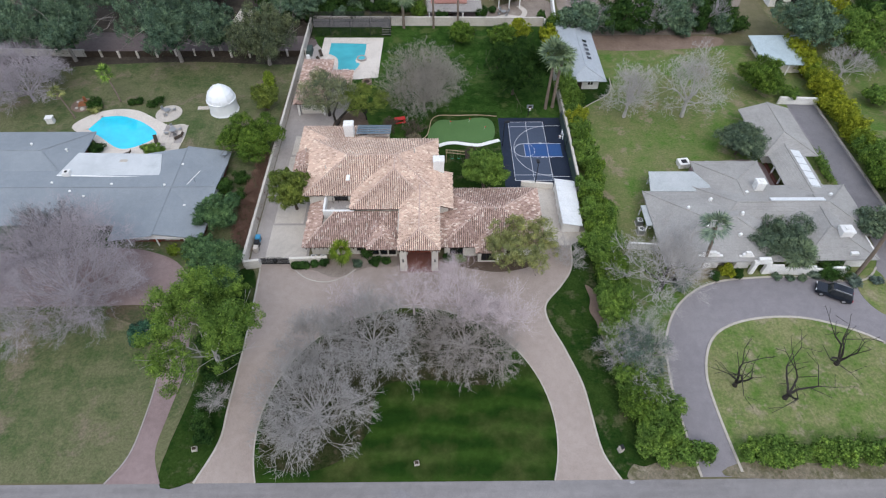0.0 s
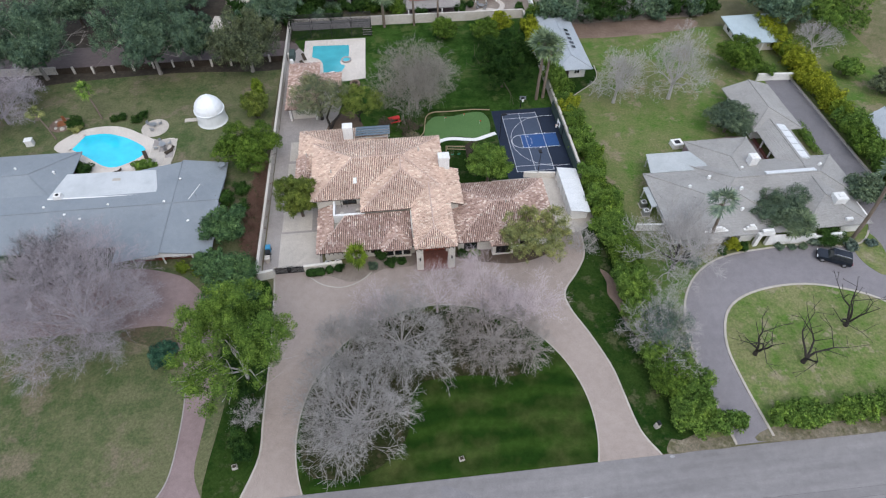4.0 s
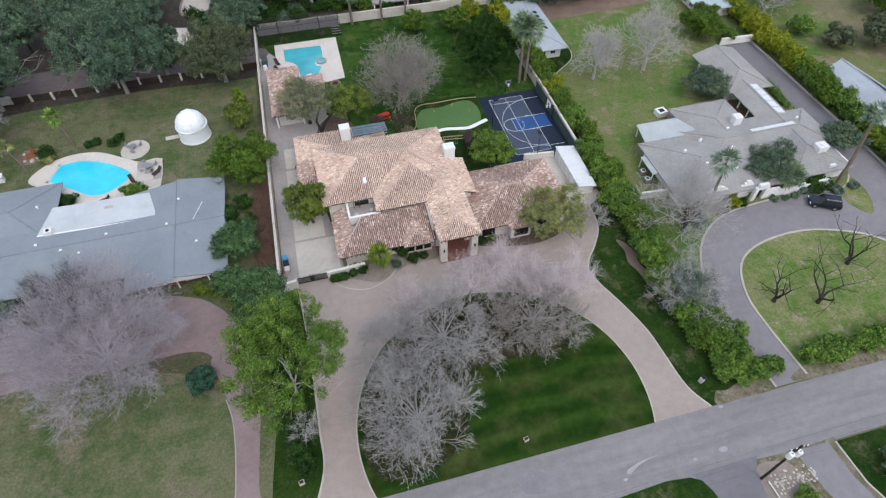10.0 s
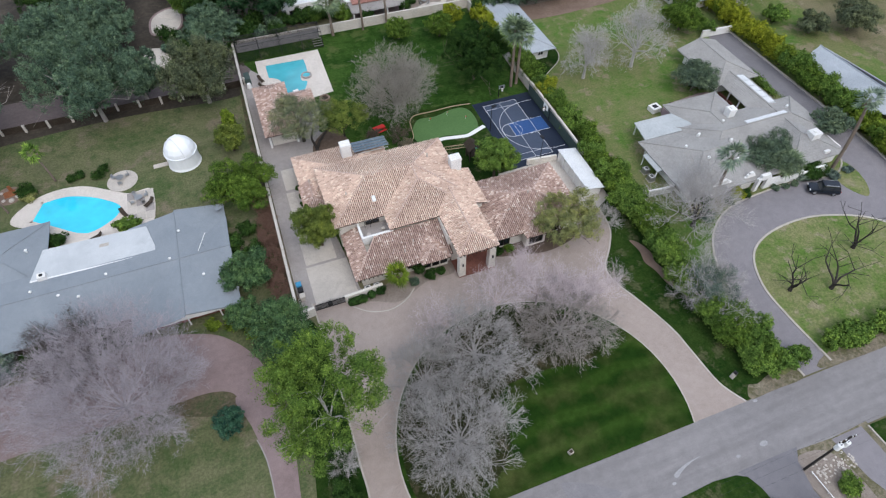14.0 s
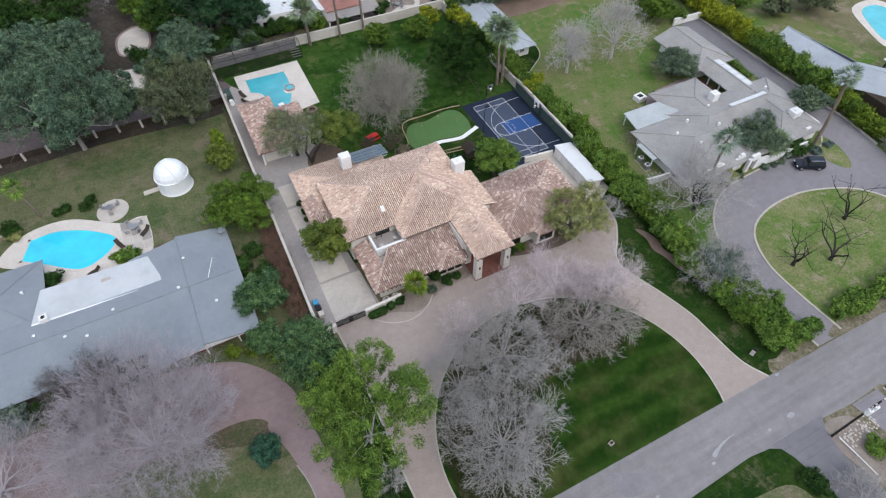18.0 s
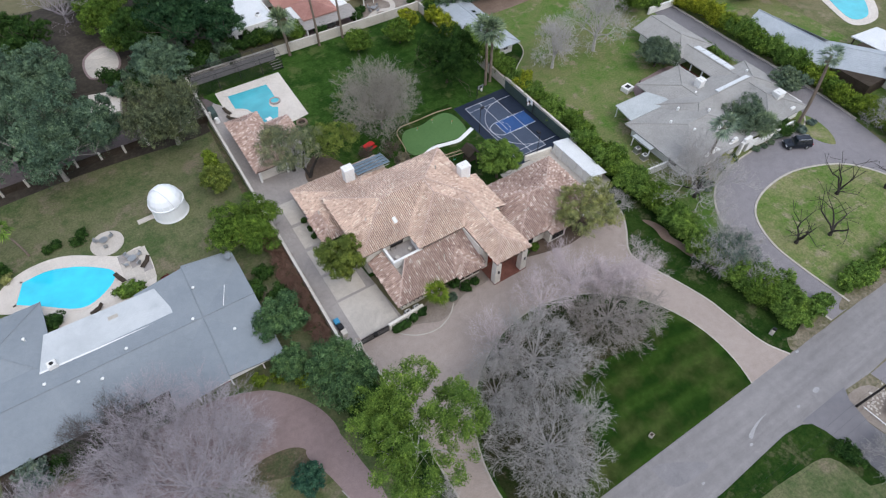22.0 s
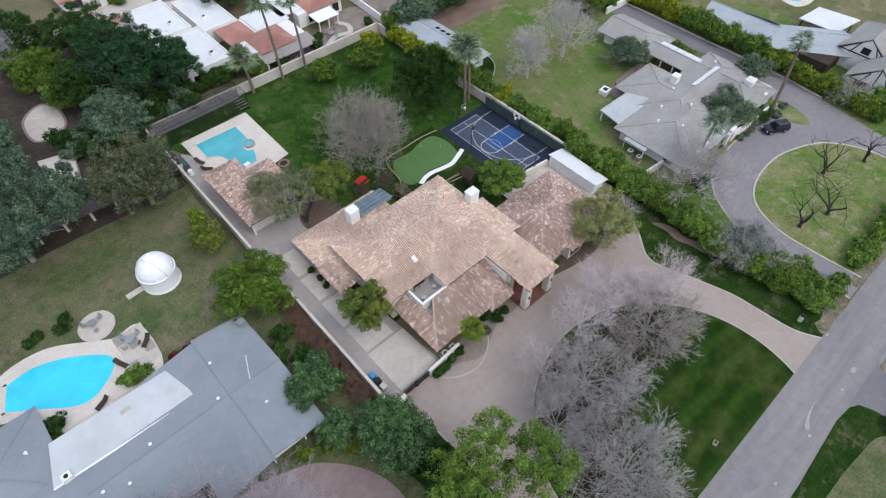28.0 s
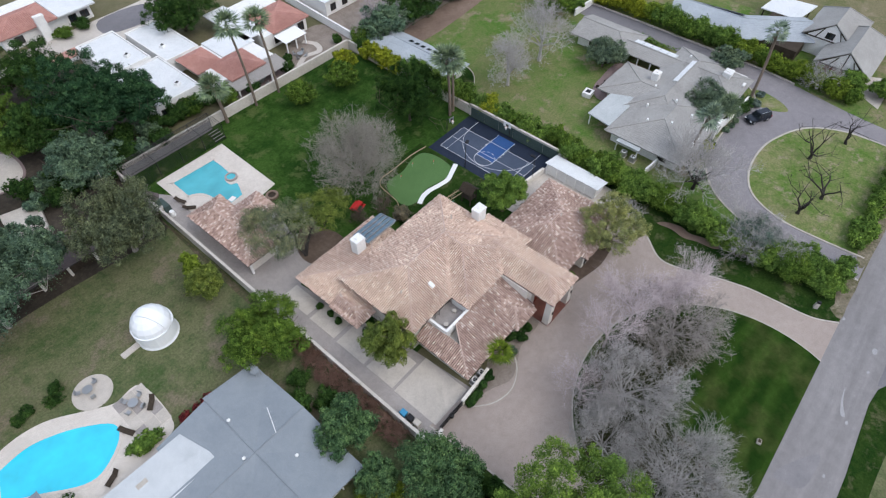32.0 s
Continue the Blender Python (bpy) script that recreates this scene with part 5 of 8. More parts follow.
# ---- observatory dome ----
DX, DY = -38.5, 87.1
dome = thing("observatory_dome", DX, DY, 0, "small white observatory with a slit dome on grass", "observatory")
part("base_ring", Geo().cyl(DX, DY, 0, 2.62, 0.3, 28, 2.5), M["dome_white"], dome)
part("drum", Geo().cyl(DX, DY, 0.3, 2.48, 2.1, 28, 2.42), M["dome_white"], dome)
shell = Geo()
NA, NE_ = 16, 5
DZ = 2.4
vs = [(DX + 2.5 * math.cos(math.pi / 2 * j / NE_) * math.cos(2 * math.pi * i / NA), DY + 2.5 * math.cos(math.pi / 2 * j / NE_) * math.sin(2 * math.pi * i / NA), DZ +  2.5 * math.sin(math.pi / 2 * j / NE_)) for j in range(NE_) for i in range(NA)] + [(DX, DY, DZ + 2.5)]
fs = [(j * NA + i, j * NA + (i + 1) % NA, (j + 1) * NA + (i + 1) % NA, (j + 1) * NA + i) for j in range(NE_ - 1) for i in range(NA)] + [((NE_ - 1) * NA + i, (NE_ - 1) * NA + (i + 1) % NA, NE_ * NA) for i in range(NA)]
dsh = part("dome", shell.add(vs, fs), M["dome_white"], dome)
part("rim_band", ribbon(ellipse(DX, DY, 2.52, 2.52, 32), 0.14, 2.32, 2.5, True), M["dome_white"], dome)
sh = Geo()
wv = []
aa = radians(-62)
for k in range(12):
    e = radians(4 + k * 9.5)
    for w in (-0.62, 0.62):
        r = 2.6
        px, pz = r * math.cos(e), r * math.sin(e)
        wv.append((DX + px * math.cos(aa) - w * math.sin(aa), DY + px * math.sin(aa) + w * math.cos(aa), DZ +  pz))
sh.add(wv, [(2 * k, 2 * k + 1, 2 * k + 3, 2 * k + 2) for k in range(11)])
n0 = len(sh.v)
for k in range(12):
    e = radians(4 + k * 9.5)
    for w in (-0.62, 0.62):
        px, pz = 2.45 * math.cos(e), 2.45 * math.sin(e)
        sh.v.append((DX + px * math.cos(aa) - w * math.sin(aa), DY + px * math.sin(aa) + w * math.cos(aa), DZ +  pz))
sh.f += [(2 * k, 2 * k + 2, n0 + 2 * k + 2, n0 + 2 * k) for k in range(11)] + [(2 * k + 3, 2 * k + 1, n0 + 2 * k + 1, n0 + 2 * k + 3) for k in range(11)]
part("shutter", sh, M["dome_white"], dsh)
part("ramp", Geo().box(DX - 3.6, DY + 0.4, 0.0, 2.6, 0.9, 0.14, 0.05), M["concrete"], dome)
part("door", Geo().box(DX - 2.5, DY + 0.3, 0.2, 0.08, 0.75, 1.3, 0.1), M["trim_white"], dome)

# ---- plants ----


def clumps_on(lobes, rs, per=12, frac=0.36, low=-0.35):
    """Break each lobe of a crown into small clumps sitting unevenly on its skin."""
    out = []
    for cx, cy, cz, rx, ry, rz in lobes:
        d = rs.normal(size=(per * 2, 3))
        d /= np.linalg.norm(d, axis=1)[:, None]
        d = d[d[:, 2] > low][:per]
        k = 0.62 + 0.42 * rs.rand(len(d))
        f = frac * (0.65 + 0.7 * rs.rand(len(d)))
        for (dx, dy, dz), kk, ff in zip(d, k, f):
            out.append((cx + dx * rx * kk, cy + dy * ry * kk, cz + dz * rz * kk, rx * ff, ry * ff, rz * ff))
    return out


def leaf_cloud(geo, lobes, count, size, rnd, droop=0.0, shell=0.45):
    """Scatter small folded leaf clumps over the lobes of a crown, denser near their skins."""
    rs = np.random.RandomState(rnd.randrange(1 << 30))
    L = np.array(lobes, float)
    share = L[:, 3] * L[:, 4]
    num = np.maximum(1, (count * share / share.sum()).astype(int))
    L = np.repeat(L, num, 0)
    n = len(L)
    d = rs.normal(size=(n, 3))
    d /= np.linalg.norm(d, axis=1)[:, None]
    r = (shell + (1 - shell) * rs.rand(n) ** 0.6) * (0.88 + 0.28 * rs.rand(n))
    p = L[:, :3] + d * L[:, 3:] * r[:, None]
    out = d + rs.normal(scale=0.5, size=(n, 3)) + np.array([0, 0, 0.35])
    out /= np.linalg.norm(out, axis=1)[:, None]
    u = np.cross(out, rs.normal(size=(n, 3)))
    u /= np.linalg.norm(u, axis=1)[:, None]
    w = np.cross(out, u) + np.array([0, 0, -droop])
    w /= np.linalg.norm(w, axis=1)[:, None]
    s = (size * (0.5 + 0.95 * rs.rand(n)))[:, None]
    q = np.stack([p - u * s * 0.5, p + u * s * 0.5 + out * s * 0.12, p + w * s], 1)
    q = q[p[:, 2] > 0.1]
    k = len(geo.v)
    geo.v += q.reshape(-1, 3).tolist()
    geo.f += [(i, i + 1, i + 2) for i in range(k, k + 3 * len(q), 3)]
    # leaves of a clump are shaded together: their normals follow the clump
    nm = (d * 0.9 + out * 0.45 + np.array([0, 0, 0.25]))[p[:, 2] > 0.1]
    nm /= np.linalg.norm(nm, axis=1)[:, None]
    geo.n += np.repeat(nm, 3, 0).tolist()


def branch(geo, p, d, length, r, level, rnd, spread, kids, tips, up=0.15, gnarl=0.18, least=0.012):
    """One limb of two bends, then its own limbs."""
    q = p
    steps = 2 if level > 1 else 1
    for k in range(steps):
        d = (d + Vector((rnd.gauss(0, gnarl), rnd.gauss(0, gnarl), rnd.gauss(0, gnarl) + up * 0.4))).normalized()
        e = q + d * length / steps
        r2 = max(least, r * (0.8 if k == 0 and steps == 2 else 0.62))
        a = d.cross(Vector((0.3, 0.2, 0.93))).normalized()
        b = d.cross(a)
        n = 5 if r > 0.08 else 3
        base = len(geo.v)
        for c, rr in ((q, r), (e, r2)):
            for i in range(n):
                t = 2 * math.pi * i / n
                geo.v.append(tuple(c + rr * (math.cos(t) * a + math.sin(t) * b)))
        geo.f += [(base + i, base + (i + 1) % n, base + n + (i + 1) % n, base + n + i) for i in range(n)]
        q, r = e, r2
        if level > 0 and k == 0 and steps == 2:
            side = (d + Vector((rnd.gauss(0, spread), rnd.gauss(0, spread), rnd.gauss(0, spread) + up))).normalized()
            branch(geo, q, side, length * 0.62, r * 0.6, level - 1, rnd, spread, kids, tips, up, gnarl, least)
    if level == 0:
        tips.append(q)
        return
    for _ in range(kids):
        nd_ = (d * 0.75 + Vector((rnd.gauss(0, spread), rnd.gauss(0, spread), rnd.gauss(0, spread) + up))).normalized()
        branch(geo, q, nd_, length * (0.62 + 0.2 * rnd.random()), r * 0.72, level - 1, rnd, spread, kids, tips, up, gnarl, least)


def limbs(h, r, seed, n=5, level=2, trunk=0.22, fork=0.3, spread=0.5, kids=2, up=0.15, flat=0.55, least=0.02):
    """Trunk and limbs reaching to the height h and radius r."""
    rnd = random.Random(seed)
    geo, tips = Geo(), []
    top = Vector((rnd.gauss(0, 0.12), rnd.gauss(0, 0.12), h * fork))
    geo.rod((0, 0, -0.15), top * 0.5, trunk * 1.35, trunk * 1.02, 8)
    geo.rod(top * 0.5, top, trunk * 1.02, trunk * 0.85, 8)
    total = 1 + sum(0.7 ** k for k in range(1, level + 1))
    reach = math.hypot(r, h * (1 - fork)) / total
    for i in range(n):
        a = 2 * math.pi * (i + rnd.random() * 0.6) / n
        d = Vector((math.cos(a) * r, math.sin(a) * r, h * (1 - fork) * flat * (0.6 + rnd.random()))).normalized()
        branch(geo, top, d, reach * (0.8 + 0.35 * rnd.random()), trunk * 0.6, level, rnd, spread, kids, tips, up, least=least)
    return geo, tips


def leafy(x, y, h, r, leaf, label, seed, count=5000, size=0.42, bark="bark", lobes=9, name="tree", low=0.22, group="", trunk=0.2, droop=0.0, squash=0.75, category="tree", clump=0.5, open_=0.0):
    """Tree with a crown of many separate lobes of small leaf clumps, with gaps between them."""
    rnd = random.Random(seed)
    r *= 1.08
    t = thing(name, x, y, 0, label, category, group)
    geo, tips = limbs(h * 0.78, r * (0.75 if open_ < 0.5 else 0.5), seed, 6, 2, trunk, 0.28, 0.4, 2)
    part("trunk", Geo().add([(vx + x, vy + y, vz) for vx, vy, vz in geo.v], geo.f), M[bark], t)
    z0, z1 = h * low, h
    zm, hz = (z0 + z1) / 2, (z1 - z0) / 2
    ls = [(0, 0, zm - hz * 0.15, r * 0.6, r * 0.6, hz * 0.62)] if open_ < 0.5 else []
    n = int(lobes * 2.2)
    for i in range(n):
        # lobes spread evenly over the upper skin of the crown
        f = (i + 0.5) / n
        el = math.asin(1 - 1.45 * f)
        a = i * 2.39996 + rnd.gauss(0, 0.35)
        k = rnd.uniform(0.58, 0.86) if rnd.random() < 0.85 else 0.4
        s = r * clump * rnd.uniform(0.45, 0.85) * 0.82
        s = min(s, hz * 0.7)
        ls.append((math.cos(a) * math.cos(el) * (r - s * 0.4) * k * 1.1, math.sin(a) * math.cos(el) * (r - s * 0.4) * k * 1.1, zm + math.sin(el) * hz * k * rnd.uniform(0.8, 1.1), s * rnd.uniform(0.85, 1.2), s * rnd.uniform(0.85, 1.2), s * squash))
    c = Geo()
    if open_ < 0.5:
        # dense heart of large leaves, added to block light inside the crown
        leaf_cloud(c, [(0, 0, zm - hz * 0.15, r * 0.5, r * 0.5, hz * 0.5)], int(200 + 14 * r * r), 0.75, rnd, 0.0, 0.4)
    rs = np.random.RandomState(seed + 7)
    fine = [l for l in clumps_on(ls, rs, max(8, int(260 / len(ls))), max(0.26, min(0.42, 0.62 / (r * clump * 0.53 + 0.2))))]
    leaf_cloud(c, fine, int(count * 3.3), size * 0.5, rnd, droop, 0.35)
    leaf_cloud(c, ls, int(count * 0.5), size * 0.5, rnd, droop, 0.5)
    c.v = [(vx + x, vy + y, vz) for vx, vy, vz in c.v]
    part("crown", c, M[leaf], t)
    return t


def bare(x, y, h, r, label, seed, bark="bark_grey", n=7, level=4, kids=3, trunk=0.24, name="bare_tree", fork=0.16, spread=0.42, up=0.16, group="", flat=0.6, least=0.017, spray=2, twig=0.8, wood="", gnarl=0.16):
    """Leafless tree: trunk, main limbs, and a crown of fine twigs."""
    rnd = random.Random(seed)
    t = thing(name, x, y, 0, label, "tree", group)
    top = Vector((x + rnd.gauss(0, 0.12), y + rnd.gauss(0, 0.12), h * fork))
    base = Vector((x, y, -0.15))
    part("trunk", Geo().rod(base, base.lerp(top, 0.5), trunk * 1.35, trunk * 1.05, 8).rod(base.lerp(top, 0.5), top, trunk * 1.05, trunk * 0.85, 8), M[wood or bark], t)
    total = 1 + sum(0.7 ** k for k in range(1, level + 1))
    reach = 0.88 * math.hypot(r, h * (1 - fork)) / total
    crown, tips = Geo(), []
    for i in range(n):
        a = 2 * math.pi * (i + rnd.random() * 0.6) / n
        lift = 0.75 + rnd.random() * (1.5 if i % 3 else 3.2)
        d = Vector((math.cos(a) * r, math.sin(a) * r, h * (1 - fork) * flat * lift)).normalized()
        way = Vector((math.cos(a), math.sin(a), 0.0))
        q, rr = top, trunk * 0.6
        limb = Geo()
        L = reach * (0.8 + 0.35 * rnd.random())
        for k in range(3):
            d = (d + way * 0.12 + Vector((rnd.gauss(0, gnarl), rnd.gauss(0, gnarl), rnd.gauss(0, gnarl)))).normalized()
            e = q + d * L / 3
            limb.rod(q, e, rr, rr * 0.82, 6)
            q, rr = e, rr * 0.82
            if k > 0:
                side = (d + Vector((rnd.gauss(0, spread), rnd.gauss(0, spread), rnd.gauss(0, spread) + up))).normalized()
                branch(crown, q, side, L * 0.62, rr * 0.55, max(0, level - 2), rnd, spread, kids, tips, up, gnarl + 0.04, least)
        part("limb", limb, M[wood or bark], t)
        for _ in range(kids):
            nd_ = (d * 0.75 + Vector((rnd.gauss(0, spread), rnd.gauss(0, spread), rnd.gauss(0, spread) + up))).normalized()
            branch(crown, q, nd_, L * (0.62 + 0.2 * rnd.random()), rr * 0.75, level - 1, rnd, spread, kids, tips, up, gnarl + 0.04, least)
    mid = Vector((x, y, h * 0.35))
    rs = np.random.RandomState(seed)
    if spray and tips:
        tp = np.repeat(np.array([tuple(p) for p in tips]), spray, 0)
        o = tp - np.array(tuple(mid))
        o /= np.linalg.norm(o, axis=1)[:, None] + 1e-6
        dd = o * 0.4 + rs.normal(scale=0.6, size=tp.shape)
        dd /= np.linalg.norm(dd, axis=1)[:, None]
        ee = tp + dd * (twig * (0.5 + rs.rand(len(tp))))[:, None]
        a1 = np.cross(dd, [0.3, 0.2, 0.93])
        a1 /= np.linalg.norm(a1, axis=1)[:, None]
        b1 = np.cross(dd, a1)
        k = len(crown.v)
        w = least * 0.7
        q = np.stack([tp + a1 * w, tp + (-0.5 * a1 + 0.87 * b1) * w, tp + (-0.5 * a1 - 0.87 * b1) * w, ee], 1)
        crown.v += q.reshape(-1, 3).tolist()
        crown.f += [f for i in range(k, k + 4 * len(q), 4) for f in ((i, i + 1, i + 3), (i + 1, i + 2, i + 3), (i + 2, i, i + 3))]
    part("crown", crown, M[bark], t, kind="stuff")
    return t


def bush(x, y, h, r, leaf, label, seed, count=900, size=0.3, name="bush", group="", category="bush", ry=None):
    rnd = random.Random(seed)
    t = thing(name, x, y, 0, label, category, group)
    ry = ry or r
    ls = [(0, 0, h * 0.42, r * 0.7, ry * 0.7, h * 0.42)]
    for i in range(9):
        a = i * 2.4 + rnd.random()
        k = rnd.uniform(0.3, 0.75)
        w = rnd.uniform(0.28, 0.46)
        ls.append((math.cos(a) * r * k, math.sin(a) * ry * k, h * (0.35 + 0.42 * rnd.random()), r * w, ry * w, h * 0.3))
    c = Geo()
    # a few big inner leaves, added to keep light out of the middle
    leaf_cloud(c, [(0, 0, h * 0.38, r * 0.5, ry * 0.5, h * 0.32)], 90, min(0.6, r * 0.3), rnd, shell=0.4)
    leaf_cloud(c, clumps_on(ls, np.random.RandomState(seed + 3), 11, 0.42), int(count * 2.5), size * 0.58, rnd, shell=0.35)
    leaf_cloud(c, ls, int(count * 0.5), size * 0.58, rnd, shell=0.5)
    c.v = [(vx + x, vy + y, vz) for vx, vy, vz in c.v]
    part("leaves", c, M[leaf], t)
    s = Geo()
    for i in range(4):
        a = i * 1.7 + rnd.random()
        s.rod((x + 0.1 * math.cos(a), y + 0.1 * math.sin(a), -0.05), (x + r * 0.45 * math.cos(a), y + ry * 0.45 * math.sin(a), h * 0.6), 0.05, 0.02, 5)
    part("stems", s, M["bark"], t)
    return t


def palm(x, y, h, label, seed, crown=2.0, lean=(0.0, 0.0), fronds=34, trunk=0.24, group="", leaf="leaf_palm"):
    """Fan palm: a ringed trunk and a head of drooping fronds."""
    rnd = random.Random(seed)
    t = thing("palm_tree", x, y, 0, label, "palm", group)
    g = Geo()
    steps = 9
    for i in range(steps):
        a, b = i / steps, (i + 1) / steps
        pa = (x + lean[0] * a * a, y + lean[1] * a * a, h * a - 0.1 * (i == 0))
        pb = (x + lean[0] * b * b, y + lean[1] * b * b, h * b)
        g.rod(pa, pb, trunk * (1.25 - 0.35 * a), trunk * (1.18 - 0.35 * b), 8)
    part("trunk", g, M["palm_bark"], t)
    top = Vector((x + lean[0], y + lean[1], h))
    c = Geo()
    for i in range(int(fronds * 1.25)):
        # a stalk, then a fan of slit fingers round its end, bent down at the tips
        a = i * 2.39996 + rnd.gauss(0, 0.2)
        el = rnd.uniform(-0.7, 1.5)
        d = Vector((math.cos(a) * math.cos(el), math.sin(a) * math.cos(el), math.sin(el)))
        L = crown * rnd.uniform(0.85, 1.15)
        side = d.cross(Vector((0, 0, 1)))
        side = side.normalized() if side.length > 0.05 else Vector((1, 0, 0))
        stalk = top + d * L * 0.42
        c.add([top - side * 0.04, top + side * 0.04, stalk], [(0, 1, 2)])
        for k in range(9):
            f = -1.25 + 2.5 * k / 8
            e = (d * math.cos(f) + side * math.sin(f)).normalized()
            tip = stalk + e * L * 0.62 * (0.75 + 0.25 * math.cos(f)) + Vector((0, 0, -0.2 * L * rnd.random()))
            w = e.cross(d.cross(side)).normalized() * L * 0.04
            mid = stalk.lerp(tip, 0.5)
            c.add([stalk, mid - w, tip, mid + w], [(0, 1, 2), (0, 2, 3)])
    part("fronds", c, M[leaf], t)
    dead = Geo()
    for i in range(12):
        a = i * 2.4
        p = top + Vector((0, 0, -0.2))
        e = p + Vector((math.cos(a) * 0.5, math.sin(a) * 0.5, -0.9 - 0.4 * rnd.random()))
        dead.add([p, p.lerp(e, 0.6) + Vector((-math.sin(a) * 0.2, math.cos(a) * 0.2, 0)), e, p.lerp(e, 0.6) + Vector((math.sin(a) * 0.2, -math.cos(a) * 0.2, 0))], [(0, 1, 2), (0, 2, 3)])
    part("dry_skirt", dead, M["palm_bark"], t)
    return t


def hedge_row(line, r, h, leaf, label, group, seed, step=None, count=700, size=0.3, name="hedge_bush", alt=None):
    rnd = random.Random(seed)
    acc, need = 0.0, 0.0
    step = step or r * 1.35
    i = 0
    for (xa, ya), (xb, yb) in zip(line, line[1:]):
        d = math.hypot(xb - xa, yb - ya)
        while need <= acc + d:
            s = (need - acc) / d
            k = 0.8 + 0.4 * rnd.random()
            lf = alt if alt and rnd.random() < 0.3 else leaf
            bush(xa + (xb - xa) * s + rnd.gauss(0, 0.25), ya + (yb - ya) * s + rnd.gauss(0, 0.25), h * (0.8 + 0.35 * rnd.random()), r * k, lf, label, seed * 97 + i, int(count * k * k), size, name, group)
            i += 1
            need += step
        acc += d



# ---- sport court ----
court = sheet("sport_court", [(10.8, 65.2), (21.7, 65.2), (21.7, 84.3), (10.8, 84.3)], -0.1, 0.06, M["court"], "navy sport court with white lines", "court")
field = part("inner_field", Geo().span(12.5, 68.1, 0.0, 18.6, 83.1, 0.066), M["court_grey"], court)
part("key", Geo().span(14.7, 73.8, 0.0, 20.9, 77.2, 0.072), M["court_key"], court)


def stripe(x0, y0, x1, y1, w=0.055):
    part("court_line", ribbon([(x0, y0), (x1, y1)], w, 0.05, 0.079), M["line"], court)


for a in ((12.5, 68.1, 18.6, 68.1), (12.5, 83.1, 18.6, 83.1), (12.5, 68.1, 12.5, 83.1), (18.6, 68.1, 18.6, 83.1), (15.55, 68.1, 15.55, 83.1), (12.5, 69.4, 18.6, 69.4), (12.5, 81.8, 18.6, 81.8), (14.7, 73.8, 21.0, 73.8), (14.7, 77.2, 21.0, 77.2), (14.7, 73.8, 14.7, 77.2), (19.4, 69.0, 21.4, 69.0), (19.4, 82.0, 21.4, 82.0)):
    stripe(*a)
part("court_line", ribbon(ellipse(19.4, 75.5, 6.5, 6.5, 40, 90, 270), 0.055, 0.05, 0.082), M["line"], court)
part("court_line", ribbon(ellipse(14.7, 75.5, 1.7, 1.7, 24, 90, 270), 0.07, 0.05, 0.082), M["line"], court)
for k in range(6):
    part("court_line", ribbon(ellipse(14.7, 75.5, 1.7, 1.7, 5, -85 + k * 30, -70 + k * 30), 0.07, 0.05, 0.082), M["line"], court)
for y in (73.8, 77.2):
    for x in (16.6, 17.4, 18.2, 19.0):
        part("hash_mark", Geo().box(x, y + (0.14 if y > 75 else -0.14), 0.06, 0.07, 0.25, 0.02), M["line"], court)
    part("block_mark", Geo().cyl(17.6, y + (0.1 if y > 75 else -0.1), 0.06, 0.16, 0.022, 10), M["line"], court)
screen = tagged(new("wind_screen"), "dark green wind screen panels on the court wall", "screen", kind="structure")
for k in range(6):
    part("panel", Geo().span(21.72, 66.0 + k * 3.0, 0.1, 21.78, 68.94 + k * 3.0, 2.05), M["green_panel"], screen)


def hoop(x, y, facing, label, tall=3.05, group="basketball hoops", wide=1.5, board="trim_white"):
    h = thing("basketball_hoop", x, y, 0, label, "basketball hoop", group)
    c, s = math.cos(facing), math.sin(facing)
    part("pole", Geo().rod((x, y, 0), (x, y, tall - 0.2), 0.08, 0.07, 8), M["dark_metal"], h)
    part("arm", Geo().rod((x, y, tall - 0.3), (x + c * 0.9, y + s * 0.9, tall + 0.2), 0.05, 0.05, 6), M["dark_metal"], h)
    part("backboard", Geo().box(x + c * 0.95, y + s * 0.95, tall - 0.15, 0.05, wide, wide * 0.66, facing), M[board], h)
    part("backboard_square", Geo().box(x + c * 0.99, y + s * 0.99, tall, 0.02, 0.55, 0.42, facing), M["glass_dark"], h)
    rx, ry = x + c * 1.25, y + s * 1.25
    part("rim", ribbon(ellipse(rx, ry, 0.23, 0.23, 14), 0.03, tall - 0.02, tall + 0.02, True), M["orange_rust"], h)
    part("net", Geo().cyl(rx, ry, tall - 0.42, 0.14, 0.4, 10, 0.22), M["trim_white"], h)


hoop(21.5, 75.5, math.pi, "wall-side basketball hoop with white backboard")
hoop(16.2, 84.8, -math.pi / 2, "portable basketball hoop behind the court", 2.6, wide=1.1, board="grey_metal")


def light_pole(x, y, h, label, facing):
    p = thing("court_light", x, y, 0, label, "lamp post", "court lights")
    part("pole", Geo().rod((x, y, 0), (x, y, h), 0.07, 0.05, 8), M["dark_metal"], p)
    hx, hy = x + 0.45 * math.cos(facing), y + 0.45 * math.sin(facing)
    part("arm", Geo().rod((x, y, h), (hx, hy, h + 0.05), 0.04, 0.04, 6), M["dark_metal"], p)
    hd = part("lamp_head", Geo().box(hx, hy, h, 0.75, 0.5, 0.16, facing, 0.03), M["dark_metal"], p)
    part("lens", Geo().box(hx, hy, h - 0.02, 0.6, 0.38, 0.03, facing), M["lamp_clear"], hd)


light_pole(11.0, 76.6, 5.0, "black floodlight post beside the court", 0.3)
light_pole(15.4, 66.6, 5.0, "black floodlight post beside the court", 1.6)

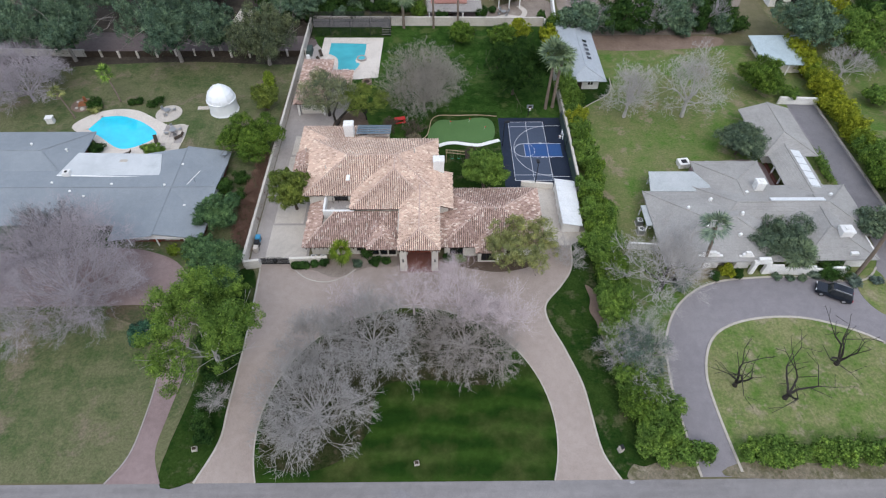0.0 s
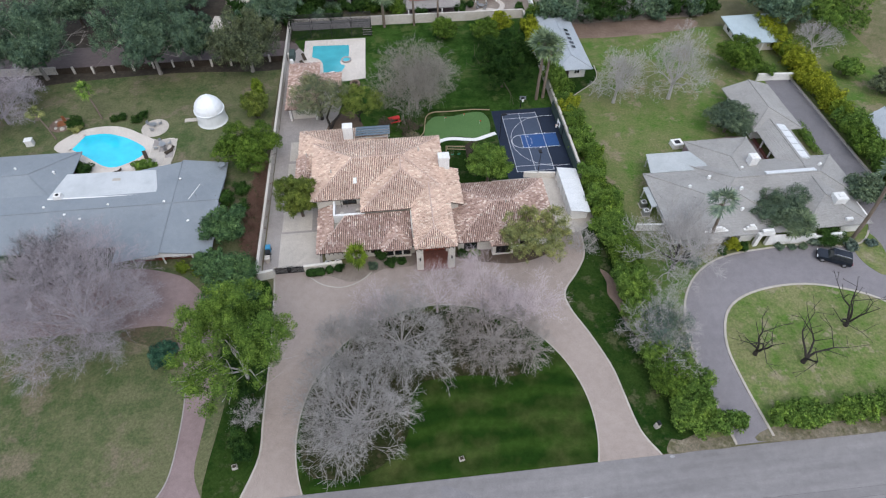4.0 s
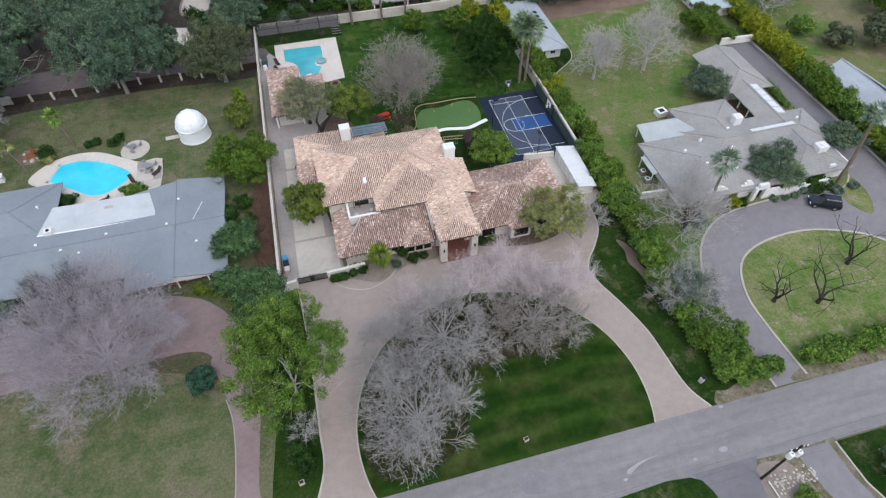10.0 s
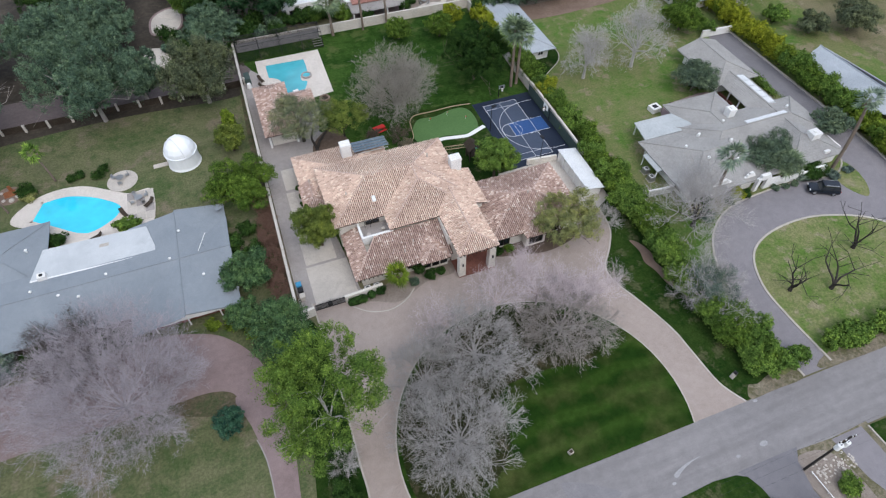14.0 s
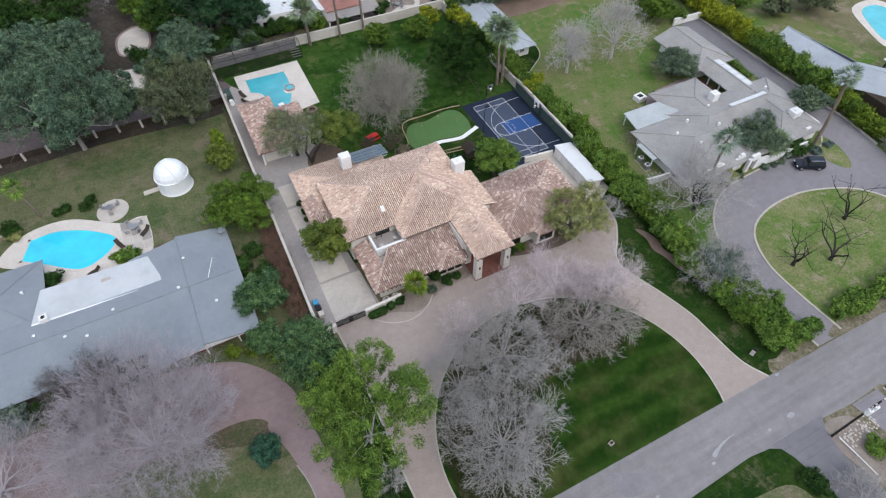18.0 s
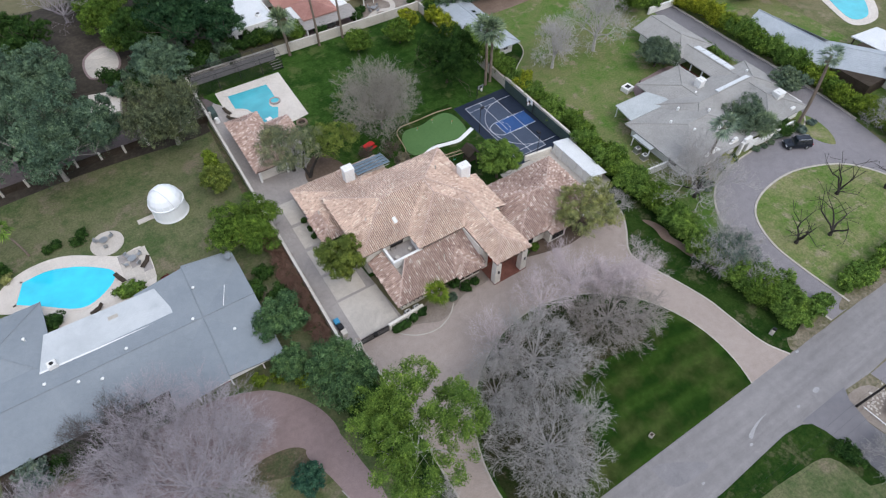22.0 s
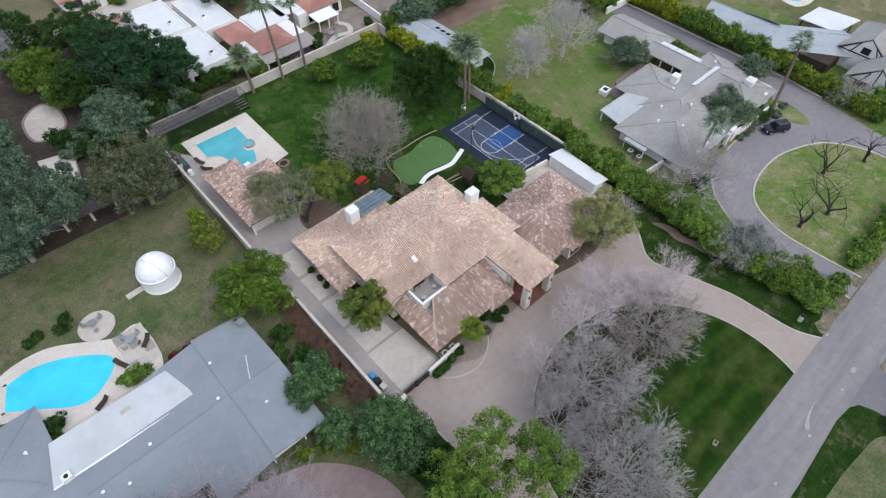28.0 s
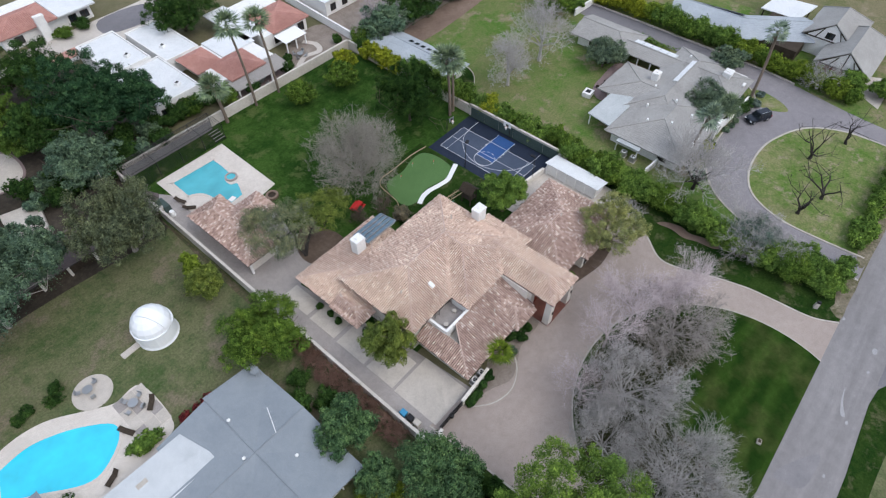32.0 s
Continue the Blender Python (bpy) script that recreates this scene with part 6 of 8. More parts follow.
# ---- putting green and play lawn ----
sheet("play_turf", [(-6.5, 73.4), (0.6, 73.2), (2.2, 66), (10.7, 65.6), (10.7, 86), (-1.6, 86), (-3.2, 79)], -0.1, 0.045, M["side_lawn"], "dark artificial turf of the play lawn", "lawn")
sheet("putting_green", curve([(0.6, 83.8), (3.6, 83.6), (6.4, 84.3), (8.7, 84.3), (9.8, 82.9), (10.0, 80.4), (9.4, 78.1), (8.0, 77.3), (6.0, 77.5), (3.0, 78.1), (0.6, 77.4), (-1.3, 77.9), (-1.7, 80.2), (-0.9, 82.3)], 6, True), -0.1, 0.07, M["putting"], "light green putting green", "lawn")
part("play_path", ribbon(curve([(0.2, 76.8), (1.7, 77.4), (3.2, 77.5), (5.2, 77.1), (7.0, 76.9), (8.8, 77.5), (10.6, 78.2)], 8), 0.75, 0, 0.085), M["trim_white"], None, "winding white path beside the putting green", "structure")
part("lawn_curb", ribbon(curve([(10.6, 84.7), (7.4, 85.1), (3.3, 85.0), (0.3, 85.0), (-1.0, 83.8), (-1.4, 81.6), (-1.8, 79.6), (-2.9, 78.1)], 8), 0.1, 0, 0.18), M["pale_wood"], None, "pale timber lawn edging", "structure")
for x, y in ((2.2, 82.6), (5.6, 83.2), (8.2, 81.0)):
    fl = thing("golf_flag", x, y, 0.07, "small putting green flag", "flag", "flags on the putting green")
    part("stick", Geo().rod((x, y, 0.07), (x, y, 0.8), 0.012, 0.012, 5), M["trim_white"], fl)
    part("cloth", Geo().box(x + 0.12, y, 0.62, 0.22, 0.015, 0.16), M["red_paint"], fl)

play = thing("climbing_frame", 5.4, 71.4, 0, "wooden climbing frame with brown roof and green slide", "playground")
for x, y in ((4.8, 70.6), (6.2, 70.6), (6.2, 72.2), (4.8, 72.2)):
    part("post", Geo().box(x, y, 0, 0.14, 0.14, 2.7), M["timber"], play)
part("platform", Geo().span(4.7, 70.5, 1.2, 6.3, 72.3, 1.32), M["timber"], play)
part("roof", Geo().slabface([(4.4, 70.2, 2.6), (4.4, 72.6, 2.6), (5.5, 72.6, 3.5), (5.5, 70.2, 3.5)], 0.08).slabface([(5.5, 70.2, 3.5), (5.5, 72.6, 3.5), (6.6, 72.6, 2.6), (6.6, 70.2, 2.6)], 0.08), M["timber"], play)
part("slide", Geo().slabface([(6.3, 72.0, 1.3), (6.3, 72.7, 1.3), (8.0, 73.9, 0.2), (8.3, 73.3, 0.2)], 0.07), M["green_paint"], play)
part("slide_tower", Geo().cyl(6.6, 72.9, 0.8, 0.35, 1.0, 10, 0.25), M["green_paint"], play)
for o in (0.0, 0.7):
    part("bar_rail", Geo().rod((1.4, 72.6 + o, 2.1), (4.8, 72.2 + o - 0.1, 2.1), 0.06, 0.06, 6), M["pale_wood"], play)
for k in range(8):
    x = 1.6 + k * 0.42
    part("rung", Geo().rod((x, 72.55, 2.12), (x, 73.25, 2.12), 0.03, 0.03, 5), M["pale_wood"], play)
for x, y in ((1.4, 72.6), (1.4, 73.3)):
    part("post", Geo().box(x, y, 0, 0.12, 0.12, 2.1), M["pale_wood"], play)
for k in range(2):
    part("swing_seat", Geo().box(2.4 + k * 1.1, 72.9, 0.55, 0.45, 0.18, 0.04), M["green_paint"], play)
    for o in (-0.2, 0.2):
        part("chain", Geo().rod((2.4 + k * 1.1 + o, 72.9, 0.57), (2.4 + k * 1.1 + o, 72.9, 2.08), 0.012, 0.012, 4), M["grey_metal"], play)
bench = thing("picnic_table", -6.6, 83.3, 0, "bright red picnic table under the bare tree", "table")
part("top", Geo().box(-6.6, 83.3, 0.7, 1.9, 0.8, 0.06, 0.25), M["red_paint"], bench)
for o in (-0.75, 0.75):
    part("bench_board", Geo().box(-6.6 - o * math.sin(0.25), 83.3 + o * math.cos(0.25), 0.42, 1.9, 0.28, 0.05, 0.25), M["red_paint"], bench)
for o in (-0.7, 0.7):
    part("leg", Geo().box(-6.6 + o * math.cos(0.25), 83.3 + o * math.sin(0.25), 0, 0.08, 1.3, 0.7, 0.25, 0.03), M["red_paint"], bench)

# ---- ball cage behind the pool ----
sheet("cage_floor", [(-26.3, 111.8), (-9.6, 111.8), (-9.6, 116.0), (-26.3, 116.2)], -0.1, 0.05, M["side_lawn"], "dark artificial turf in the ball cage", "lawn")
cage = thing("ball_cage", -18, 114, 0, "tall wire ball cage on thin dark posts", "cage")
xs = [-26.2, -22.0, -17.9, -13.8, -9.8]
for y in (111.9, 115.7):
    for x in xs:
        part("post", Geo().rod((x, y, 0), (x, y, 3.4), 0.05, 0.05, 6), M["dark_metal"], cage)
    part("rail", Geo().rod((xs[0], y, 3.4), (xs[-1], y, 3.4), 0.04, 0.04, 6), M["dark_metal"], cage)
for x in xs:
    part("cross_rail", Geo().rod((x, 111.9, 3.4), (x, 115.7, 3.4), 0.04, 0.04, 6), M["dark_metal"], cage)
wires = Geo()
for k in range(84):
    x = xs[0] + k * (xs[-1] - xs[0]) / 83
    for y in (111.9, 115.7):
        wires.rod((x, y, 0.1), (x, y, 3.4), 0.011, 0.011, 3)
    wires.rod((x, 111.9, 3.4), (x, 115.7, 3.4), 0.011, 0.011, 3)
for k in range(16):
    for y in (111.9, 115.7):
        wires.rod((xs[0], y, 0.2 + 0.2 * k), (xs[-1], y, 0.2 + 0.2 * k), 0.011, 0.011, 3)
    wires.rod((xs[0], 112.0 + 0.24 * k, 3.4), (xs[-1], 112.0 + 0.24 * k, 3.4), 0.011, 0.011, 3)
part("net", wires, M["black"], cage, kind="stuff")
for k in range(4):
    part("wind_screen", Geo().span(xs[k] + 0.06, 115.5, 0.1, xs[k + 1] - 0.06, 115.54, 1.95), M["asphalt_dark"], cage, "grey mesh wind screen")
stands = thing("bleachers", -10.6, 113.2, 0, "small dark bleachers with pale treads", "bleachers")
for k in range(4):
    part("tread", Geo().box(-10.6, 112.3 + k * 0.55, 0.25 + 0.2 * k, 1.9, 0.14, 0.05), M["concrete_dark"], stands)
for o in (-0.8, 0.8):
    part("side_rail", Geo().rod((-10.6 + o, 112.1, 0.02), (-10.6 + o, 114.1, 0.95), 0.04, 0.04, 5), M["dark_metal"], stands)
    part("leg", Geo().rod((-10.6 + o, 114.0, 0), (-10.6 + o, 114.0, 0.92), 0.04, 0.04, 5), M["dark_metal"], stands)
equip = thing("pool_pump", -25.6, 104.4, 0, "dark pool pump housing with a pale filter", "pump")
part("housing", Geo().box(-25.6, 105.6, 0, 1.1, 2.4, 1.2, 0, 0.05), M["green_panel"], equip)
part("filter", Geo().cyl(-25.6, 103.4, 0, 0.45, 0.9, 12, 0.35), M["trim_white"], equip)
part("pipe", Geo().rod((-25.6, 103.4, 0.3), (-25.6, 105.0, 0.3), 0.06, 0.06, 6), M["black"], equip)

# ---- front yard of the main house ----
sheet("planting_bed", curve([(-19.8, 51.0), (-17.0, 49.9), (-14.4, 48.8), (-12.0, 49.6), (-9.6, 50.6), (-5.6, 50.8), (-5.5, 53.0), (-12, 53.2), (-15.4, 52.0)], 6, True), -0.1, 0.075, M["gravel"], "tan gravel planting bed in front of the house", "planting bed")
sheet("planting_bed_east", curve([(0.6, 51.4), (4.6, 50.2), (9.0, 49.6), (13.6, 51.0), (14.2, 54.8), (9, 52.6), (1, 52.6)], 6, True), -0.1, 0.075, M["soil"], "dark planting bed under a mesquite", "planting bed")
part("bed_edging", ribbon(curve([(-20.2, 50.2), (-18.2, 48.6), (-15.6, 48.0), (-13.2, 48.8), (-11.6, 50.2)], 8), 0.16, 0.0, 0.11), M["kerb"], None, "curved pale edging on the drive", "structure")
gate = thing("driveway_gate", -22.9, 51.2, 0, "dark steel driveway gate with arched top", "gate")
for k in range(27):
    x = -24.85 + k * 0.15
    h = 1.25 + 0.3 * math.sin(math.pi * (x + 24.9) / 4.0)
    part("bar", Geo().box(x, 51.2, 0.12, 0.05, 0.04, h), M["dark_metal"], gate)
part("top_rail", ribbon([(-24.9 + k * 0.2, 51.2) for k in range(21)], 0.08, 1.2, 1.28), M["dark_metal"], gate)
part("bottom_rail", Geo().span(-24.9, 51.17, 0.14, -20.95, 51.23, 0.24), M["dark_metal"], gate)
part("sheeting", Geo().span(-24.88, 51.24, 0.15, -20.95, 51.26, 1.2), M["grey_metal"], gate)
part("emblem", Geo().cyl(-22.9, 51.12, 0.7, 0.28, 0.5, 10), M["black"], gate)
for k, (x, y, m, lab) in enumerate(((-26.2, 55.6, "blue_bin", "blue wheeled rubbish bin"), (-26.15, 54.6, "dark_metal", "dark wheeled rubbish bin"), (-26.1, 53.6, "concrete", "pale wheeled rubbish bin"))):
    b = thing("wheelie_bin", x, y, 0.045, lab, "bin", "rubbish bins by the wall")
    part("body", Geo().add([(x - 0.25, y - 0.28, 0.06), (x + 0.25, y - 0.28, 0.06), (x + 0.25, y + 0.28, 0.06), (x - 0.25, y + 0.28, 0.06), (x - 0.33, y - 0.38, 1.0), (x + 0.33, y - 0.38, 1.0), (x + 0.33, y + 0.38, 1.0), (x - 0.33, y + 0.38, 1.0)], [(3, 2, 1, 0), (4, 5, 6, 7), (0, 1, 5, 4), (1, 2, 6, 5), (2, 3, 7, 6), (3, 0, 4, 7)]), M[m], b)
    part("lid", Geo().box(x, y, 1.0, 0.74, 0.84, 0.08, 0, 0.06), M[m], b)
    for o in (-0.28, 0.28):
        part("wheel", Geo().rod((x + o, y + 0.3, 0.13), (x + o * 1.2, y + 0.3, 0.13), 0.12, 0.12, 10), M["black"], b)

# clipped hedges and shrubs at the front
for x, y, sx in ((-19.2, 50.6, 2.6), (-17.3, 50.9, 1.0)):
    hb = thing("box_hedge", x, y, 0, "clipped dark green box hedge against the low wall", "hedge", "clipped box hedges")
    c = Geo()
    leaf_cloud(c, [(x + dx, y, 0.55, 0.55, 0.5, 0.6) for dx in np.arange(-sx / 2 + 0.4, sx / 2 - 0.2, 0.5)], int(900 * sx), 0.16, random.Random(int(sx * 10)), shell=0.75)
    part("leaves", c, M["leaf_dark"], hb)
    part("twig_core", Geo().box(x, y, -0.02, sx - 0.5, 0.55, 0.8, 0, 0.08), M["bark_black"], hb)
for k, (x, y, h, r, lf, lab) in enumerate(((-16.1, 51.0, 1.3, 0.75, "leaf_dark", "clipped round dark green shrub"), (-10.2, 52.4, 1.9, 0.95, "leaf_dark", "tall dark green shrub by the arched door"), (-11.4, 50.9, 1.0, 0.8, "leaf_olive", "low grey-green desert shrub"), (-9.0, 51.3, 1.0, 0.9, "leaf_dark", "low dark green shrub in gravel"), (-7.4, 51.4, 0.9, 0.7, "leaf_dark", "low dark green shrub in gravel"), (1.4, 51.8, 1.1, 0.8, "leaf_dark", "low dark green shrub by the porch"), (3.2, 51.6, 1.2, 0.8, "leaf_citrus", "green shrub under the east window"), (-21.3, 66.2, 1.5, 0.8, "leaf_dark", "dark green shrub beside the side yard"), (-22.3, 72.2, 0.9, 0.5, "leaf_dark", "small dark shrub along the west wall"), (-22.4, 74.2, 0.9, 0.5, "leaf_dark", "small dark shrub along the west wall"), (-22.4, 70.6, 0.9, 0.5, "leaf_dark", "small dark shrub along the west wall"))):
    bush(x, y, h, r, lf, lab, 300 + k, int(900 * r + 300), 0.2, "shrub", "", "shrub")
palm(-13.6, 51.5, 2.5, "short yellow-green palm before the house", 320, 1.9, (0.1, -0.1), 28, 0.16, leaf="leaf_lime")
leafy(-3.9, 76.6, 2.6, 1.3, "leaf_tan", "small rust-brown leafless shrub behind the house", 321, 900, 0.22, low=0.1)

# ---- street furniture ----
pole = thing("utility_pole", 20.6, 12.3, 0, "tall dark wooden utility pole with white transformers", "utility pole")
tip = Vector((19.9, 12.25, 10.4))
part("pole", Geo().rod((20.6, 12.3, -0.2), tip, 0.15, 0.1, 10), M["bark_black"], pole)
part("crossarm", Geo().rod((18.9, 12.25, 9.7), (20.9, 12.25, 9.75), 0.07, 0.07, 6), M["timber"], pole)
for o in (-0.9, -0.3, 0.5, 0.9):
    part("insulator", Geo().cyl(19.93 + o, 12.25, 9.78, 0.06, 0.22, 8, 0.04), M["trim_white"], pole)
for o in (-0.45, 0.45):
    tr = part("transformer", Geo().cyl(20.05 + o, 12.1, 7.9, 0.28, 0.9, 14), M["trim_white"], pole, "white transformer can")
    part("bushing", Geo().cyl(20.05 + o, 12.1, 8.8, 0.06, 0.25, 8), M["grey_metal"], tr)
for k, o in enumerate((-0.9, 0.0, 0.9)):
    for end in (-70.0, 110.0):
        w = Geo()
        prev = None
        for i in range(15):
            s = i / 14
            px = 19.93 + (end - 19.93) * s
            pz = 9.95 - 3.2 * s * (1 - s)
            cur = (px, 12.25 + o * 0.9, pz)
            if prev:
                w.rod(prev, cur, 0.007, 0.007, 3)
            prev = cur
        part("cable", w, M["black"], pole)
rocks = thing("rock_pile", 24.2, 11.4, 0, "bed of loose pale stones beside the pole", "rocks")
rr = random.Random(5)
for k in range(110):
    s = rr.uniform(0.07, 0.2)
    x, y = 24.2 + rr.uniform(-2.6, 2.4), 11.4 + rr.gauss(0, 0.45) + 0.12 * rr.uniform(-1, 1)
    part("stone", Geo().cyl(x, y, 0.0, s, s * 0.5, 6, s * 0.55), M["concrete"], rocks)
rail = thing("white_pipe_rail", 21.1, 10.8, 0, "low white pipe rail along a drive", "rail")
part("pipe", Geo().rod((21.0, 11.8, 0.35), (21.3, 7.0, 0.35), 0.06, 0.06, 6), M["trim_white"], rail)
for y in (11.6, 9.4, 7.2):
    part("post", Geo().rod((21.05 + (11.8 - y) * 0.06, y, 0), (21.05 + (11.8 - y) * 0.06, y, 0.35), 0.05, 0.05, 6), M["trim_white"], rail)
part("verge_kerb", ribbon([(31.0, 13.7), (31.3, 9.0), (33, 4)], 0.2, 0, 0.14), M["kerb"], None, "pale drive edging across the street", "structure")
mb = thing("stone_mailbox", 20.3, 24.2, 0, "small stone mailbox pillar beside the drive", "mailbox")
part("pillar", Geo().box(20.3, 24.2, 0, 0.55, 0.5, 1.0, 0.3, 0.03), M["concrete"], mb)
part("box", Geo().box(20.3, 24.2, 1.0, 0.35, 0.5, 0.3, 0.3, 0.03), M["dark_metal"], mb)
for x, y, lab in ((-2.5, 22.9, "small pale utility box on the lawn"), (-27.4, 24.7, "pale square utility box in the verge")):
    ub = thing("utility_box", x, y, 0, lab, "utility box", "utility boxes")
    part("case", Geo().box(x, y, 0, 0.6, 0.5, 0.45, 0.2, 0.03), M["kerb"], ub)
    part("lid", Geo().box(x, y, 0.45, 0.42, 0.32, 0.03, 0.2), M["timber"], ub)
part("road_patch", Geo().prism(curve([(-4.9, 20.3), (-2.6, 19.4), (0.6, 17.2), (-1.8, 16.9), (-4.4, 17.4), (-5.1, 19.2)], 4, True), 0.0, 0.034), M["asphalt_dark"], None, "darker asphalt patch on the street", "structure")
scuff = [(11.0, 17.5), (9.6, 17.3), (8.2, 16.9), (7.1, 16.4), (6.9, 16.8), (8.1, 17.2), (9.5, 17.45)]
part("road_scuff", Geo().prism(curve(scuff, 4, True), 0.0, 0.034), M["asphalt_pale"], None, "long pale scuff on worn asphalt", "structure")
for x, y, w in ((6.4, 16.0, 0.28), (14.8, 16.0, 0.3), (18.4, 16.2, 0.55), (20.9, 20.7, 0.3), (-1.5, 16.0, 0.25)):
    part("road_scuff", Geo().prism(ellipse(x, y, w, w * 0.55, 9), 0.0, 0.034), M["asphalt_pale"], None, "pale spot on worn asphalt", "structure")


# ---- cars ----
def car(name, x, y, a, L, W, H, paint, label, suv=False):
    """Car body lofted from cross-sections along its length, with glass, wheels, lamps and mirrors."""
    t = thing(name, 0, 0, 0, label, "car")
    hood, roof0, roof1, tail = (0.30, 0.40, 0.90, 0.97) if suv else (0.30, 0.44, 0.72, 0.87)
    zb, zs = (0.32, 0.98) if suv else (0.24, 0.82)
    secs = [(0.0, zb + 0.12, zs * 0.72, 0.80), (0.03, zb, zs * 0.86, 0.93), (0.12, zb, zs * 0.94, 1.0), (hood, zb, zs, 1.0), (0.5, zb, zs + 0.02, 1.0), (0.8, zb, zs + 0.02, 1.0), (0.93, zb, zs, 0.98), (0.985, zb, zs * 0.96, 0.93), (1.0, zb + 0.1, zs * 0.85, 0.84)]
    g = Geo()
    for s, z0, z1, k in secs:
        px, hw = L * (0.5 - s), W / 2 * k
        g.v += [(px, -hw * 0.92, z0), (px, -hw, (z0 + z1) / 2), (px, -hw * 0.9, z1), (px, hw * 0.9, z1), (px, hw, (z0 + z1) / 2), (px, hw * 0.92, z0)]
    for i in range(len(secs) - 1):
        for j in range(6):
            p, q = 6 * i + j, 6 * i + (j + 1) % 6
            g.f.append((p, q, q + 6, p + 6))
    g.f += [tuple(range(6)), tuple(reversed(range(6 * len(secs) - 6, 6 * len(secs))))]
    body = part("body", g, M[paint], t, smooth=False)
    r = Geo()
    xs_ = [L * (0.5 - s) for s in (hood, roof0, roof1, tail)]
    zt = [zs, H, H - 0.02, zs + (0.02 if not suv else 0.1)]
    hw = [W / 2 * 0.88, W / 2 * 0.72, W / 2 * 0.72, W / 2 * 0.84]
    for px, z, w in zip(xs_, zt, hw):
        r.v += [(px, -w, z), (px, w, z)]
    r.f += [(2, 3, 5, 4)]
    r.v += [(xs_[1], -hw[1], H - 0.05), (xs_[1], hw[1], H - 0.05), (xs_[2], -hw[2], H - 0.07), (xs_[2], hw[2], H - 0.07)]
    part("roof_panel", Geo().add([(xs_[1] + 0.05, -hw[1], H - 0.03), (xs_[1] + 0.05, hw[1], H - 0.03), (xs_[2] - 0.05, hw[2], H - 0.04), (xs_[2] - 0.05, -hw[2], H - 0.04), (xs_[1] - 0.1, -hw[1] * 0.9, H + 0.02), (xs_[1] - 0.1, hw[1] * 0.9, H + 0.02), (xs_[2] + 0.1, hw[2] * 0.9, H + 0.02), (xs_[2] + 0.1, -hw[2] * 0.9, H + 0.02)], [(4, 7, 6, 5), (0, 4, 5, 1), (1, 5, 6, 2), (2, 6, 7, 3), (3, 7, 4, 0)]), M[paint], t)
    part("windscreen", Geo().add([(xs_[0], -hw[0], zt[0]), (xs_[0], hw[0], zt[0]), (xs_[1], hw[1], H - 0.02), (xs_[1], -hw[1], H - 0.02)], [(0, 1, 2, 3)]), M["glass_dark"], t)
    part("rear_window", Geo().add([(xs_[3], -hw[3], zt[3]), (xs_[3], hw[3], zt[3]), (xs_[2], hw[2], H - 0.03), (xs_[2], -hw[2], H - 0.03)], [(0, 3, 2, 1)]), M["glass_dark"], t)
    for sg in (-1, 1):
        part("side_window", Geo().add([(xs_[0] - 0.05, sg * hw[0], zs), (xs_[3] + 0.05, sg * hw[3], zs), (xs_[2], sg * hw[2], H - 0.04), (xs_[1], sg * hw[1], H - 0.04)], [(0, 1, 2, 3)]), M["glass_dark"], t)
        for s in (0.44, 0.58, 0.72):
            px = L * (0.5 - s)
            if roof0 - 0.02 < s < roof1 + 0.02:
                part("pillar", Geo().rod((px, sg * W / 2 * 0.88, zs), (px, sg * W / 2 * 0.725, H - 0.03), 0.045, 0.04, 5), M[paint], t)
        part("mirror", Geo().box(L * (0.5 - hood) - 0.35, sg * (W / 2 + 0.06), zs, 0.16, 0.2, 0.14, 0, 0.02), M[paint], t)
        part("headlight", Geo().box(L / 2 - 0.14, sg * W * 0.33, zs * 0.68, 0.22, 0.36, 0.15), M["lamp_clear"], t)
        part("tail_light", Geo().box(-L / 2 + 0.06, sg * W * 0.36, zs * 0.78, 0.12, 0.3, 0.16), M["lamp_red"], t)
        for s in (0.19, 0.8):
            wr = 0.38 if suv else 0.32
            wy = sg * (W / 2 - 0.13)
            wh = part("wheel", Geo().rod((L * (0.5 - s), wy - 0.11, wr), (L * (0.5 - s), wy + 0.11, wr), wr, wr, 18), M["black"], t)
            part("rim", Geo().rod((L * (0.5 - s), wy + sg * 0.09, wr), (L * (0.5 - s), wy + sg * 0.125, wr), wr * 0.62, wr * 0.55, 12), M["grey_metal"], wh)
    if suv:
        for sg in (-1, 1):
            part("roof_rail", Geo().rod((xs_[1] - 0.2, sg * W * 0.32, H + 0.07), (xs_[2] + 0.2, sg * W * 0.32, H + 0.07), 0.025, 0.025, 5), M["grey_metal"], t)
    part("grille", Geo().box(L / 2 - 0.03, 0, zb + 0.15, 0.08, W * 0.5, 0.2), M["black"], t)
    part("number_plate", Geo().box(-L / 2 - 0.01, 0, 0.62, 0.03, 0.5, 0.12), M["trim_white"], t)
    t.matrix_basis = pose(x, y, 0.055, 0, 0, a)
    return t


car("suv", 53.5, 45.3, 152, 4.6, 1.9, 1.78, "car_navy", "dark navy sport utility vehicle on the drive", True)

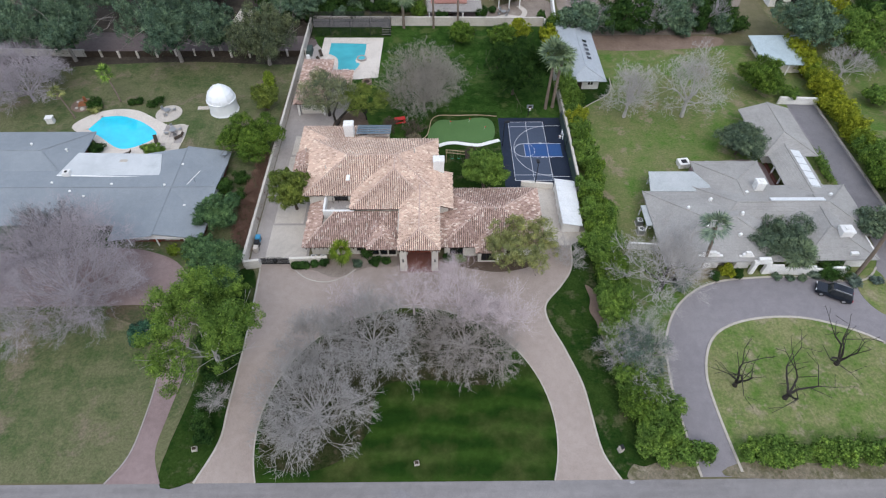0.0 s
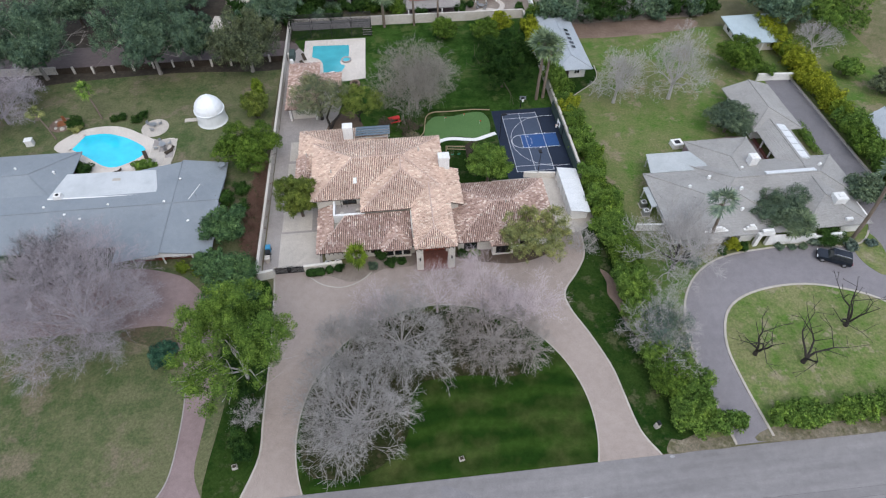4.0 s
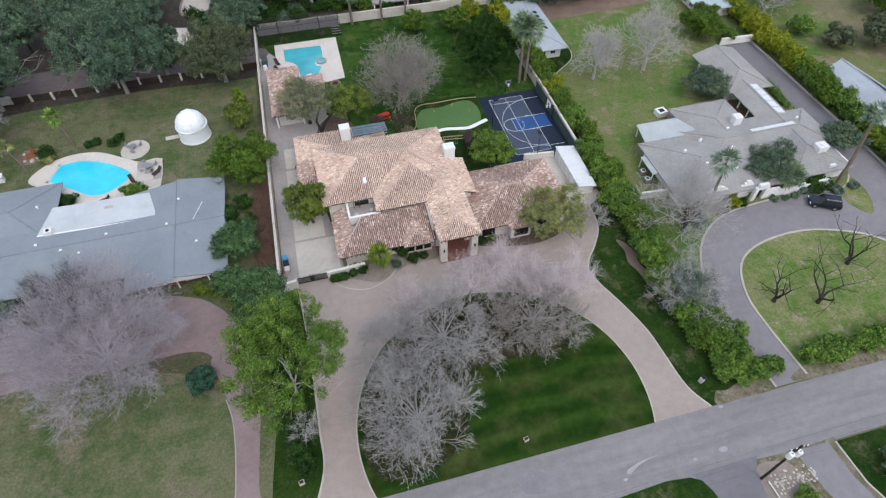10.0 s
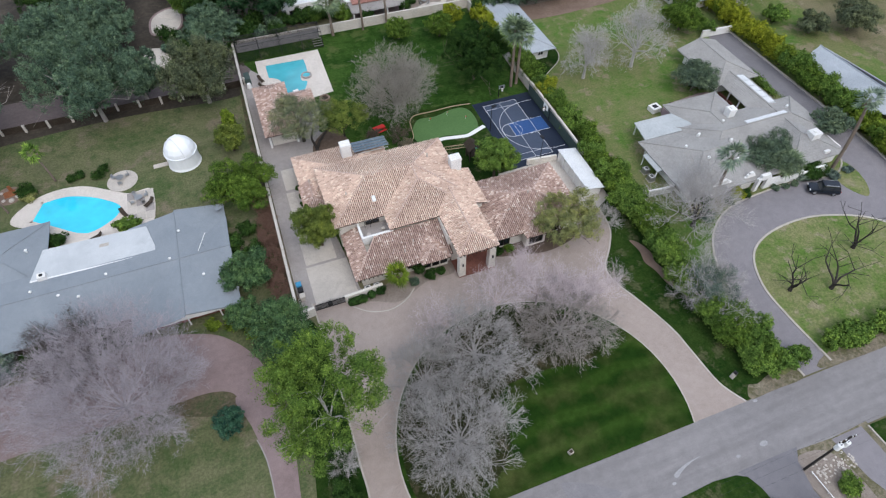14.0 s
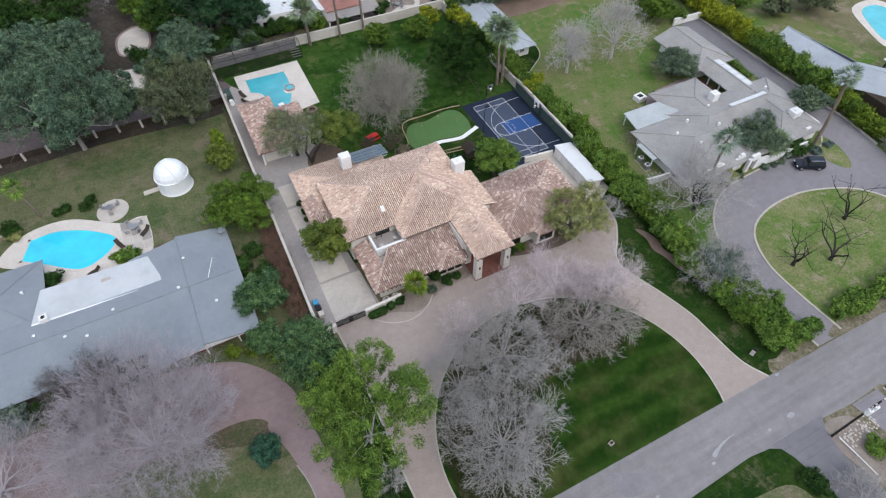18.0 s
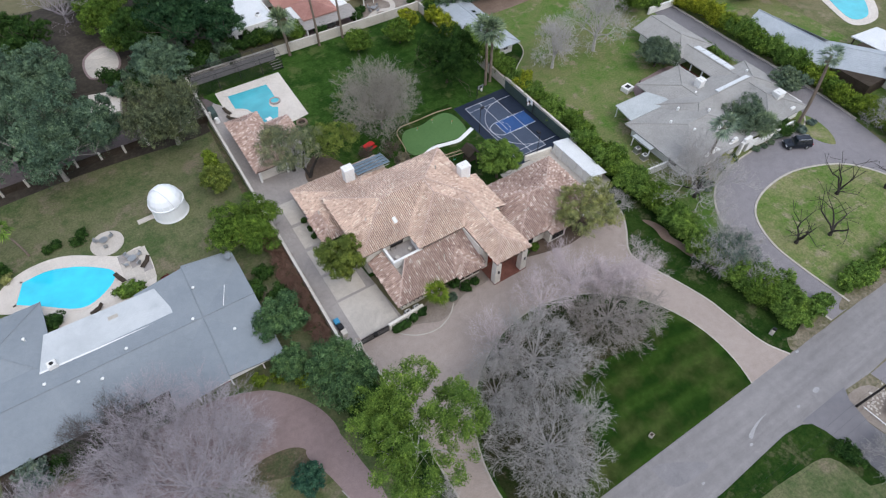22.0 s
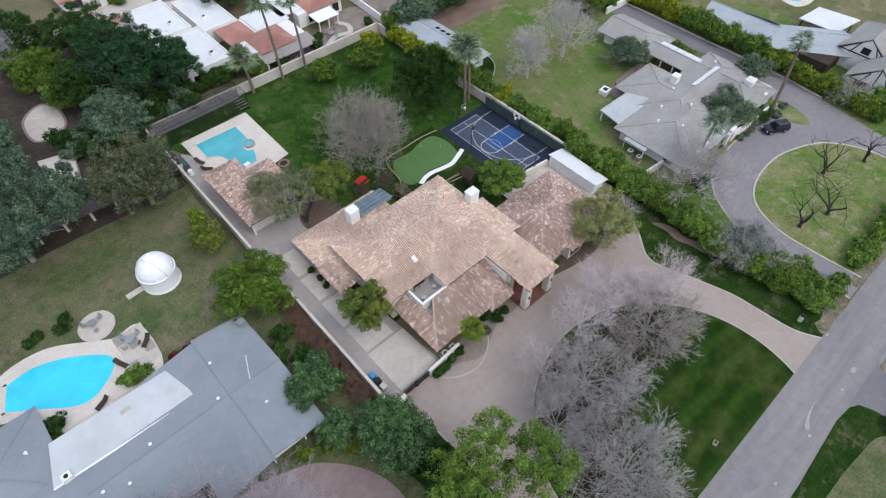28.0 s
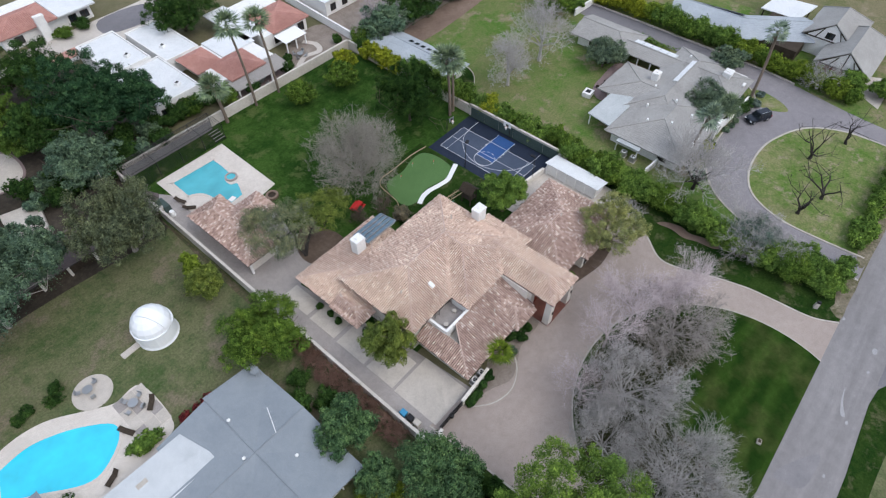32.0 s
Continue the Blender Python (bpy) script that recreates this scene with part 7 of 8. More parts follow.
# ---- houses behind the back wall ----
back = thing("white_villa", -5, 136, 0, "white flat-roofed villa behind the back wall", "house")
for x0, y0, x1, y1, h in ((-15.0, 123.6, -5.6, 137.0, 3.1), (-14.4, 137.1, -6.8, 150.4, 3.6), (-5.5, 134.2, 1.4, 148.6, 3.1)):
    blk = part("block", Geo().span(x0, y0, 0, x1, y1, h), M["white_stucco"], back)
    part("roof_deck", Geo().span(x0 + 0.25, y0 + 0.25, h, x1 - 0.25, y1 - 0.25, h + 0.03), M["white_roof"], blk, "white coated flat roof")
    for a in ((x0, y0, x1, y0 + 0.24), (x0, y1 - 0.24, x1, y1), (x0, y0 + 0.245, x0 + 0.24, y1 - 0.245), (x1 - 0.24, y0 + 0.245, x1, y1 - 0.245)):
        part("parapet", Geo().span(a[0], a[1], h, a[2], a[3], h + 0.25), M["white_stucco"], blk)
for x, y, z in ((-8.2, 126.6, 3.1), (-9.5, 140.5, 3.6), (-3.2, 139.0, 3.1), (-12.2, 131.5, 3.1)):
    part("roof_unit", Geo().box(x, y, z, 1.0, 0.9, 0.55, 0.4, 0.08), M["trim_white"], back)
    part("unit_grille", Geo().box(x, y, z + 0.55, 0.6, 0.5, 0.06, 0.4), M["black"], back)
for x in (-13, -9.5):
    window(back, x, 123.6, 0.8, 1.6, 1.4, "s", 2)
for y in (126, 131):
    window(back, -5.6, y, 0.8, 1.6, 1.4, "e", 2)
for y in (137, 141, 145):
    window(back, 1.4, y, 0.8, 1.4, 1.4, "e", 2)
part("red_coping", Geo().slabface([(-19.0, 150.6, 2.2), (-8.4, 150.6, 2.2), (-8.4, 152.6, 2.7), (-19.0, 152.6, 2.7)], 0.12), M["red_tile"], back)
rt = M["red_tile"]
back2 = thing("red_tiled_villa", 6, 127, 0, "white villa with red tile roofs and a patio arcade", "house")
part("wall", Geo().span(-2.4, 121.8, 0, 9.2, 134.4, 2.9), M["white_stucco"], back2)
sl, hp = hip(-1.2, 120.4, 6.4, 127.6, 2.9, 4.2, "x", True, True)
roof(back2, sl, hp, rt, rt, rt, seed=51, width=0.3, length=0.45, label="red tile roof")
sl, hp = hip(-4.0, 126.8, 1.6, 133.8, 2.9, 4.0, "y", True, True)
roof(back2, sl, hp, rt, rt, rt, seed=52, width=0.3, length=0.45)
part("flat_roof", Geo().span(2.2, 127.7, 2.9, 9.6, 134.6, 3.15), M["white_roof"], back2, "white coated flat roof")
part("patio_roof", Geo().slabface([(-2.0, 117.9, 2.3), (9.6, 117.9, 2.3), (9.6, 121.7, 2.8), (-2.0, 121.7, 2.8)], 0.12), M["grey_shake"], back2, "weathered slatted patio roof")
for k in range(18):
    part("slat", Geo().slabface([(-2.0, 118.0 + k * 0.21, 2.34 + k * 0.0276), (9.6, 118.0 + k * 0.21, 2.34 + k * 0.0276), (9.6, 118.08 + k * 0.21, 2.36 + k * 0.0276), (-2.0, 118.08 + k * 0.21, 2.36 + k * 0.0276)], 0.03), M["concrete_dark"], back2)
for x in (-1.6, 2.0, 5.6, 9.2):
    part("patio_post", Geo().box(x, 118.2, 0, 0.28, 0.28, 2.25), M["white_stucco"], back2)
sheet("red_patio", [(-3, 117.2), (10, 117.0), (10, 121.7), (-3, 121.7)], -0.1, 0.06, M["brick_drive"], "red brick patio under a slatted roof", "patio")
back3 = thing("far_red_villa", 19, 133, 0, "white villa with red tile roof beyond a gravel garden", "house")
part("wall", Geo().span(11.4, 127.4, 0, 22, 142, 2.9), M["white_stucco"], back3)
sl, hp = hip(13.6, 127.0, 22.6, 136.2, 2.9, 4.2, "y", True, True)
roof(back3, sl, hp, rt, rt, rt, seed=53, width=0.3, length=0.45, label="red tile roof")
part("flat_roof", Geo().span(8.4, 129.0, 2.9, 13.5, 143.0, 3.15), M["white_roof"], back3, "white coated flat roof")
part("pergola_top", Geo().slabface([(13.4, 123.2, 2.4), (18.6, 123.2, 2.4), (18.6, 126.8, 2.6), (13.4, 126.8, 2.6)], 0.1), M["trim_white"], back3)
for x in (13.7, 16, 18.3):
    part("pergola_post", Geo().box(x, 123.5, 0, 0.2, 0.2, 2.35), M["trim_white"], back3)
for x in (14.5, 17.5, 20.5):
    window(back3, x, 127.4, 0.6, 1.4, 1.6, "s", 2)
sheet("gravel_garden", curve([(10.5, 117.2), (24.6, 117.0), (25.2, 126.5), (19, 127), (12, 123)], 4, True), -0.1, 0.05, M["gravel"], "brown gravel garden with a winding path", "garden")
part("garden_path", ribbon(curve([(12.0, 118.5), (15.0, 120.2), (18.2, 119.6), (19.4, 122.0), (18.2, 124.6)], 8), 1.1, 0, 0.075), M["concrete"], None, "winding pale garden path", "structure")
outdoor_set(14.6, 121.0, 4, "dark metal chair in a gravel garden", "chairs in the gravel garden")
outdoor_set(4.0, 119.6, 4, "pale patio chair under a slatted roof", "chairs under the slatted roof")
wall("garden_wall_far", 25.2, 117.4, 26.6, 140, 1.7, 0.3, "white_stucco", "white garden wall between back yards")
back4 = thing("far_red_house", -14, 171, 0, "distant white house with red tile roofs and tall chimney", "house")
part("wall", Geo().span(-22, 165.5, 0, -4, 178, 2.9), M["white_stucco"], back4)
sl, hp = hip(-22.6, 164.8, -11, 174, 2.9, 4.4, "x", True, True)
roof(back4, sl, hp, rt, rt, rt, seed=54, width=0.35, length=0.5, label="red tile roof")
part("flat_roof", Geo().span(-10.8, 164.5, 2.9, -3.0, 178, 3.2), M["white_roof"], back4, "white coated flat roof")
chimney(back4, -14.3, 163.9, 0, 5.2, 1.8, 0.9)
for x in (-19, -8, -5.5):
    window(back4, x, 165.5, 0.7, 1.6, 1.4, "s", 2)
sheet("far_motor_court", [(-30, 153.2), (12, 152.4), (14, 164), (-26, 164)], -0.1, 0.04, M["concrete"], "pale concrete lane behind the villas", "drive")
sheet("far_asphalt", curve([(-5.5, 156.8), (5.0, 155.6), (5.4, 162.4), (-4.4, 163.2)], 4, True), -0.1, 0.07, M["dark_drive"], "dark asphalt parking court", "drive")
sheet("far_back_turf", [(26.8, 112), (62, 112.5), (80, 150), (27, 150)], -0.1, 0.03, M["gravel"], "pale gravel ground behind the thicket", "ground")
for k, (x0, y0, x1, y1) in enumerate(((28, 128, 42, 142), (52, 126, 66, 140), (74, 124, 92, 140))):
    h = thing("far_white_house", (x0 + x1) / 2, (y0 + y1) / 2, 0, "distant white flat-roofed house", "house", "distant white houses")
    part("wall", Geo().span(x0, y0, 0, x1, y1, 3.0), M["white_stucco"], h)
    part("roof_deck", Geo().span(x0 - 0.3, y0 - 0.3, 3.0, x1 + 0.3, y1 + 0.3, 3.25), M["white_roof"], h)
    for i in range(4):
        window(h, x0 + 2 + i * 3.3, y0, 0.8, 1.4, 1.4, "s", 2)

# ---- half-timbered neighbour to the far east ----
tud = thing("half_timbered_house", 82, 48, 0, "white half-timbered house with long grey shake roofs", "house")
part("wall", Geo().span(74.6, 47.0, 0, 87.6, 56.0, 2.5), M["timber"], tud)


def skew_roof(pts_low, pts_ridge, pts_high, seed):
    for k in range(len(pts_low) - 1):
        a = [(*pts_low[k], 2.5), (*pts_low[k + 1], 2.5), (*pts_ridge[k + 1], 4.2), (*pts_ridge[k], 4.2)]
        b = [(*pts_high[k + 1], 2.5), (*pts_high[k], 2.5), (*pts_ridge[k], 4.2), (*pts_ridge[k + 1], 4.2)]
        roof(tud, [a, b], [((*pts_ridge[k], 4.2), (*pts_ridge[k + 1], 4.2))], M["metal_roof"], M["metal_roof"], M["metal_roof"], "flat", 0.6, 0.42, lift=0.03, seed=seed + k, ridge_r=0.1)


skew_roof([(72.8, 72.4), (72.2, 57.0), (80.2, 45.4)], [(76.2, 73.0), (76.8, 58.6), (84.0, 48.0)], [(79.4, 73.4), (81.2, 60.0), (88.4, 50.2)], 61)
part("wall", Geo().prism([(73.6, 71.6), (73.2, 57.4), (76, 54), (80.4, 59.6), (78.6, 72.4)], 0, 2.45), M["timber"], tud)
sl, hp = hip(80.3, 38.8, 93, 48.4, 3.6, 7.0, "x", False, True)
roof(tud, sl, hp, gs, gs, gs, "flat", 0.6, 0.42, lift=0.03, seed=65, ridge_r=0.1)
part("tall_wall", Geo().span(80.6, 39.6, 0, 92, 47.6, 3.5), M["white_stucco"], tud)
part("gable", Geo().add([(80.5, 39.4, 3.4), (80.5, 47.8, 3.4), (80.5, 43.6, 6.7), (80.8, 39.4, 3.4), (80.8, 47.8, 3.4), (80.8, 43.6, 6.7)], [(0, 2, 1), (3, 4, 5), (0, 3, 5, 2), (1, 2, 5, 4), (0, 1, 4, 3)]), M["white_stucco"], tud, "white gable with dark timbers")
window(tud, 80.5, 43.6, 3.9, 1.4, 1.1, "w", 2)
for a, b in (((39.2, 3.4), (43.6, 6.8)), ((48.0, 3.4), (43.6, 6.8)), ((39.3, 3.5), (47.9, 3.5)), ((41.2, 3.5), (42.2, 5.6)), ((46.0, 3.5), (45.0, 5.6))):
    part("timber_bar", Geo().rod((80.42, a[0], a[1]), (80.42, b[0], b[1]), 0.11, 0.11, 4), M["timber"], tud)
sl, hp = hip(73.75, 33.8, 90, 43.6, 2.6, 6.2, "x", False, True)
roof(tud, sl, hp, gs, gs, gs, "flat", 0.6, 0.42, lift=0.03, seed=66, ridge_r=0.1)
part("low_wall", Geo().span(74.2, 34.8, 0, 89, 42.6, 2.5), M["brick"], tud)
part("gable", Geo().add([(74.0, 34.6, 2.5), (74.0, 42.8, 2.5), (74.0, 38.7, 5.8), (74.3, 34.6, 2.5), (74.3, 42.8, 2.5), (74.3, 38.7, 5.8)], [(0, 2, 1), (3, 4, 5), (0, 3, 5, 2), (1, 2, 5, 4), (0, 1, 4, 3)]), M["white_stucco"], tud, "white gable with dark timbers")
for a, b in (((34.4, 2.5), (38.7, 5.95)), ((43.0, 2.5), (38.7, 5.95)), ((34.4, 2.6), (43.0, 2.6)), ((38.7, 2.6), (38.7, 5.7)), ((36.4, 2.6), (37.4, 4.6)), ((41.0, 2.6), (40.0, 4.6))):
    part("timber_bar", Geo().rod((73.92, a[0], a[1]), (73.92, b[0], b[1]), 0.11, 0.11, 4), M["timber"], tud)
part("carport_roof", Geo().slabface([(86.6, 50.8, 2.6), (94.4, 49.6, 2.7), (93.2, 57.6, 2.7), (86.2, 58.4, 2.6)], 0.2), M["white_roof"], tud, "white flat carport roof")
for x, y in ((87, 51.4), (93.6, 50.4), (92.6, 57), (86.8, 57.8)):
    part("carport_post", Geo().box(x, y, 0, 0.2, 0.2, 2.5), M["timber"], tud)
sheet("far_east_turf", [(72, 21), (140, 21), (140, 130), (72.5, 130)], -0.1, 0.018, M["far_turf"], "patchy tan and green yard beyond the hedge", "ground")
sheet("far_east_pool_deck", curve([(95.2, 62.4), (97.2, 69.6), (101.5, 76.4), (109, 76.2), (109.5, 68.4), (102.2, 61.4)], 5, True), -0.1, 0.07, M["deck"], "pale pool deck beyond the hedge", "patio")
part("far_east_pool_water", Geo().prism(curve([(97.0, 63.8), (98.6, 69.0), (102.4, 74.6), (107.2, 74.6), (107.6, 69.2), (101.6, 63.2)], 5, True), -0.1, 0.1), M["water_far"], None, "blue-green pool water beyond the hedge", "structure")
sheet("tudor_drive", [(70.5, 30), (82, 30), (80, 34), (73, 34)], -0.1, 0.05, M["concrete"], "pale concrete drive of the half-timbered house", "drive")

# ---- far north-west yard ----
sheet("empty_pool_floor", curve([(-41.4, 128.5), (-41.2, 135.0), (-37.6, 138.0), (-35.4, 135.4), (-35.6, 130), (-38, 127.4)], 5, True), -0.1, 0.06, M["concrete"], "drained pale pool with steps", "pool")
part("empty_pool_rim", ribbon(curve([(-41.4, 128.5), (-41.2, 135.0), (-37.6, 138.0), (-35.4, 135.4), (-35.6, 130), (-38, 127.4)], 5, True), 0.4, 0, 0.16, True), M["brick_drive"], None, "brick rim of a drained pool", "structure")
for k in range(3):
    part("pool_step", ribbon(ellipse(-38.0, 135.8, 0.8 + 0.5 * k, 0.7 + 0.45 * k, 10, 200, 340), 0.25, 0.0, 0.12), M["deck"], None, "curved steps of a drained pool", "structure")
sheet("far_slab", [(-43.6, 115.4), (-39.0, 114.4), (-37.6, 120.6), (-42.8, 122.0)], -0.1, 0.9, M["concrete"], "pale concrete slab among trees", "patio")
# low fence with white posts at the back of the west yard
fen = thing("west_back_fence", -50, 104.4, 0, "low dark fence between white posts", "fence")
for k in range(15):
    x = -78 + k * 3.7
    part("post", Geo().box(x, 104.4 + 0.4 * math.sin(k), 0, 0.35, 0.35, 1.5, 0.1), M["wall_stucco"], fen)
    if 1 < k < 14:
        part("panel", Geo().box(x + 1.85, 104.5, 0.05, 3.2, 0.08, 1.2), M["timber"], fen)
wall("west_back_wall", -88, 105.2, -70, 104.6, 1.4, 0.3, "wall_stucco", "low weathered wall at the back of the west yard")
sheet("west_back_lane", curve([(-92, 106.2), (-70, 106.0), (-52, 106.4), (-28, 106.2), (-28, 112), (-60, 113.5), (-92, 113)], 4, True), -0.1, 0.055, M["lane"], "dull reddish lane behind the fence", "drive")
sheet("dark_ground", curve([(-92, 121), (-60, 123), (-44, 113.8), (-28, 117.2), (-19.4, 117.6), (-16.2, 124), (-16.5, 150), (-26, 158), (-60, 160), (-95, 158)], 4, True), -0.1, 0.04, M["dark_soil"], "dark ground under the far trees", "ground")

# ---- trees and hedges ----
# front oval: bare grey shade trees
bare(-13.6, 27.9, 8.0, 7.5, "large bare pale-grey tree on the front lawn", 11, "bark_twig", n=13, level=4, kids=3, least=0.021, spray=4, trunk=0.2, twig=0.7, fork=0.2, flat=0.6, up=0.1)
bare(-8.0, 37.4, 6.8, 6.6, "bare pale-grey tree on the lawn edge", 12, "bark_twig", n=12, level=4, kids=3, least=0.021, spray=4, trunk=0.18, twig=0.7, fork=0.2, flat=0.6, up=0.1, group="bare trees on the front lawn")
bare(3.4, 36.8, 6.6, 6.1, "bare brownish-grey tree on the lawn edge", 13, "bark_warm", n=12, level=4, kids=3, least=0.021, spray=4, trunk=0.18, twig=0.7, fork=0.2, flat=0.6, up=0.1, group="bare trees on the front lawn")
bare(-15.2, 36.0, 6.2, 5.0, "bare pale-grey tree on the lawn edge", 14, "bark_twig", n=8, level=4, kids=3, spray=4, least=0.016, fork=0.22, trunk=0.15, flat=0.6, up=0.1, group="bare trees on the front lawn")
for i, (x, y, h, r) in enumerate(((-3.2, 42.6, 7.6, 4.6), (2.6, 42.0, 8.2, 4.8), (7.6, 38.9, 8.6, 4.4), (-11.2, 41.2, 5.6, 3.8))):
    bare(x, y, h, r, "thin bare rosy-grey tree beside the drive", 15 + i, "bark_rose", level=4, kids=3, trunk=0.13, group="bare trees beside the drive", least=(0.011, 0.013, 0.013, 0.008)[i], spray=(1, 3, 3, 1)[i], flat=1.2, up=0.16, fork=0.3)
# west yard
bare(-48.2, 44.6, 9.0, 12.4, "huge bare violet-grey tree in the west yard", 21, "bark_violet", n=15, level=5, kids=3, trunk=0.24, spray=3, fork=0.2, flat=0.7, least=0.0125, twig=0.8)
bare(-53.6, 53.0, 6.8, 6.4, "dark bare grey-brown tree before the west house", 22, "bark_dim", n=13, level=4, kids=3, trunk=0.28, wood="bark_black", spray=4, least=0.0125, flat=0.9)
leafy(-26.8, 34.8, 16.0, 6.6, "leaf_bright", "tall bright green pine with open pale limbs", 23, 17500, 0.27, "bark_grey", 14, low=0.24, trunk=0.2, clump=0.46, open_=1, squash=1.35, droop=-0.7)
leafy(-29.7, 47.0, 7.0, 4.1, "leaf_gate", "dense mid green tree beside the gate", 24, 8000, 0.30)
leafy(-33.6, 52.4, 3.8, 2.4, "leaf_gate", "dense mid green tree by the west house", 25, 4160, 0.28)
leafy(-32.3, 58.8, 4.6, 3.4, "leaf_gate", "round mid green tree beside the west house", 26, 6720, 0.30)
leafy(-30.6, 75.0, 6.4, 5.2, "leaf_citrus", "large round citrus tree beside the wall", 27, 12160, 0.28, low=0.06)
leafy(-30.7, 87.0, 5.4, 2.4, "leaf_feather", "small rounded yellow-green citrus tree", 28, 5760, 0.25, low=0.04, squash=1.1)
leafy(-30.1, 90.2, 6.4, 1.3, "leaf_lime", "narrow pointed yellow-green citrus tree", 128, 1500, 0.3, low=0.06, squash=1.6)
leafy(-21.6, 62.0, 8.0, 2.9, "leaf_feather", "feathery drooping green tree beside the house", 29, 9920, 0.28, low=0.08, droop=0.9, squash=1.2)
# tall trees behind the west yard
for i, (x, y, h, r) in enumerate(((-71.5, 103.0, 15, 8.2), (-50.5, 102.6, 16, 8.6), (-58.5, 121, 12, 6), (-33.0, 101.6, 11.5, 6.8), (-43.2, 105.4, 10, 4.6), (-86, 103, 14, 7.6))):
    leafy(x, y, h, r, "leaf_euc" if i != 3 else "leaf_smoke", "tall grey-green eucalyptus with hanging foliage", 40 + i, 17000, 0.32, "bark_warm", 19, group="tall trees behind the west yard", droop=0.9, low=0.1, trunk=0.32, clump=0.36, squash=1.5)
# back yard of the main house
green_mesquite = leafy(-12.6, 84.0, 6.8, 4.0, "leaf_feather", "greener spreading mesquite behind the house", 151, 5200, 0.23, "bark_black", 11, low=0.32, trunk=0.12, open_=1, clump=0.48)
part("leaning_limb", Geo().rod((-17.8, 82.4, -0.1), (-17.0, 82.7, 1.4), 0.3, 0.24, 8).rod((-17.0, 82.7, 1.4), (-15.4, 83.2, 2.9), 0.22, 0.17, 7).rod((-15.4, 83.2, 2.9), (-13.2, 83.9, 4.0), 0.16, 0.1, 6), M["bark_black"], green_mesquite)
part("leaning_limb", Geo().rod((-17.75, 82.5, 0.3), (-18.2, 83.3, 1.8), 0.22, 0.18, 7).rod((-18.2, 83.3, 1.8), (-17.2, 84.6, 3.6), 0.17, 0.11, 6), M["bark_black"], green_mesquite)
leafy(-19.3, 85.2, 7.6, 4.9, "leaf_sage", "spreading grey-olive mesquite over the patio", 51, 7200, 0.23, "bark_black", 14, low=0.32, trunk=0.26, open_=1, clump=0.46)
bare(-2.4, 86.6, 8.6, 8.2, "dense bare grey-brown tree on the back lawn", 52, "bark_tan", n=19, level=4, kids=3, spread=0.7, fork=0.2, flat=1.3, least=0.0165, spray=6, trunk=0.17, twig=0.75)
leafy(14.0, 91.4, 11.6, 5.6, "leaf_deep", "large round deep green citrus tree", 53, 20000, 0.25, low=0.0, lobes=16, clump=0.45, squash=0.95)
leafy(5.1, 109.5, 4.0, 2.8, "leaf_citrus", "round citrus tree on the back lawn", 54, 2600, 0.36, low=0.05)
leafy(13.2, 107.5, 4.6, 3.0, "leaf_citrus", "round citrus tree on the back lawn", 55, 2600, 0.36, low=0.05)
leafy(16.5, 110.5, 4.4, 2.6, "leaf_yellow", "yellow-green citrus tree by the back wall", 56, 2400, 0.36, low=0.05)
palm(19.6, 87.0, 10.6, "tall grey-green fan palm, one of a pair", 57, 3.0, (0.5, 1.2), group="pair of fan palms")
palm(20.9, 87.4, 9.6, "tall grey-green fan palm, one of a pair", 58, 2.8, (0.5, 0.7), group="pair of fan palms")
leafy(7.2, 66.3, 7.6, 3.1, "leaf_hedge", "bright green round tree beside the play lawn", 59, 8960, 0.27, low=0.1)
leafy(10.8, 50.7, 8.0, 4.9, "leaf_mesquite", "feathery olive-green mesquite at the garage", 60, 9000, 0.24, low=0.15, droop=0.5, open_=1, lobes=14, clump=0.42)
palm(-0.7, 115.2, 15.5, "very tall slim fan palm at the back wall", 61, 2.7, (-0.6, 0.8), trunk=0.2, group="palms along the back wall")
palm(4.4, 115.2, 14.0, "very tall slim fan palm at the back wall", 62, 2.6, (-0.3, 0.8), trunk=0.2, group="palms along the back wall")
palm(-7.0, 115.2, 7.0, "fan palm at the back wall", 63, 3.0, (-0.3, 0.4), trunk=0.26, group="palms along the back wall")
# hedges between the lots
for i, (x, y) in enumerate(((22.9, 57.2), (22.8, 59.6), (23.0, 62.2), (22.9, 64.8))):
    bush(x, y, 3.4 + 0.4 * (i % 2), 1.9, "leaf_hedge" if i % 2 else "leaf_citrus", "dense green citrus hedge bush along the wall", 770 + i, 1600, 0.34, "hedge_bush", "citrus hedge on the east wall")
hedge_row([(24.2, 58), (24.4, 70), (24.0, 84), (23.8, 101)], 2.0, 3.6, "leaf_hedge", "dense green citrus hedge bush along the wall", "citrus hedge on the east wall", 71, 2.6, 2200, 0.29, alt="leaf_citrus")
hedge_row([(23.0, 103), (22.9, 112)], 1.8, 3.6, "leaf_yellow", "yellow-green citrus bush along the wall", "citrus hedge on the east wall", 72, 2.6, 1300, 0.36)
bush(23.9, 81.4, 4.4, 2.1, "leaf_yellow", "bright yellow-green citrus bush along the wall", 73, 2000, 0.34, "hedge_bush", "citrus hedge on the east wall")
hedge_row([(24.0, 55), (23.0, 46), (22.6, 38.5), (23.0, 31), (23.4, 27)], 2.4, 3.6, "leaf_hedge", "dense green bush in the front hedge", "front hedge between the lots", 74, 2.2, 2700, 0.28, alt="leaf_citrus")
hedge_row([(23.2, 24.4), (26.0, 24.0), (29.2, 23.4)], 1.6, 2.3, "leaf_hedge", "low bright green street hedge bush", "street hedge", 75, 2.0, 1000, 0.3)
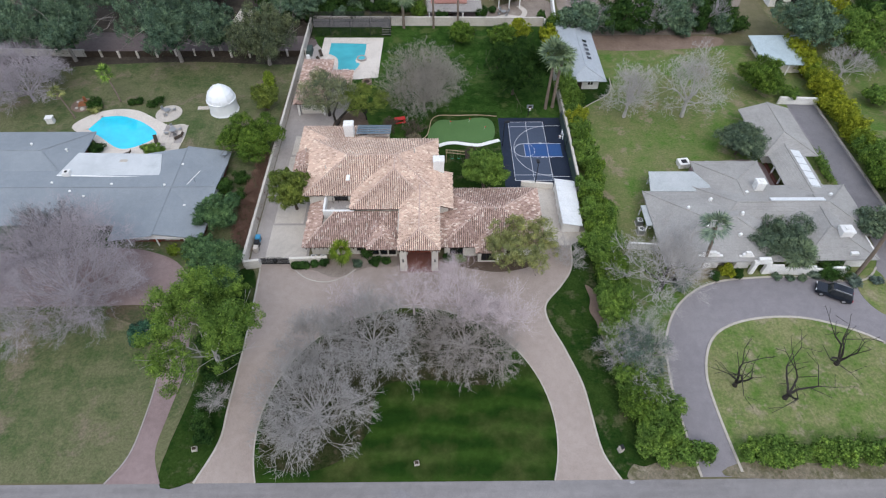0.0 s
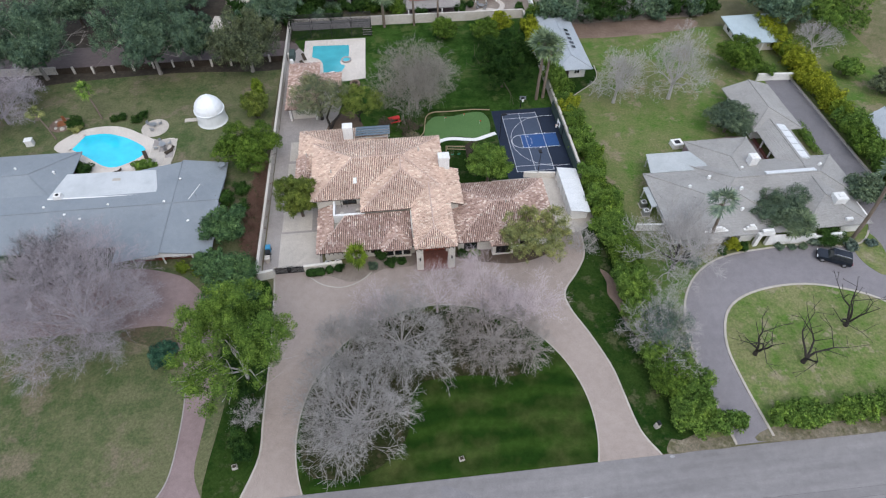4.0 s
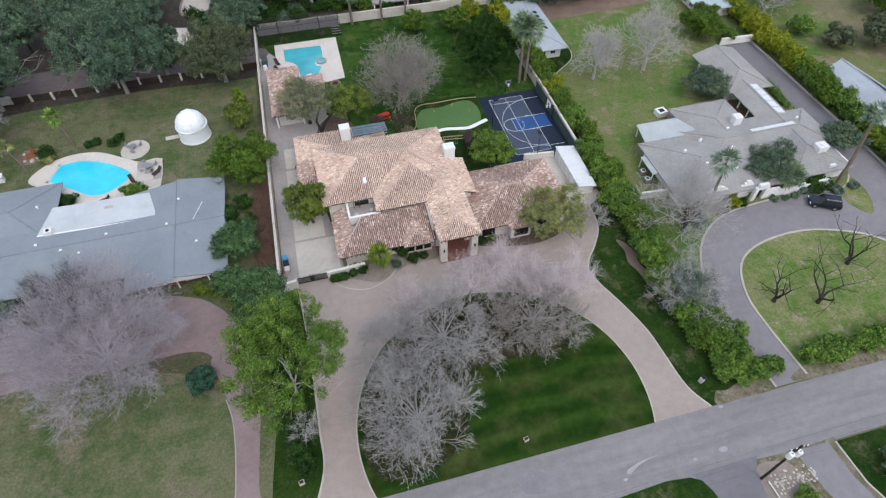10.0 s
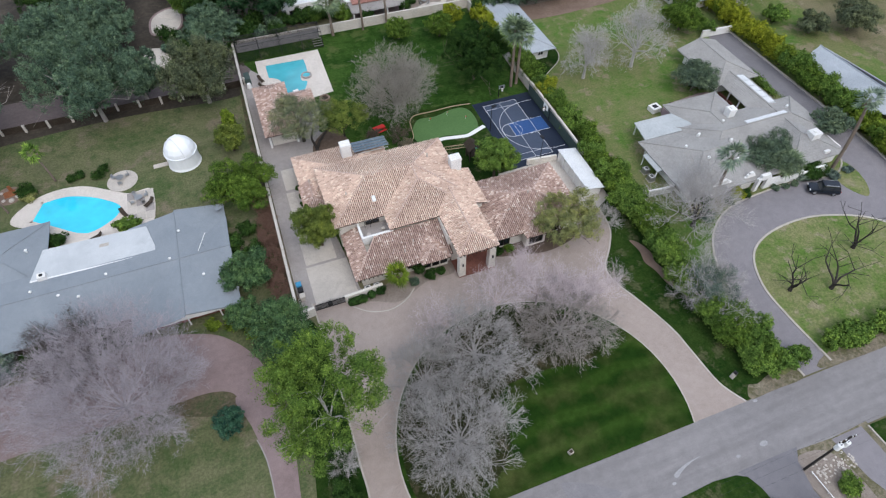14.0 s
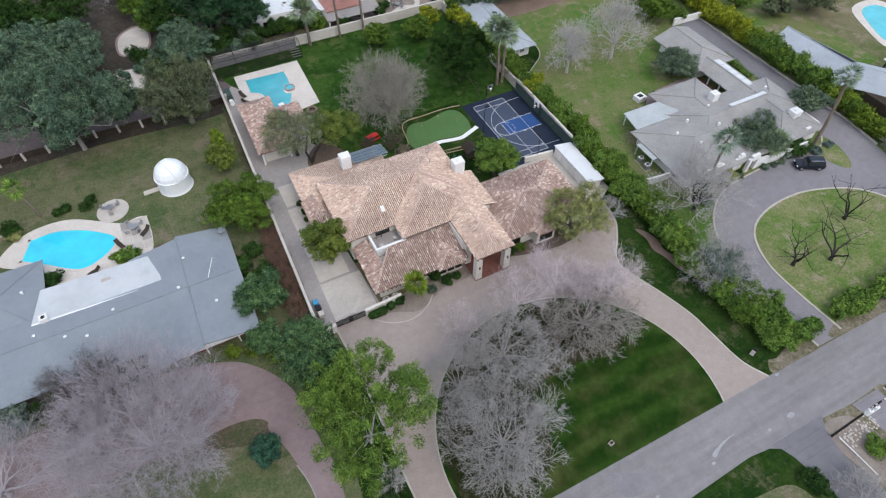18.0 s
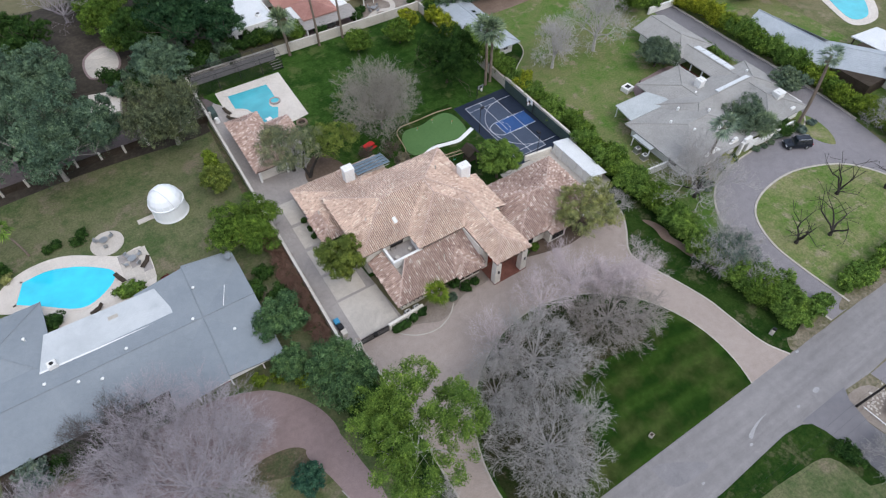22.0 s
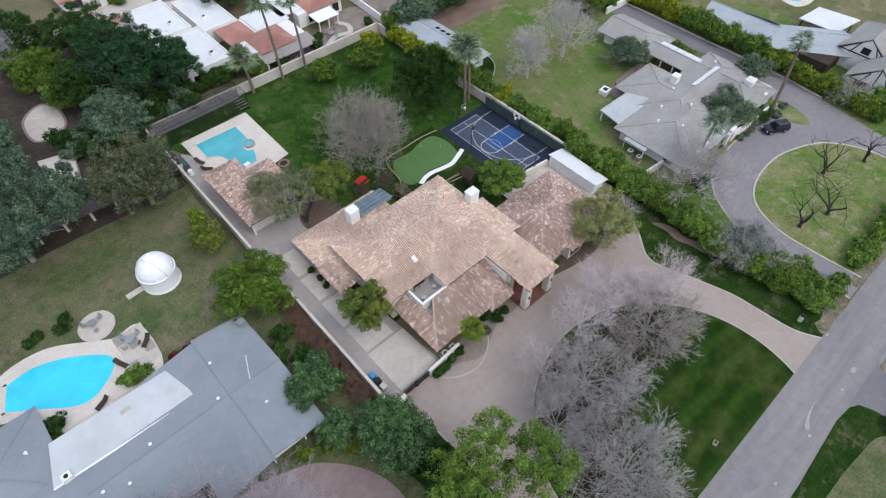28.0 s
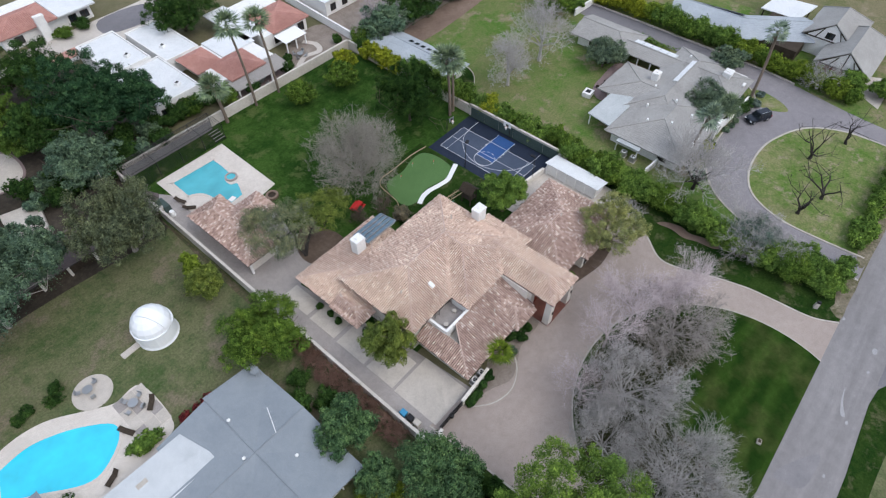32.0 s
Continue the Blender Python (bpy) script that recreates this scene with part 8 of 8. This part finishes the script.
hedge_row([(34.6, 23.3), (39.2, 23.3)], 1.7, 2.3, "leaf_hedge", "low bright green street hedge bush", "street hedge", 79, 1.5, 1200, 0.3)
hedge_row([(42.4, 23.3), (60, 23.1)], 1.7, 2.4, "leaf_hedge", "low bright green street hedge bush", "street hedge", 76, 2.3, 1100, 0.3)
hedge_row([(71.2, 105), (71.2, 92)], 2.4, 4.0, "leaf_yellow", "yellow-green hedge bush along the side drive", "tall hedge on the side drive", 77, 2.1, 1300, 0.36, alt="leaf_lime")
hedge_row([(71.1, 91), (71.0, 74)], 2.4, 4.0, "leaf_yellow", "yellow-green hedge bush along the side drive", "tall hedge on the side drive", 177, 2.0, 1300, 0.36, alt="leaf_lime")
hedge_row([(71.0, 73), (70.6, 57)], 2.4, 3.9, "leaf_hedge", "green hedge bush along the side drive", "tall hedge on the side drive", 178, 2.1, 1300, 0.36, alt="leaf_citrus")
hedge_row([(70.4, 55.5), (70.0, 44), (69, 34)], 2.2, 3.6, "leaf_citrus", "green hedge bush along the side drive", "tall hedge on the side drive", 78, 2.3, 1300, 0.38, alt="leaf_lime")
# east yard
bare(43.8, 84.6, 13.0, 4.6, "bare pale-grey tree in the east yard", 81, "bark_grey", n=8, level=4, kids=3, least=0.017, flat=1.4, spray=4, fork=0.24, trunk=0.3, spread=0.55, gnarl=0.24, twig=0.6)
bare(33.4, 84.5, 9.0, 3.9, "bare pale-grey tree in the east yard", 82, "bark_grey", n=8, level=4, kids=3, least=0.017, flat=1.4, spray=4, fork=0.24, trunk=0.26, spread=0.55, gnarl=0.24, twig=0.6)
leafy(60.0, 92.4, 6.4, 4.3, "leaf_citrus", "dense round dark green tree in the east yard", 83, 9600, 0.31, low=0.05)
leafy(50.0, 74.3, 5.2, 3.9, "leaf_olive", "grey-green olive tree behind the east house", 84, 8000, 0.28, low=0.15)
leafy(48.5, 52.5, 5.4, 4.3, "leaf_olive", "grey-green olive tree in the entry court", 85, 8960, 0.28, low=0.15)
bare(30.4, 46.4, 8.4, 6.4, "bare dark-limbed tree with grey twigs beside the east drive", 86, "bark_grey", n=11, level=4, kids=3, wood="bark_black", trunk=0.26, least=0.0165, spray=4, flat=0.9, twig=0.6, gnarl=0.22)
leafy(24.6, 35.2, 5.2, 3.4, "leaf_agave", "sparse silvery sage tree in the front hedge", 187, 2600, 0.24, "bark_grey", 12, low=0.2, open_=1, clump=0.5)
bare(24.2, 35.4, 5.6, 4.4, "bare pale-grey tree in the front hedge", 87, "bark_grey", level=4, kids=3, spray=3, least=0.013)
for i, (x, y, h, r) in enumerate(((35.8, 32.0, 7.0, 3.6), (41.2, 30.3, 7.4, 5.0), (49.4, 34.8, 8.0, 4.2))):
    bare(x, y, h, r, "small black pruned bare tree on the island", 88 + i, "bark_black", n=4, level=2, kids=2, trunk=0.27, fork=0.1, group="black bare trees on the island", spread=0.5, least=0.03, spray=3, flat=1.25, gnarl=0.34, twig=0.3)
palm(58.2, 48.5, 13.9, "tall leaning palm beside the east house", 92, 2.1, (-1.3, 0.6), 26, leaf="leaf_frond")
palm(37.1, 50.3, 9.9, "leaning fan palm before the east house", 93, 2.3, (-1.7, -1.0), 26, 0.2, leaf="leaf_frond")
leafy(63.5, 55.5, 4.8, 3.2, "leaf_olive", "grey-green tree beside the side drive", 94, 3000, 0.4, low=0.2)
bush(54.4, 48.9, 2.4, 2.2, "leaf_dark", "clipped round dark green bush", 95, 2400, 0.22)
for i, (x, y, h, r) in enumerate(((30, 113, 7, 5), (39, 114, 8, 6), (49, 115, 8, 6), (58, 116, 7, 5))):
    leafy(x, y, h, r, "leaf_dark" if i % 2 else "leaf_euc", "dark green tree in the back thicket", 96 + i, 4200, 0.5, group="back thicket", low=0.05)
leafy(74.5, 108, 10, 7, "leaf_euc", "tall broad blue-green tree beyond the hedge", 101, 9000, 0.42, low=0.1)
for i, (x, y, h, r) in enumerate(((25.0, 31.0, 3.6, 2.1), (25.8, 28.0, 3.8, 2.2), (24.0, 28.6, 3.2, 1.9), (26.0, 25.6, 3.0, 1.9), (23.8, 26.2, 2.8, 1.8))):
    bush(x, y, h, r, "leaf_hedge", "dense green bush in the front hedge", 740 + i, 2700, 0.25, "hedge_bush", "front hedge between the lots")

# ---- more plants ----
for i, (x, y, h, r, lf, lab) in enumerate((
        (-23.0, 125.0, 18.0, 7.0, "leaf_pine", "tall dark green pine behind the back wall"), (-17.0, 124.0, 11.5, 4.8, "leaf_pine", "tall dark green pine behind the back wall"),
        (-29.4, 129.5, 10.0, 5.5, "leaf_dark", "dense dark tree in the back thicket"), (-24, 147.0, 9.0, 6.0, "leaf_dark", "tall green tree in the far yard"),
        (-34.5, 142.0, 8.0, 5.0, "leaf_citrus", "yellow-green tree in the far yard"), (-48, 126.0, 9.5, 5.5, "leaf_euc", "grey-green tree in the far yard"),
        (-55, 126.0, 11.0, 7.5, "leaf_euc", "tall grey-green tree in the far yard"), (-70, 122.0, 12.0, 8.0, "leaf_euc", "tall grey-green tree in the far yard"),
        (-50, 141.0, 9.0, 6.0, "leaf_dark", "dense dark tree in the far yard"), (-34, 152.0, 9.0, 6.5, "leaf_dark", "dense dark tree in the far yard"),
        (5.4, 146.0, 8.5, 6.6, "leaf_dark", "huge round dark tree behind the white villa"), (-60, 145, 10, 8, "leaf_dark", "dense dark tree in the far yard"),
        (-29.5, 119.5, 8.5, 5.2, "leaf_euc", "grey-green tree beside the cage"), (-32.6, 133.0, 6.0, 3.6, "leaf_hedge", "broad green tree beside a drained pool"))):
    leafy(x, y, h, r, lf, lab, 400 + i, 10500, 0.35, "bark", 14, group="", low=0.08, trunk=0.3)
bare(-41, 151, 8.5, 9, "large bare grey tree in the far yard", 420, "bark_violet", n=10, level=4, kids=3)
for i, (x, y, h, r) in enumerate(((-11.9, 162.6, 1.8, 1.9), (-7.6, 162.8, 1.8, 1.8), (1.2, 118.2, 2.4, 1.5), (-3.6, 118.6, 4.2, 1.8), (-4.6, 121.0, 3.2, 1.6), (9.6, 118.6, 2.6, 1.7), (-9.5, 121.8, 2.6, 2.2), (22.6, 119.0, 1.6, 1.0), (12.2, 121.6, 1.2, 0.9), (25.0, 114.4, 3.6, 2.6), (24.0, 112.6, 3.4, 2.0))):
    bush(x, y, h, r, "leaf_dark" if i % 3 else "leaf_citrus", "dark green garden bush behind the back wall", 430 + i, 1300, 0.3)
# thickets along the back of the east yard
for i, x in enumerate(range(27, 66, 4)):
    if i % 3 == 1:
        bare(x + 0.6, 113.6 + (i % 2) * 1.8, 7.0, 4.2, "bare grey tree in the back thicket", 450 + i, "bark_violet", n=6, level=3, kids=4, group="back thicket")
    bush(x, 112.6 + (i % 2) * 1.2, 3.0 + (i % 3), 2.4, "leaf_dark" if i % 2 else "leaf_euc", "dark green bush in the back thicket", 460 + i, 1500, 0.4, group="back thicket")
for i, (x, y, h, r, lf) in enumerate(((84, 104, 9, 7, "leaf_hedge"), (80, 114, 8, 6, "leaf_yellow"), (92, 116, 9, 7, "leaf_dark"), (84, 82, 4.5, 3.0, "leaf_smoke"), (92, 80, 6.2, 4.4, "leaf_smoke"), (80, 88, 3.6, 2.4, "leaf_hedge"), (102, 90, 7, 5, "leaf_citrus"), (72.6, 36, 4.0, 2.6, "leaf_hedge"), (74.4, 30.6, 3.2, 2.4, "leaf_hedge"))):
    leafy(x, y, h, r, lf, "green tree in the yard beyond the hedge", 480 + i, 5200, 0.42, low=0.08)
bare(78, 97, 5.5, 4.2, "bare grey tree beyond the hedge", 495, "bark_grey", level=3, kids=4)
bare(69.8, 40.5, 5.0, 3.4, "bare grey tree beside the hedge", 496, "bark_grey", level=3, kids=4)
bare(57.0, 31.4, 7.0, 3.8, "small black pruned bare tree on the island", 497, "bark_black", n=4, level=2, kids=2, trunk=0.24, fork=0.1, spread=0.5, least=0.028, spray=3, flat=1.0, twig=0.3, gnarl=0.38, group="black bare trees on the island")
# east house front shrubs
for i, (x, y, h, r, lf, lab) in enumerate(((40.0, 49.0, 1.8, 1.2, "leaf_yellow", "yellow-green shrub before the east house"), (41.6, 48.6, 1.2, 0.9, "leaf_dark", "dark shrub before the east house"), (38.4, 48.4, 1.0, 0.9, "leaf_dark", "dark shrub before the east house"), (33.2, 46.8, 1.3, 1.3, "leaf_agave", "blue-grey agave clump beside the drive"), (52.2, 48.6, 1.3, 1.1, "leaf_agave", "pale grey-green shrub by the court wall"), (47.0, 48.2, 0.7, 0.6, "leaf_olive", "small grey shrub by the court wall"), (48.8, 48.0, 0.7, 0.6, "leaf_olive", "small grey shrub by the court wall"), (50.4, 47.9, 0.7, 0.6, "leaf_olive", "small grey shrub by the court wall"), (57.2, 47.2, 1.1, 1.2, "leaf_agave", "blue-grey agave clump by the palm"), (60.6, 47.4, 0.9, 0.9, "leaf_agave", "blue-grey agave clump by the palm"), (35.0, 49.6, 1.4, 1.1, "leaf_dark", "dark shrub by the east house"))):
    bush(x, y, h, r, lf, lab, 500 + i, int(700 * r + 300), 0.24, "shrub", "", "shrub")
palm(49.6, 49.8, 3.2, "broad pale palm in the entry court", 515, 2.4, (0, 0.2), 30)
bush(63.0, 70.0, 1.4, 1.2, "leaf_hedge", "low green hedge beside the side drive", 516, 900, 0.25, ry=6.0)
leafy(64.5, 89.2, 3.0, 1.6, "leaf_hedge", "bright green shrub by the white wall", 517, 1500, 0.28, low=0.05)
# east front strip and bare saplings
bare(24.6, 33.0, 4.6, 3.4, "bare pale-grey sapling in the front hedge", 520, "bark_grey", level=3, kids=4)
bare(18.4, 51.8, 2.6, 2.2, "low bare grey shrub at the drive edge", 522, "bark_grey", n=9, level=3, kids=3, trunk=0.08, fork=0.05)
leafy(25.2, 28.6, 3.4, 2.6, "leaf_hedge", "bright green bush in the front hedge", 523, 2600, 0.3, low=0.05)
sheet("hedge_soil", curve([(20.2, 47.2), (21.2, 46.4), (21.9, 44.2), (21.5, 42.6), (22.1, 40.4), (21.8, 38.2), (21.0, 38.8), (20.7, 41.2), (20.1, 43.0), (20.5, 45.0)], 5, True), -0.1, 0.05, M["red_soil"], "bare tan-brown soil beside the hedge", "ground")
sheet("street_soil", curve([(20.6, 21.05), (24, 21.02), (28.2, 21.05), (28.1, 22.4), (26.4, 22.2), (24.8, 22.9), (22.6, 22.4), (21.4, 22.6)], 5, True), -0.1, 0.05, M["verge"], "bare tan soil at the street edge", "ground")
sheet("street_soil", curve([(33.0, 21.05), (62, 21.05), (62, 22.6), (44, 22.5), (34.4, 22.9)], 5, True), -0.1, 0.1, M["verge"], "bare tan soil at the street edge", "ground")
# west yard
palm(-58.1, 89.6, 5.6, "slim pale-trunked palm in the west yard", 530, 1.7, (-0.8, 0.8), 20, 0.14, leaf="leaf_hedge")
palm(-64.5, 84.7, 5.0, "slim pale-trunked palm beside the west pool", 531, 1.6, (-1.2, 0.6), 18, 0.13, leaf="leaf_mesquite")
bush(-62.0, 88.0, 1.6, 1.5, "leaf_dark", "round dark shrub beside the west pool", 532, 1300, 0.24)
bush(-61.6, 86.6, 0.9, 1.2, "leaf_mesquite", "tan ornamental grass clump", 533, 700, 0.24)
for i, (x, y, r) in enumerate(((-55.6, 88.7, 0.9), (-54.4, 89.1, 0.9), (-51.6, 88.2, 1.2), (-50.8, 89.6, 0.9))):
    bush(x, y, 1.0, r, "leaf_dark", "small dark shrub in the west yard", 534 + i, 700, 0.2)
bush(-47.4, 75.2, 1.5, 2.0, "leaf_hedge", "spiky yucca clump at the pool deck", 538, 1500, 0.34, ry=1.3)
bush(-57.0, 75.6, 1.5, 1.5, "leaf_dark", "round dark bush below the west pool", 539, 1200, 0.26)
for i, (x, y) in enumerate(((-42.8, 74.6), (-41.4, 74.2), (-40.0, 74.4))):
    bush(x, y, 0.9, 0.85, "leaf_red", "low red-leaved shrub behind the west house", 540 + 700 * i, 700, 0.18, "shrub", "red shrubs behind the west house", "shrub")
bush(-31.2, 68.0, 1.8, 1.5, "leaf_dark", "dark shrub beside the boundary wall", 541, 1100, 0.26)
bush(-31.0, 63.5, 2.2, 1.6, "leaf_dark", "dark shrub beside the boundary wall", 542, 1100, 0.26)
leafy(-33.4, 65.5, 3.2, 1.6, "leaf_dark", "dark green tree at the west house corner", 543, 2400, 0.34, low=0.05)
bare(-28.6, 66, 1.9, 1.3, "leafless reddish-brown shrub along the wall", 544, "bark_red", n=12, level=3, kids=3, spray=5, twig=0.4, trunk=0.06, fork=0.05, group="leafless shrubs along the wall")
bare(-28.6, 61.5, 1.9, 1.3, "leafless reddish-brown shrub along the wall", 545, "bark_red", n=12, level=3, kids=3, spray=5, twig=0.4, trunk=0.06, fork=0.05, group="leafless shrubs along the wall")
bare(-28.7, 57.0, 1.8, 1.2, "leafless reddish-brown shrub along the wall", 546, "bark_red", n=12, level=3, kids=3, spray=5, twig=0.4, trunk=0.06, fork=0.05, group="leafless shrubs along the wall")
bare(-28.5, 70.5, 1.8, 1.2, "leafless reddish-brown shrub along the wall", 547, "bark_red", n=12, level=3, kids=3, spray=5, twig=0.4, trunk=0.06, fork=0.05, group="leafless shrubs along the wall")
for i, (x, y, r) in enumerate(((-35.4, 52.8, 1.5), (-37.8, 53.2, 1.0), (-33.0, 50.6, 1.3))):
    bush(x, y, 1.5, r, "leaf_lime", "yellow-green shrub along the west house front", 550 + i, 900, 0.22)
leafy(-37.4, 39.2, 2.8, 1.7, "leaf_bluegreen", "small dense blue-green conifer on the west lawn", 555, 2400, 0.24, low=0.02)
bare(-74.0, 90.0, 8.5, 8.0, "large bare grey tree behind the west house", 556, "bark_violet", n=10, level=4, kids=4, spray=3)
bare(-63.5, 47.4, 8.0, 8.4, "bare violet-grey tree beside the motor court", 557, "bark_violet", n=11, level=4, kids=3, least=0.0125, spray=3, flat=0.7)
bush(-62.4, 55.0, 2.4, 2.2, "leaf_agave", "spiky grey-green desert shrub before the west house", 558, 2200, 0.3)
for i, (x, y) in enumerate(((-27.6, 44.0), (-27.0, 40.0), (-26.4, 35.5), (-26.8, 31.0), (-27.2, 27.6), (-28.2, 46.5))):
    bush(x, y, 1.8, 1.5, "leaf_dark", "dark green bush in the planted strip", 560 + i, 1200, 0.26, group="bushes along the drive")
bare(-26.4, 30.2, 2.4, 1.4, "pale bare shrub beside the drive", 568, "bark_grey", n=8, level=3, kids=3, trunk=0.1, fork=0.06)
sheet("rust_bed", curve([(-66.4, 89.6), (-65.4, 90.6), (-63.6, 90.2), (-62.6, 88.4), (-63.6, 86.8), (-65.2, 86.6), (-66.6, 87.8)], 5, True), -0.1, 0.06, M["red_soil"], "rust-brown gravel bed with stones", "planting bed")
art = thing("rusted_garden_sculpture", -64.6, 88.9, 0, "low rusty garden sculpture on a gravel bed", "sculpture")
part("plate", Geo().box(-64.6, 88.9, 0, 1.8, 1.4, 0.25, 0.3, 0.1), M["orange_rust"], art)
part("upright", Geo().box(-64.4, 89.5, 0.2, 0.5, 0.2, 1.0, 0.3, 0.04), M["orange_rust"], art)
for i, (x, y, r) in enumerate(((-63.4, 88.0, 0.4), (-65.4, 87.6, 0.32), (-64.2, 87.3, 0.45), (-65.8, 89.4, 0.3))):
    st = thing("boulder", x, y, 0, "pale rounded boulder on a gravel bed", "rock", "boulders on the gravel bed")
    part("stone", Geo().cyl(x, y, 0, r, r * 0.5, 9, r * 0.85).cyl(x, y, r * 0.5, r * 0.85, r * 0.35, 9, r * 0.4), M["concrete"], st)
wb = thing("white_pump_house", -68.2, 83.6, 0, "small white pump housing behind the west house", "pump")
part("case", Geo().box(-68.2, 83.6, 0, 1.2, 1.0, 1.1, 0.1, 0.04), M["white_stucco"], wb)
part("lid", Geo().box(-68.2, 83.6, 1.1, 1.3, 1.1, 0.08, 0.1, 0.02), M["trim_white"], wb)
# across the street
bush(14.6, 9.4, 1.2, 1.6, "leaf_dark", "dark green bush across the street", 570, 1300, 0.24)
bush(23.8, 9.2, 0.9, 1.5, "leaf_hedge", "low green bush in gravel across the street", 571, 1200, 0.24)
bare(17.6, 6.0, 2.6, 2.8, "pale tan leafless shrub across the street", 572, "bark_grey", n=9, level=3, kids=4, trunk=0.08, fork=0.05)
leafy(35.0, 9.6, 2.4, 1.8, "leaf_olive", "small grey-green tree across the street", 573, 1500, 0.26, low=0.1)
# hedge before the white villa, undergrowth in the north-west corner
hedge_row([(-15.4, 122.2), (-6.2, 121.8)], 1.5, 2.7, "leaf_dark", "dark green hedge bush below the white villa", "hedge behind the back wall", 580, 1.8, 1100, 0.3)
for i in range(16):
    bush(-38 + (i % 8) * 2.9 + 0.6 * math.sin(i * 3.1), 118.6 + (i // 8) * 4.2 + 0.8 * math.cos(i * 2.3), 2.6 + (i % 3) * 0.7, 2.0 + 0.3 * (i % 2), "leaf_dark" if i % 3 else "leaf_euc", "dark undergrowth bush among the far trees", 600 + i, 1100, 0.36, group="undergrowth behind the back wall")
for i, y in enumerate((54.6, 59.2, 63.8, 68.4, 73.0)):
    bare(-28.4 + 0.2 * (i % 2), y, 1.7, 1.3, "leafless reddish-brown shrub along the wall", 620 + i, "bark_red", n=12, level=3, kids=3, spray=5, twig=0.4, trunk=0.06, fork=0.05, group="leafless shrubs along the wall")
# dark planting along the west house front, dry brush by the red bench
for i, x in enumerate((-59.6, -57.8, -55.8, -53.8, -51.6, -49.6, -47.8)):
    bush(x, 55.2 + 0.4 * (i % 2), 2.0 + 0.5 * (i % 3), 1.5, "leaf_deep", "dark shrub along the west house front", 640 + i, 900, 0.26, "shrub", "shrubs before the west house", "shrub")
# dark sheet puts the shadow between eave and shrubs into the ground colour
sheet("west_front_shade_bed", [(-66, 54.6), (-47.2, 55.6), (-47.2, 58.8), (-66, 58.8)], -0.1, 0.052, M["dark_soil"], "dark bed painted in for shade before the west house", "planting bed")
for i, (x, y, r) in enumerate(((-8.2, 80.9, 1.1), (-4.4, 80.2, 1.3))):
    bare(x, y, 2.2, r, "dry brown leafless shrub by the lawn", 650 + i, "bark", n=10, level=3, kids=3, spray=3, twig=0.4, trunk=0.06, fork=0.05)
for i, (x, y, h, r) in enumerate(((-29.4, 44.0, 3.0, 2.2), (-29.0, 41.0, 2.6, 2.0), (-28.6, 38.2, 2.4, 1.9), (-26.2, 42.4, 2.0, 1.3), (-27.2, 33.4, 2.0, 1.6), (-26.4, 26.0, 1.6, 1.3))):
    bush(x, y, h, r, "leaf_deep", "dense dark green bush in the planted strip", 660 + i, 1600, 0.28, group="bushes along the drive")
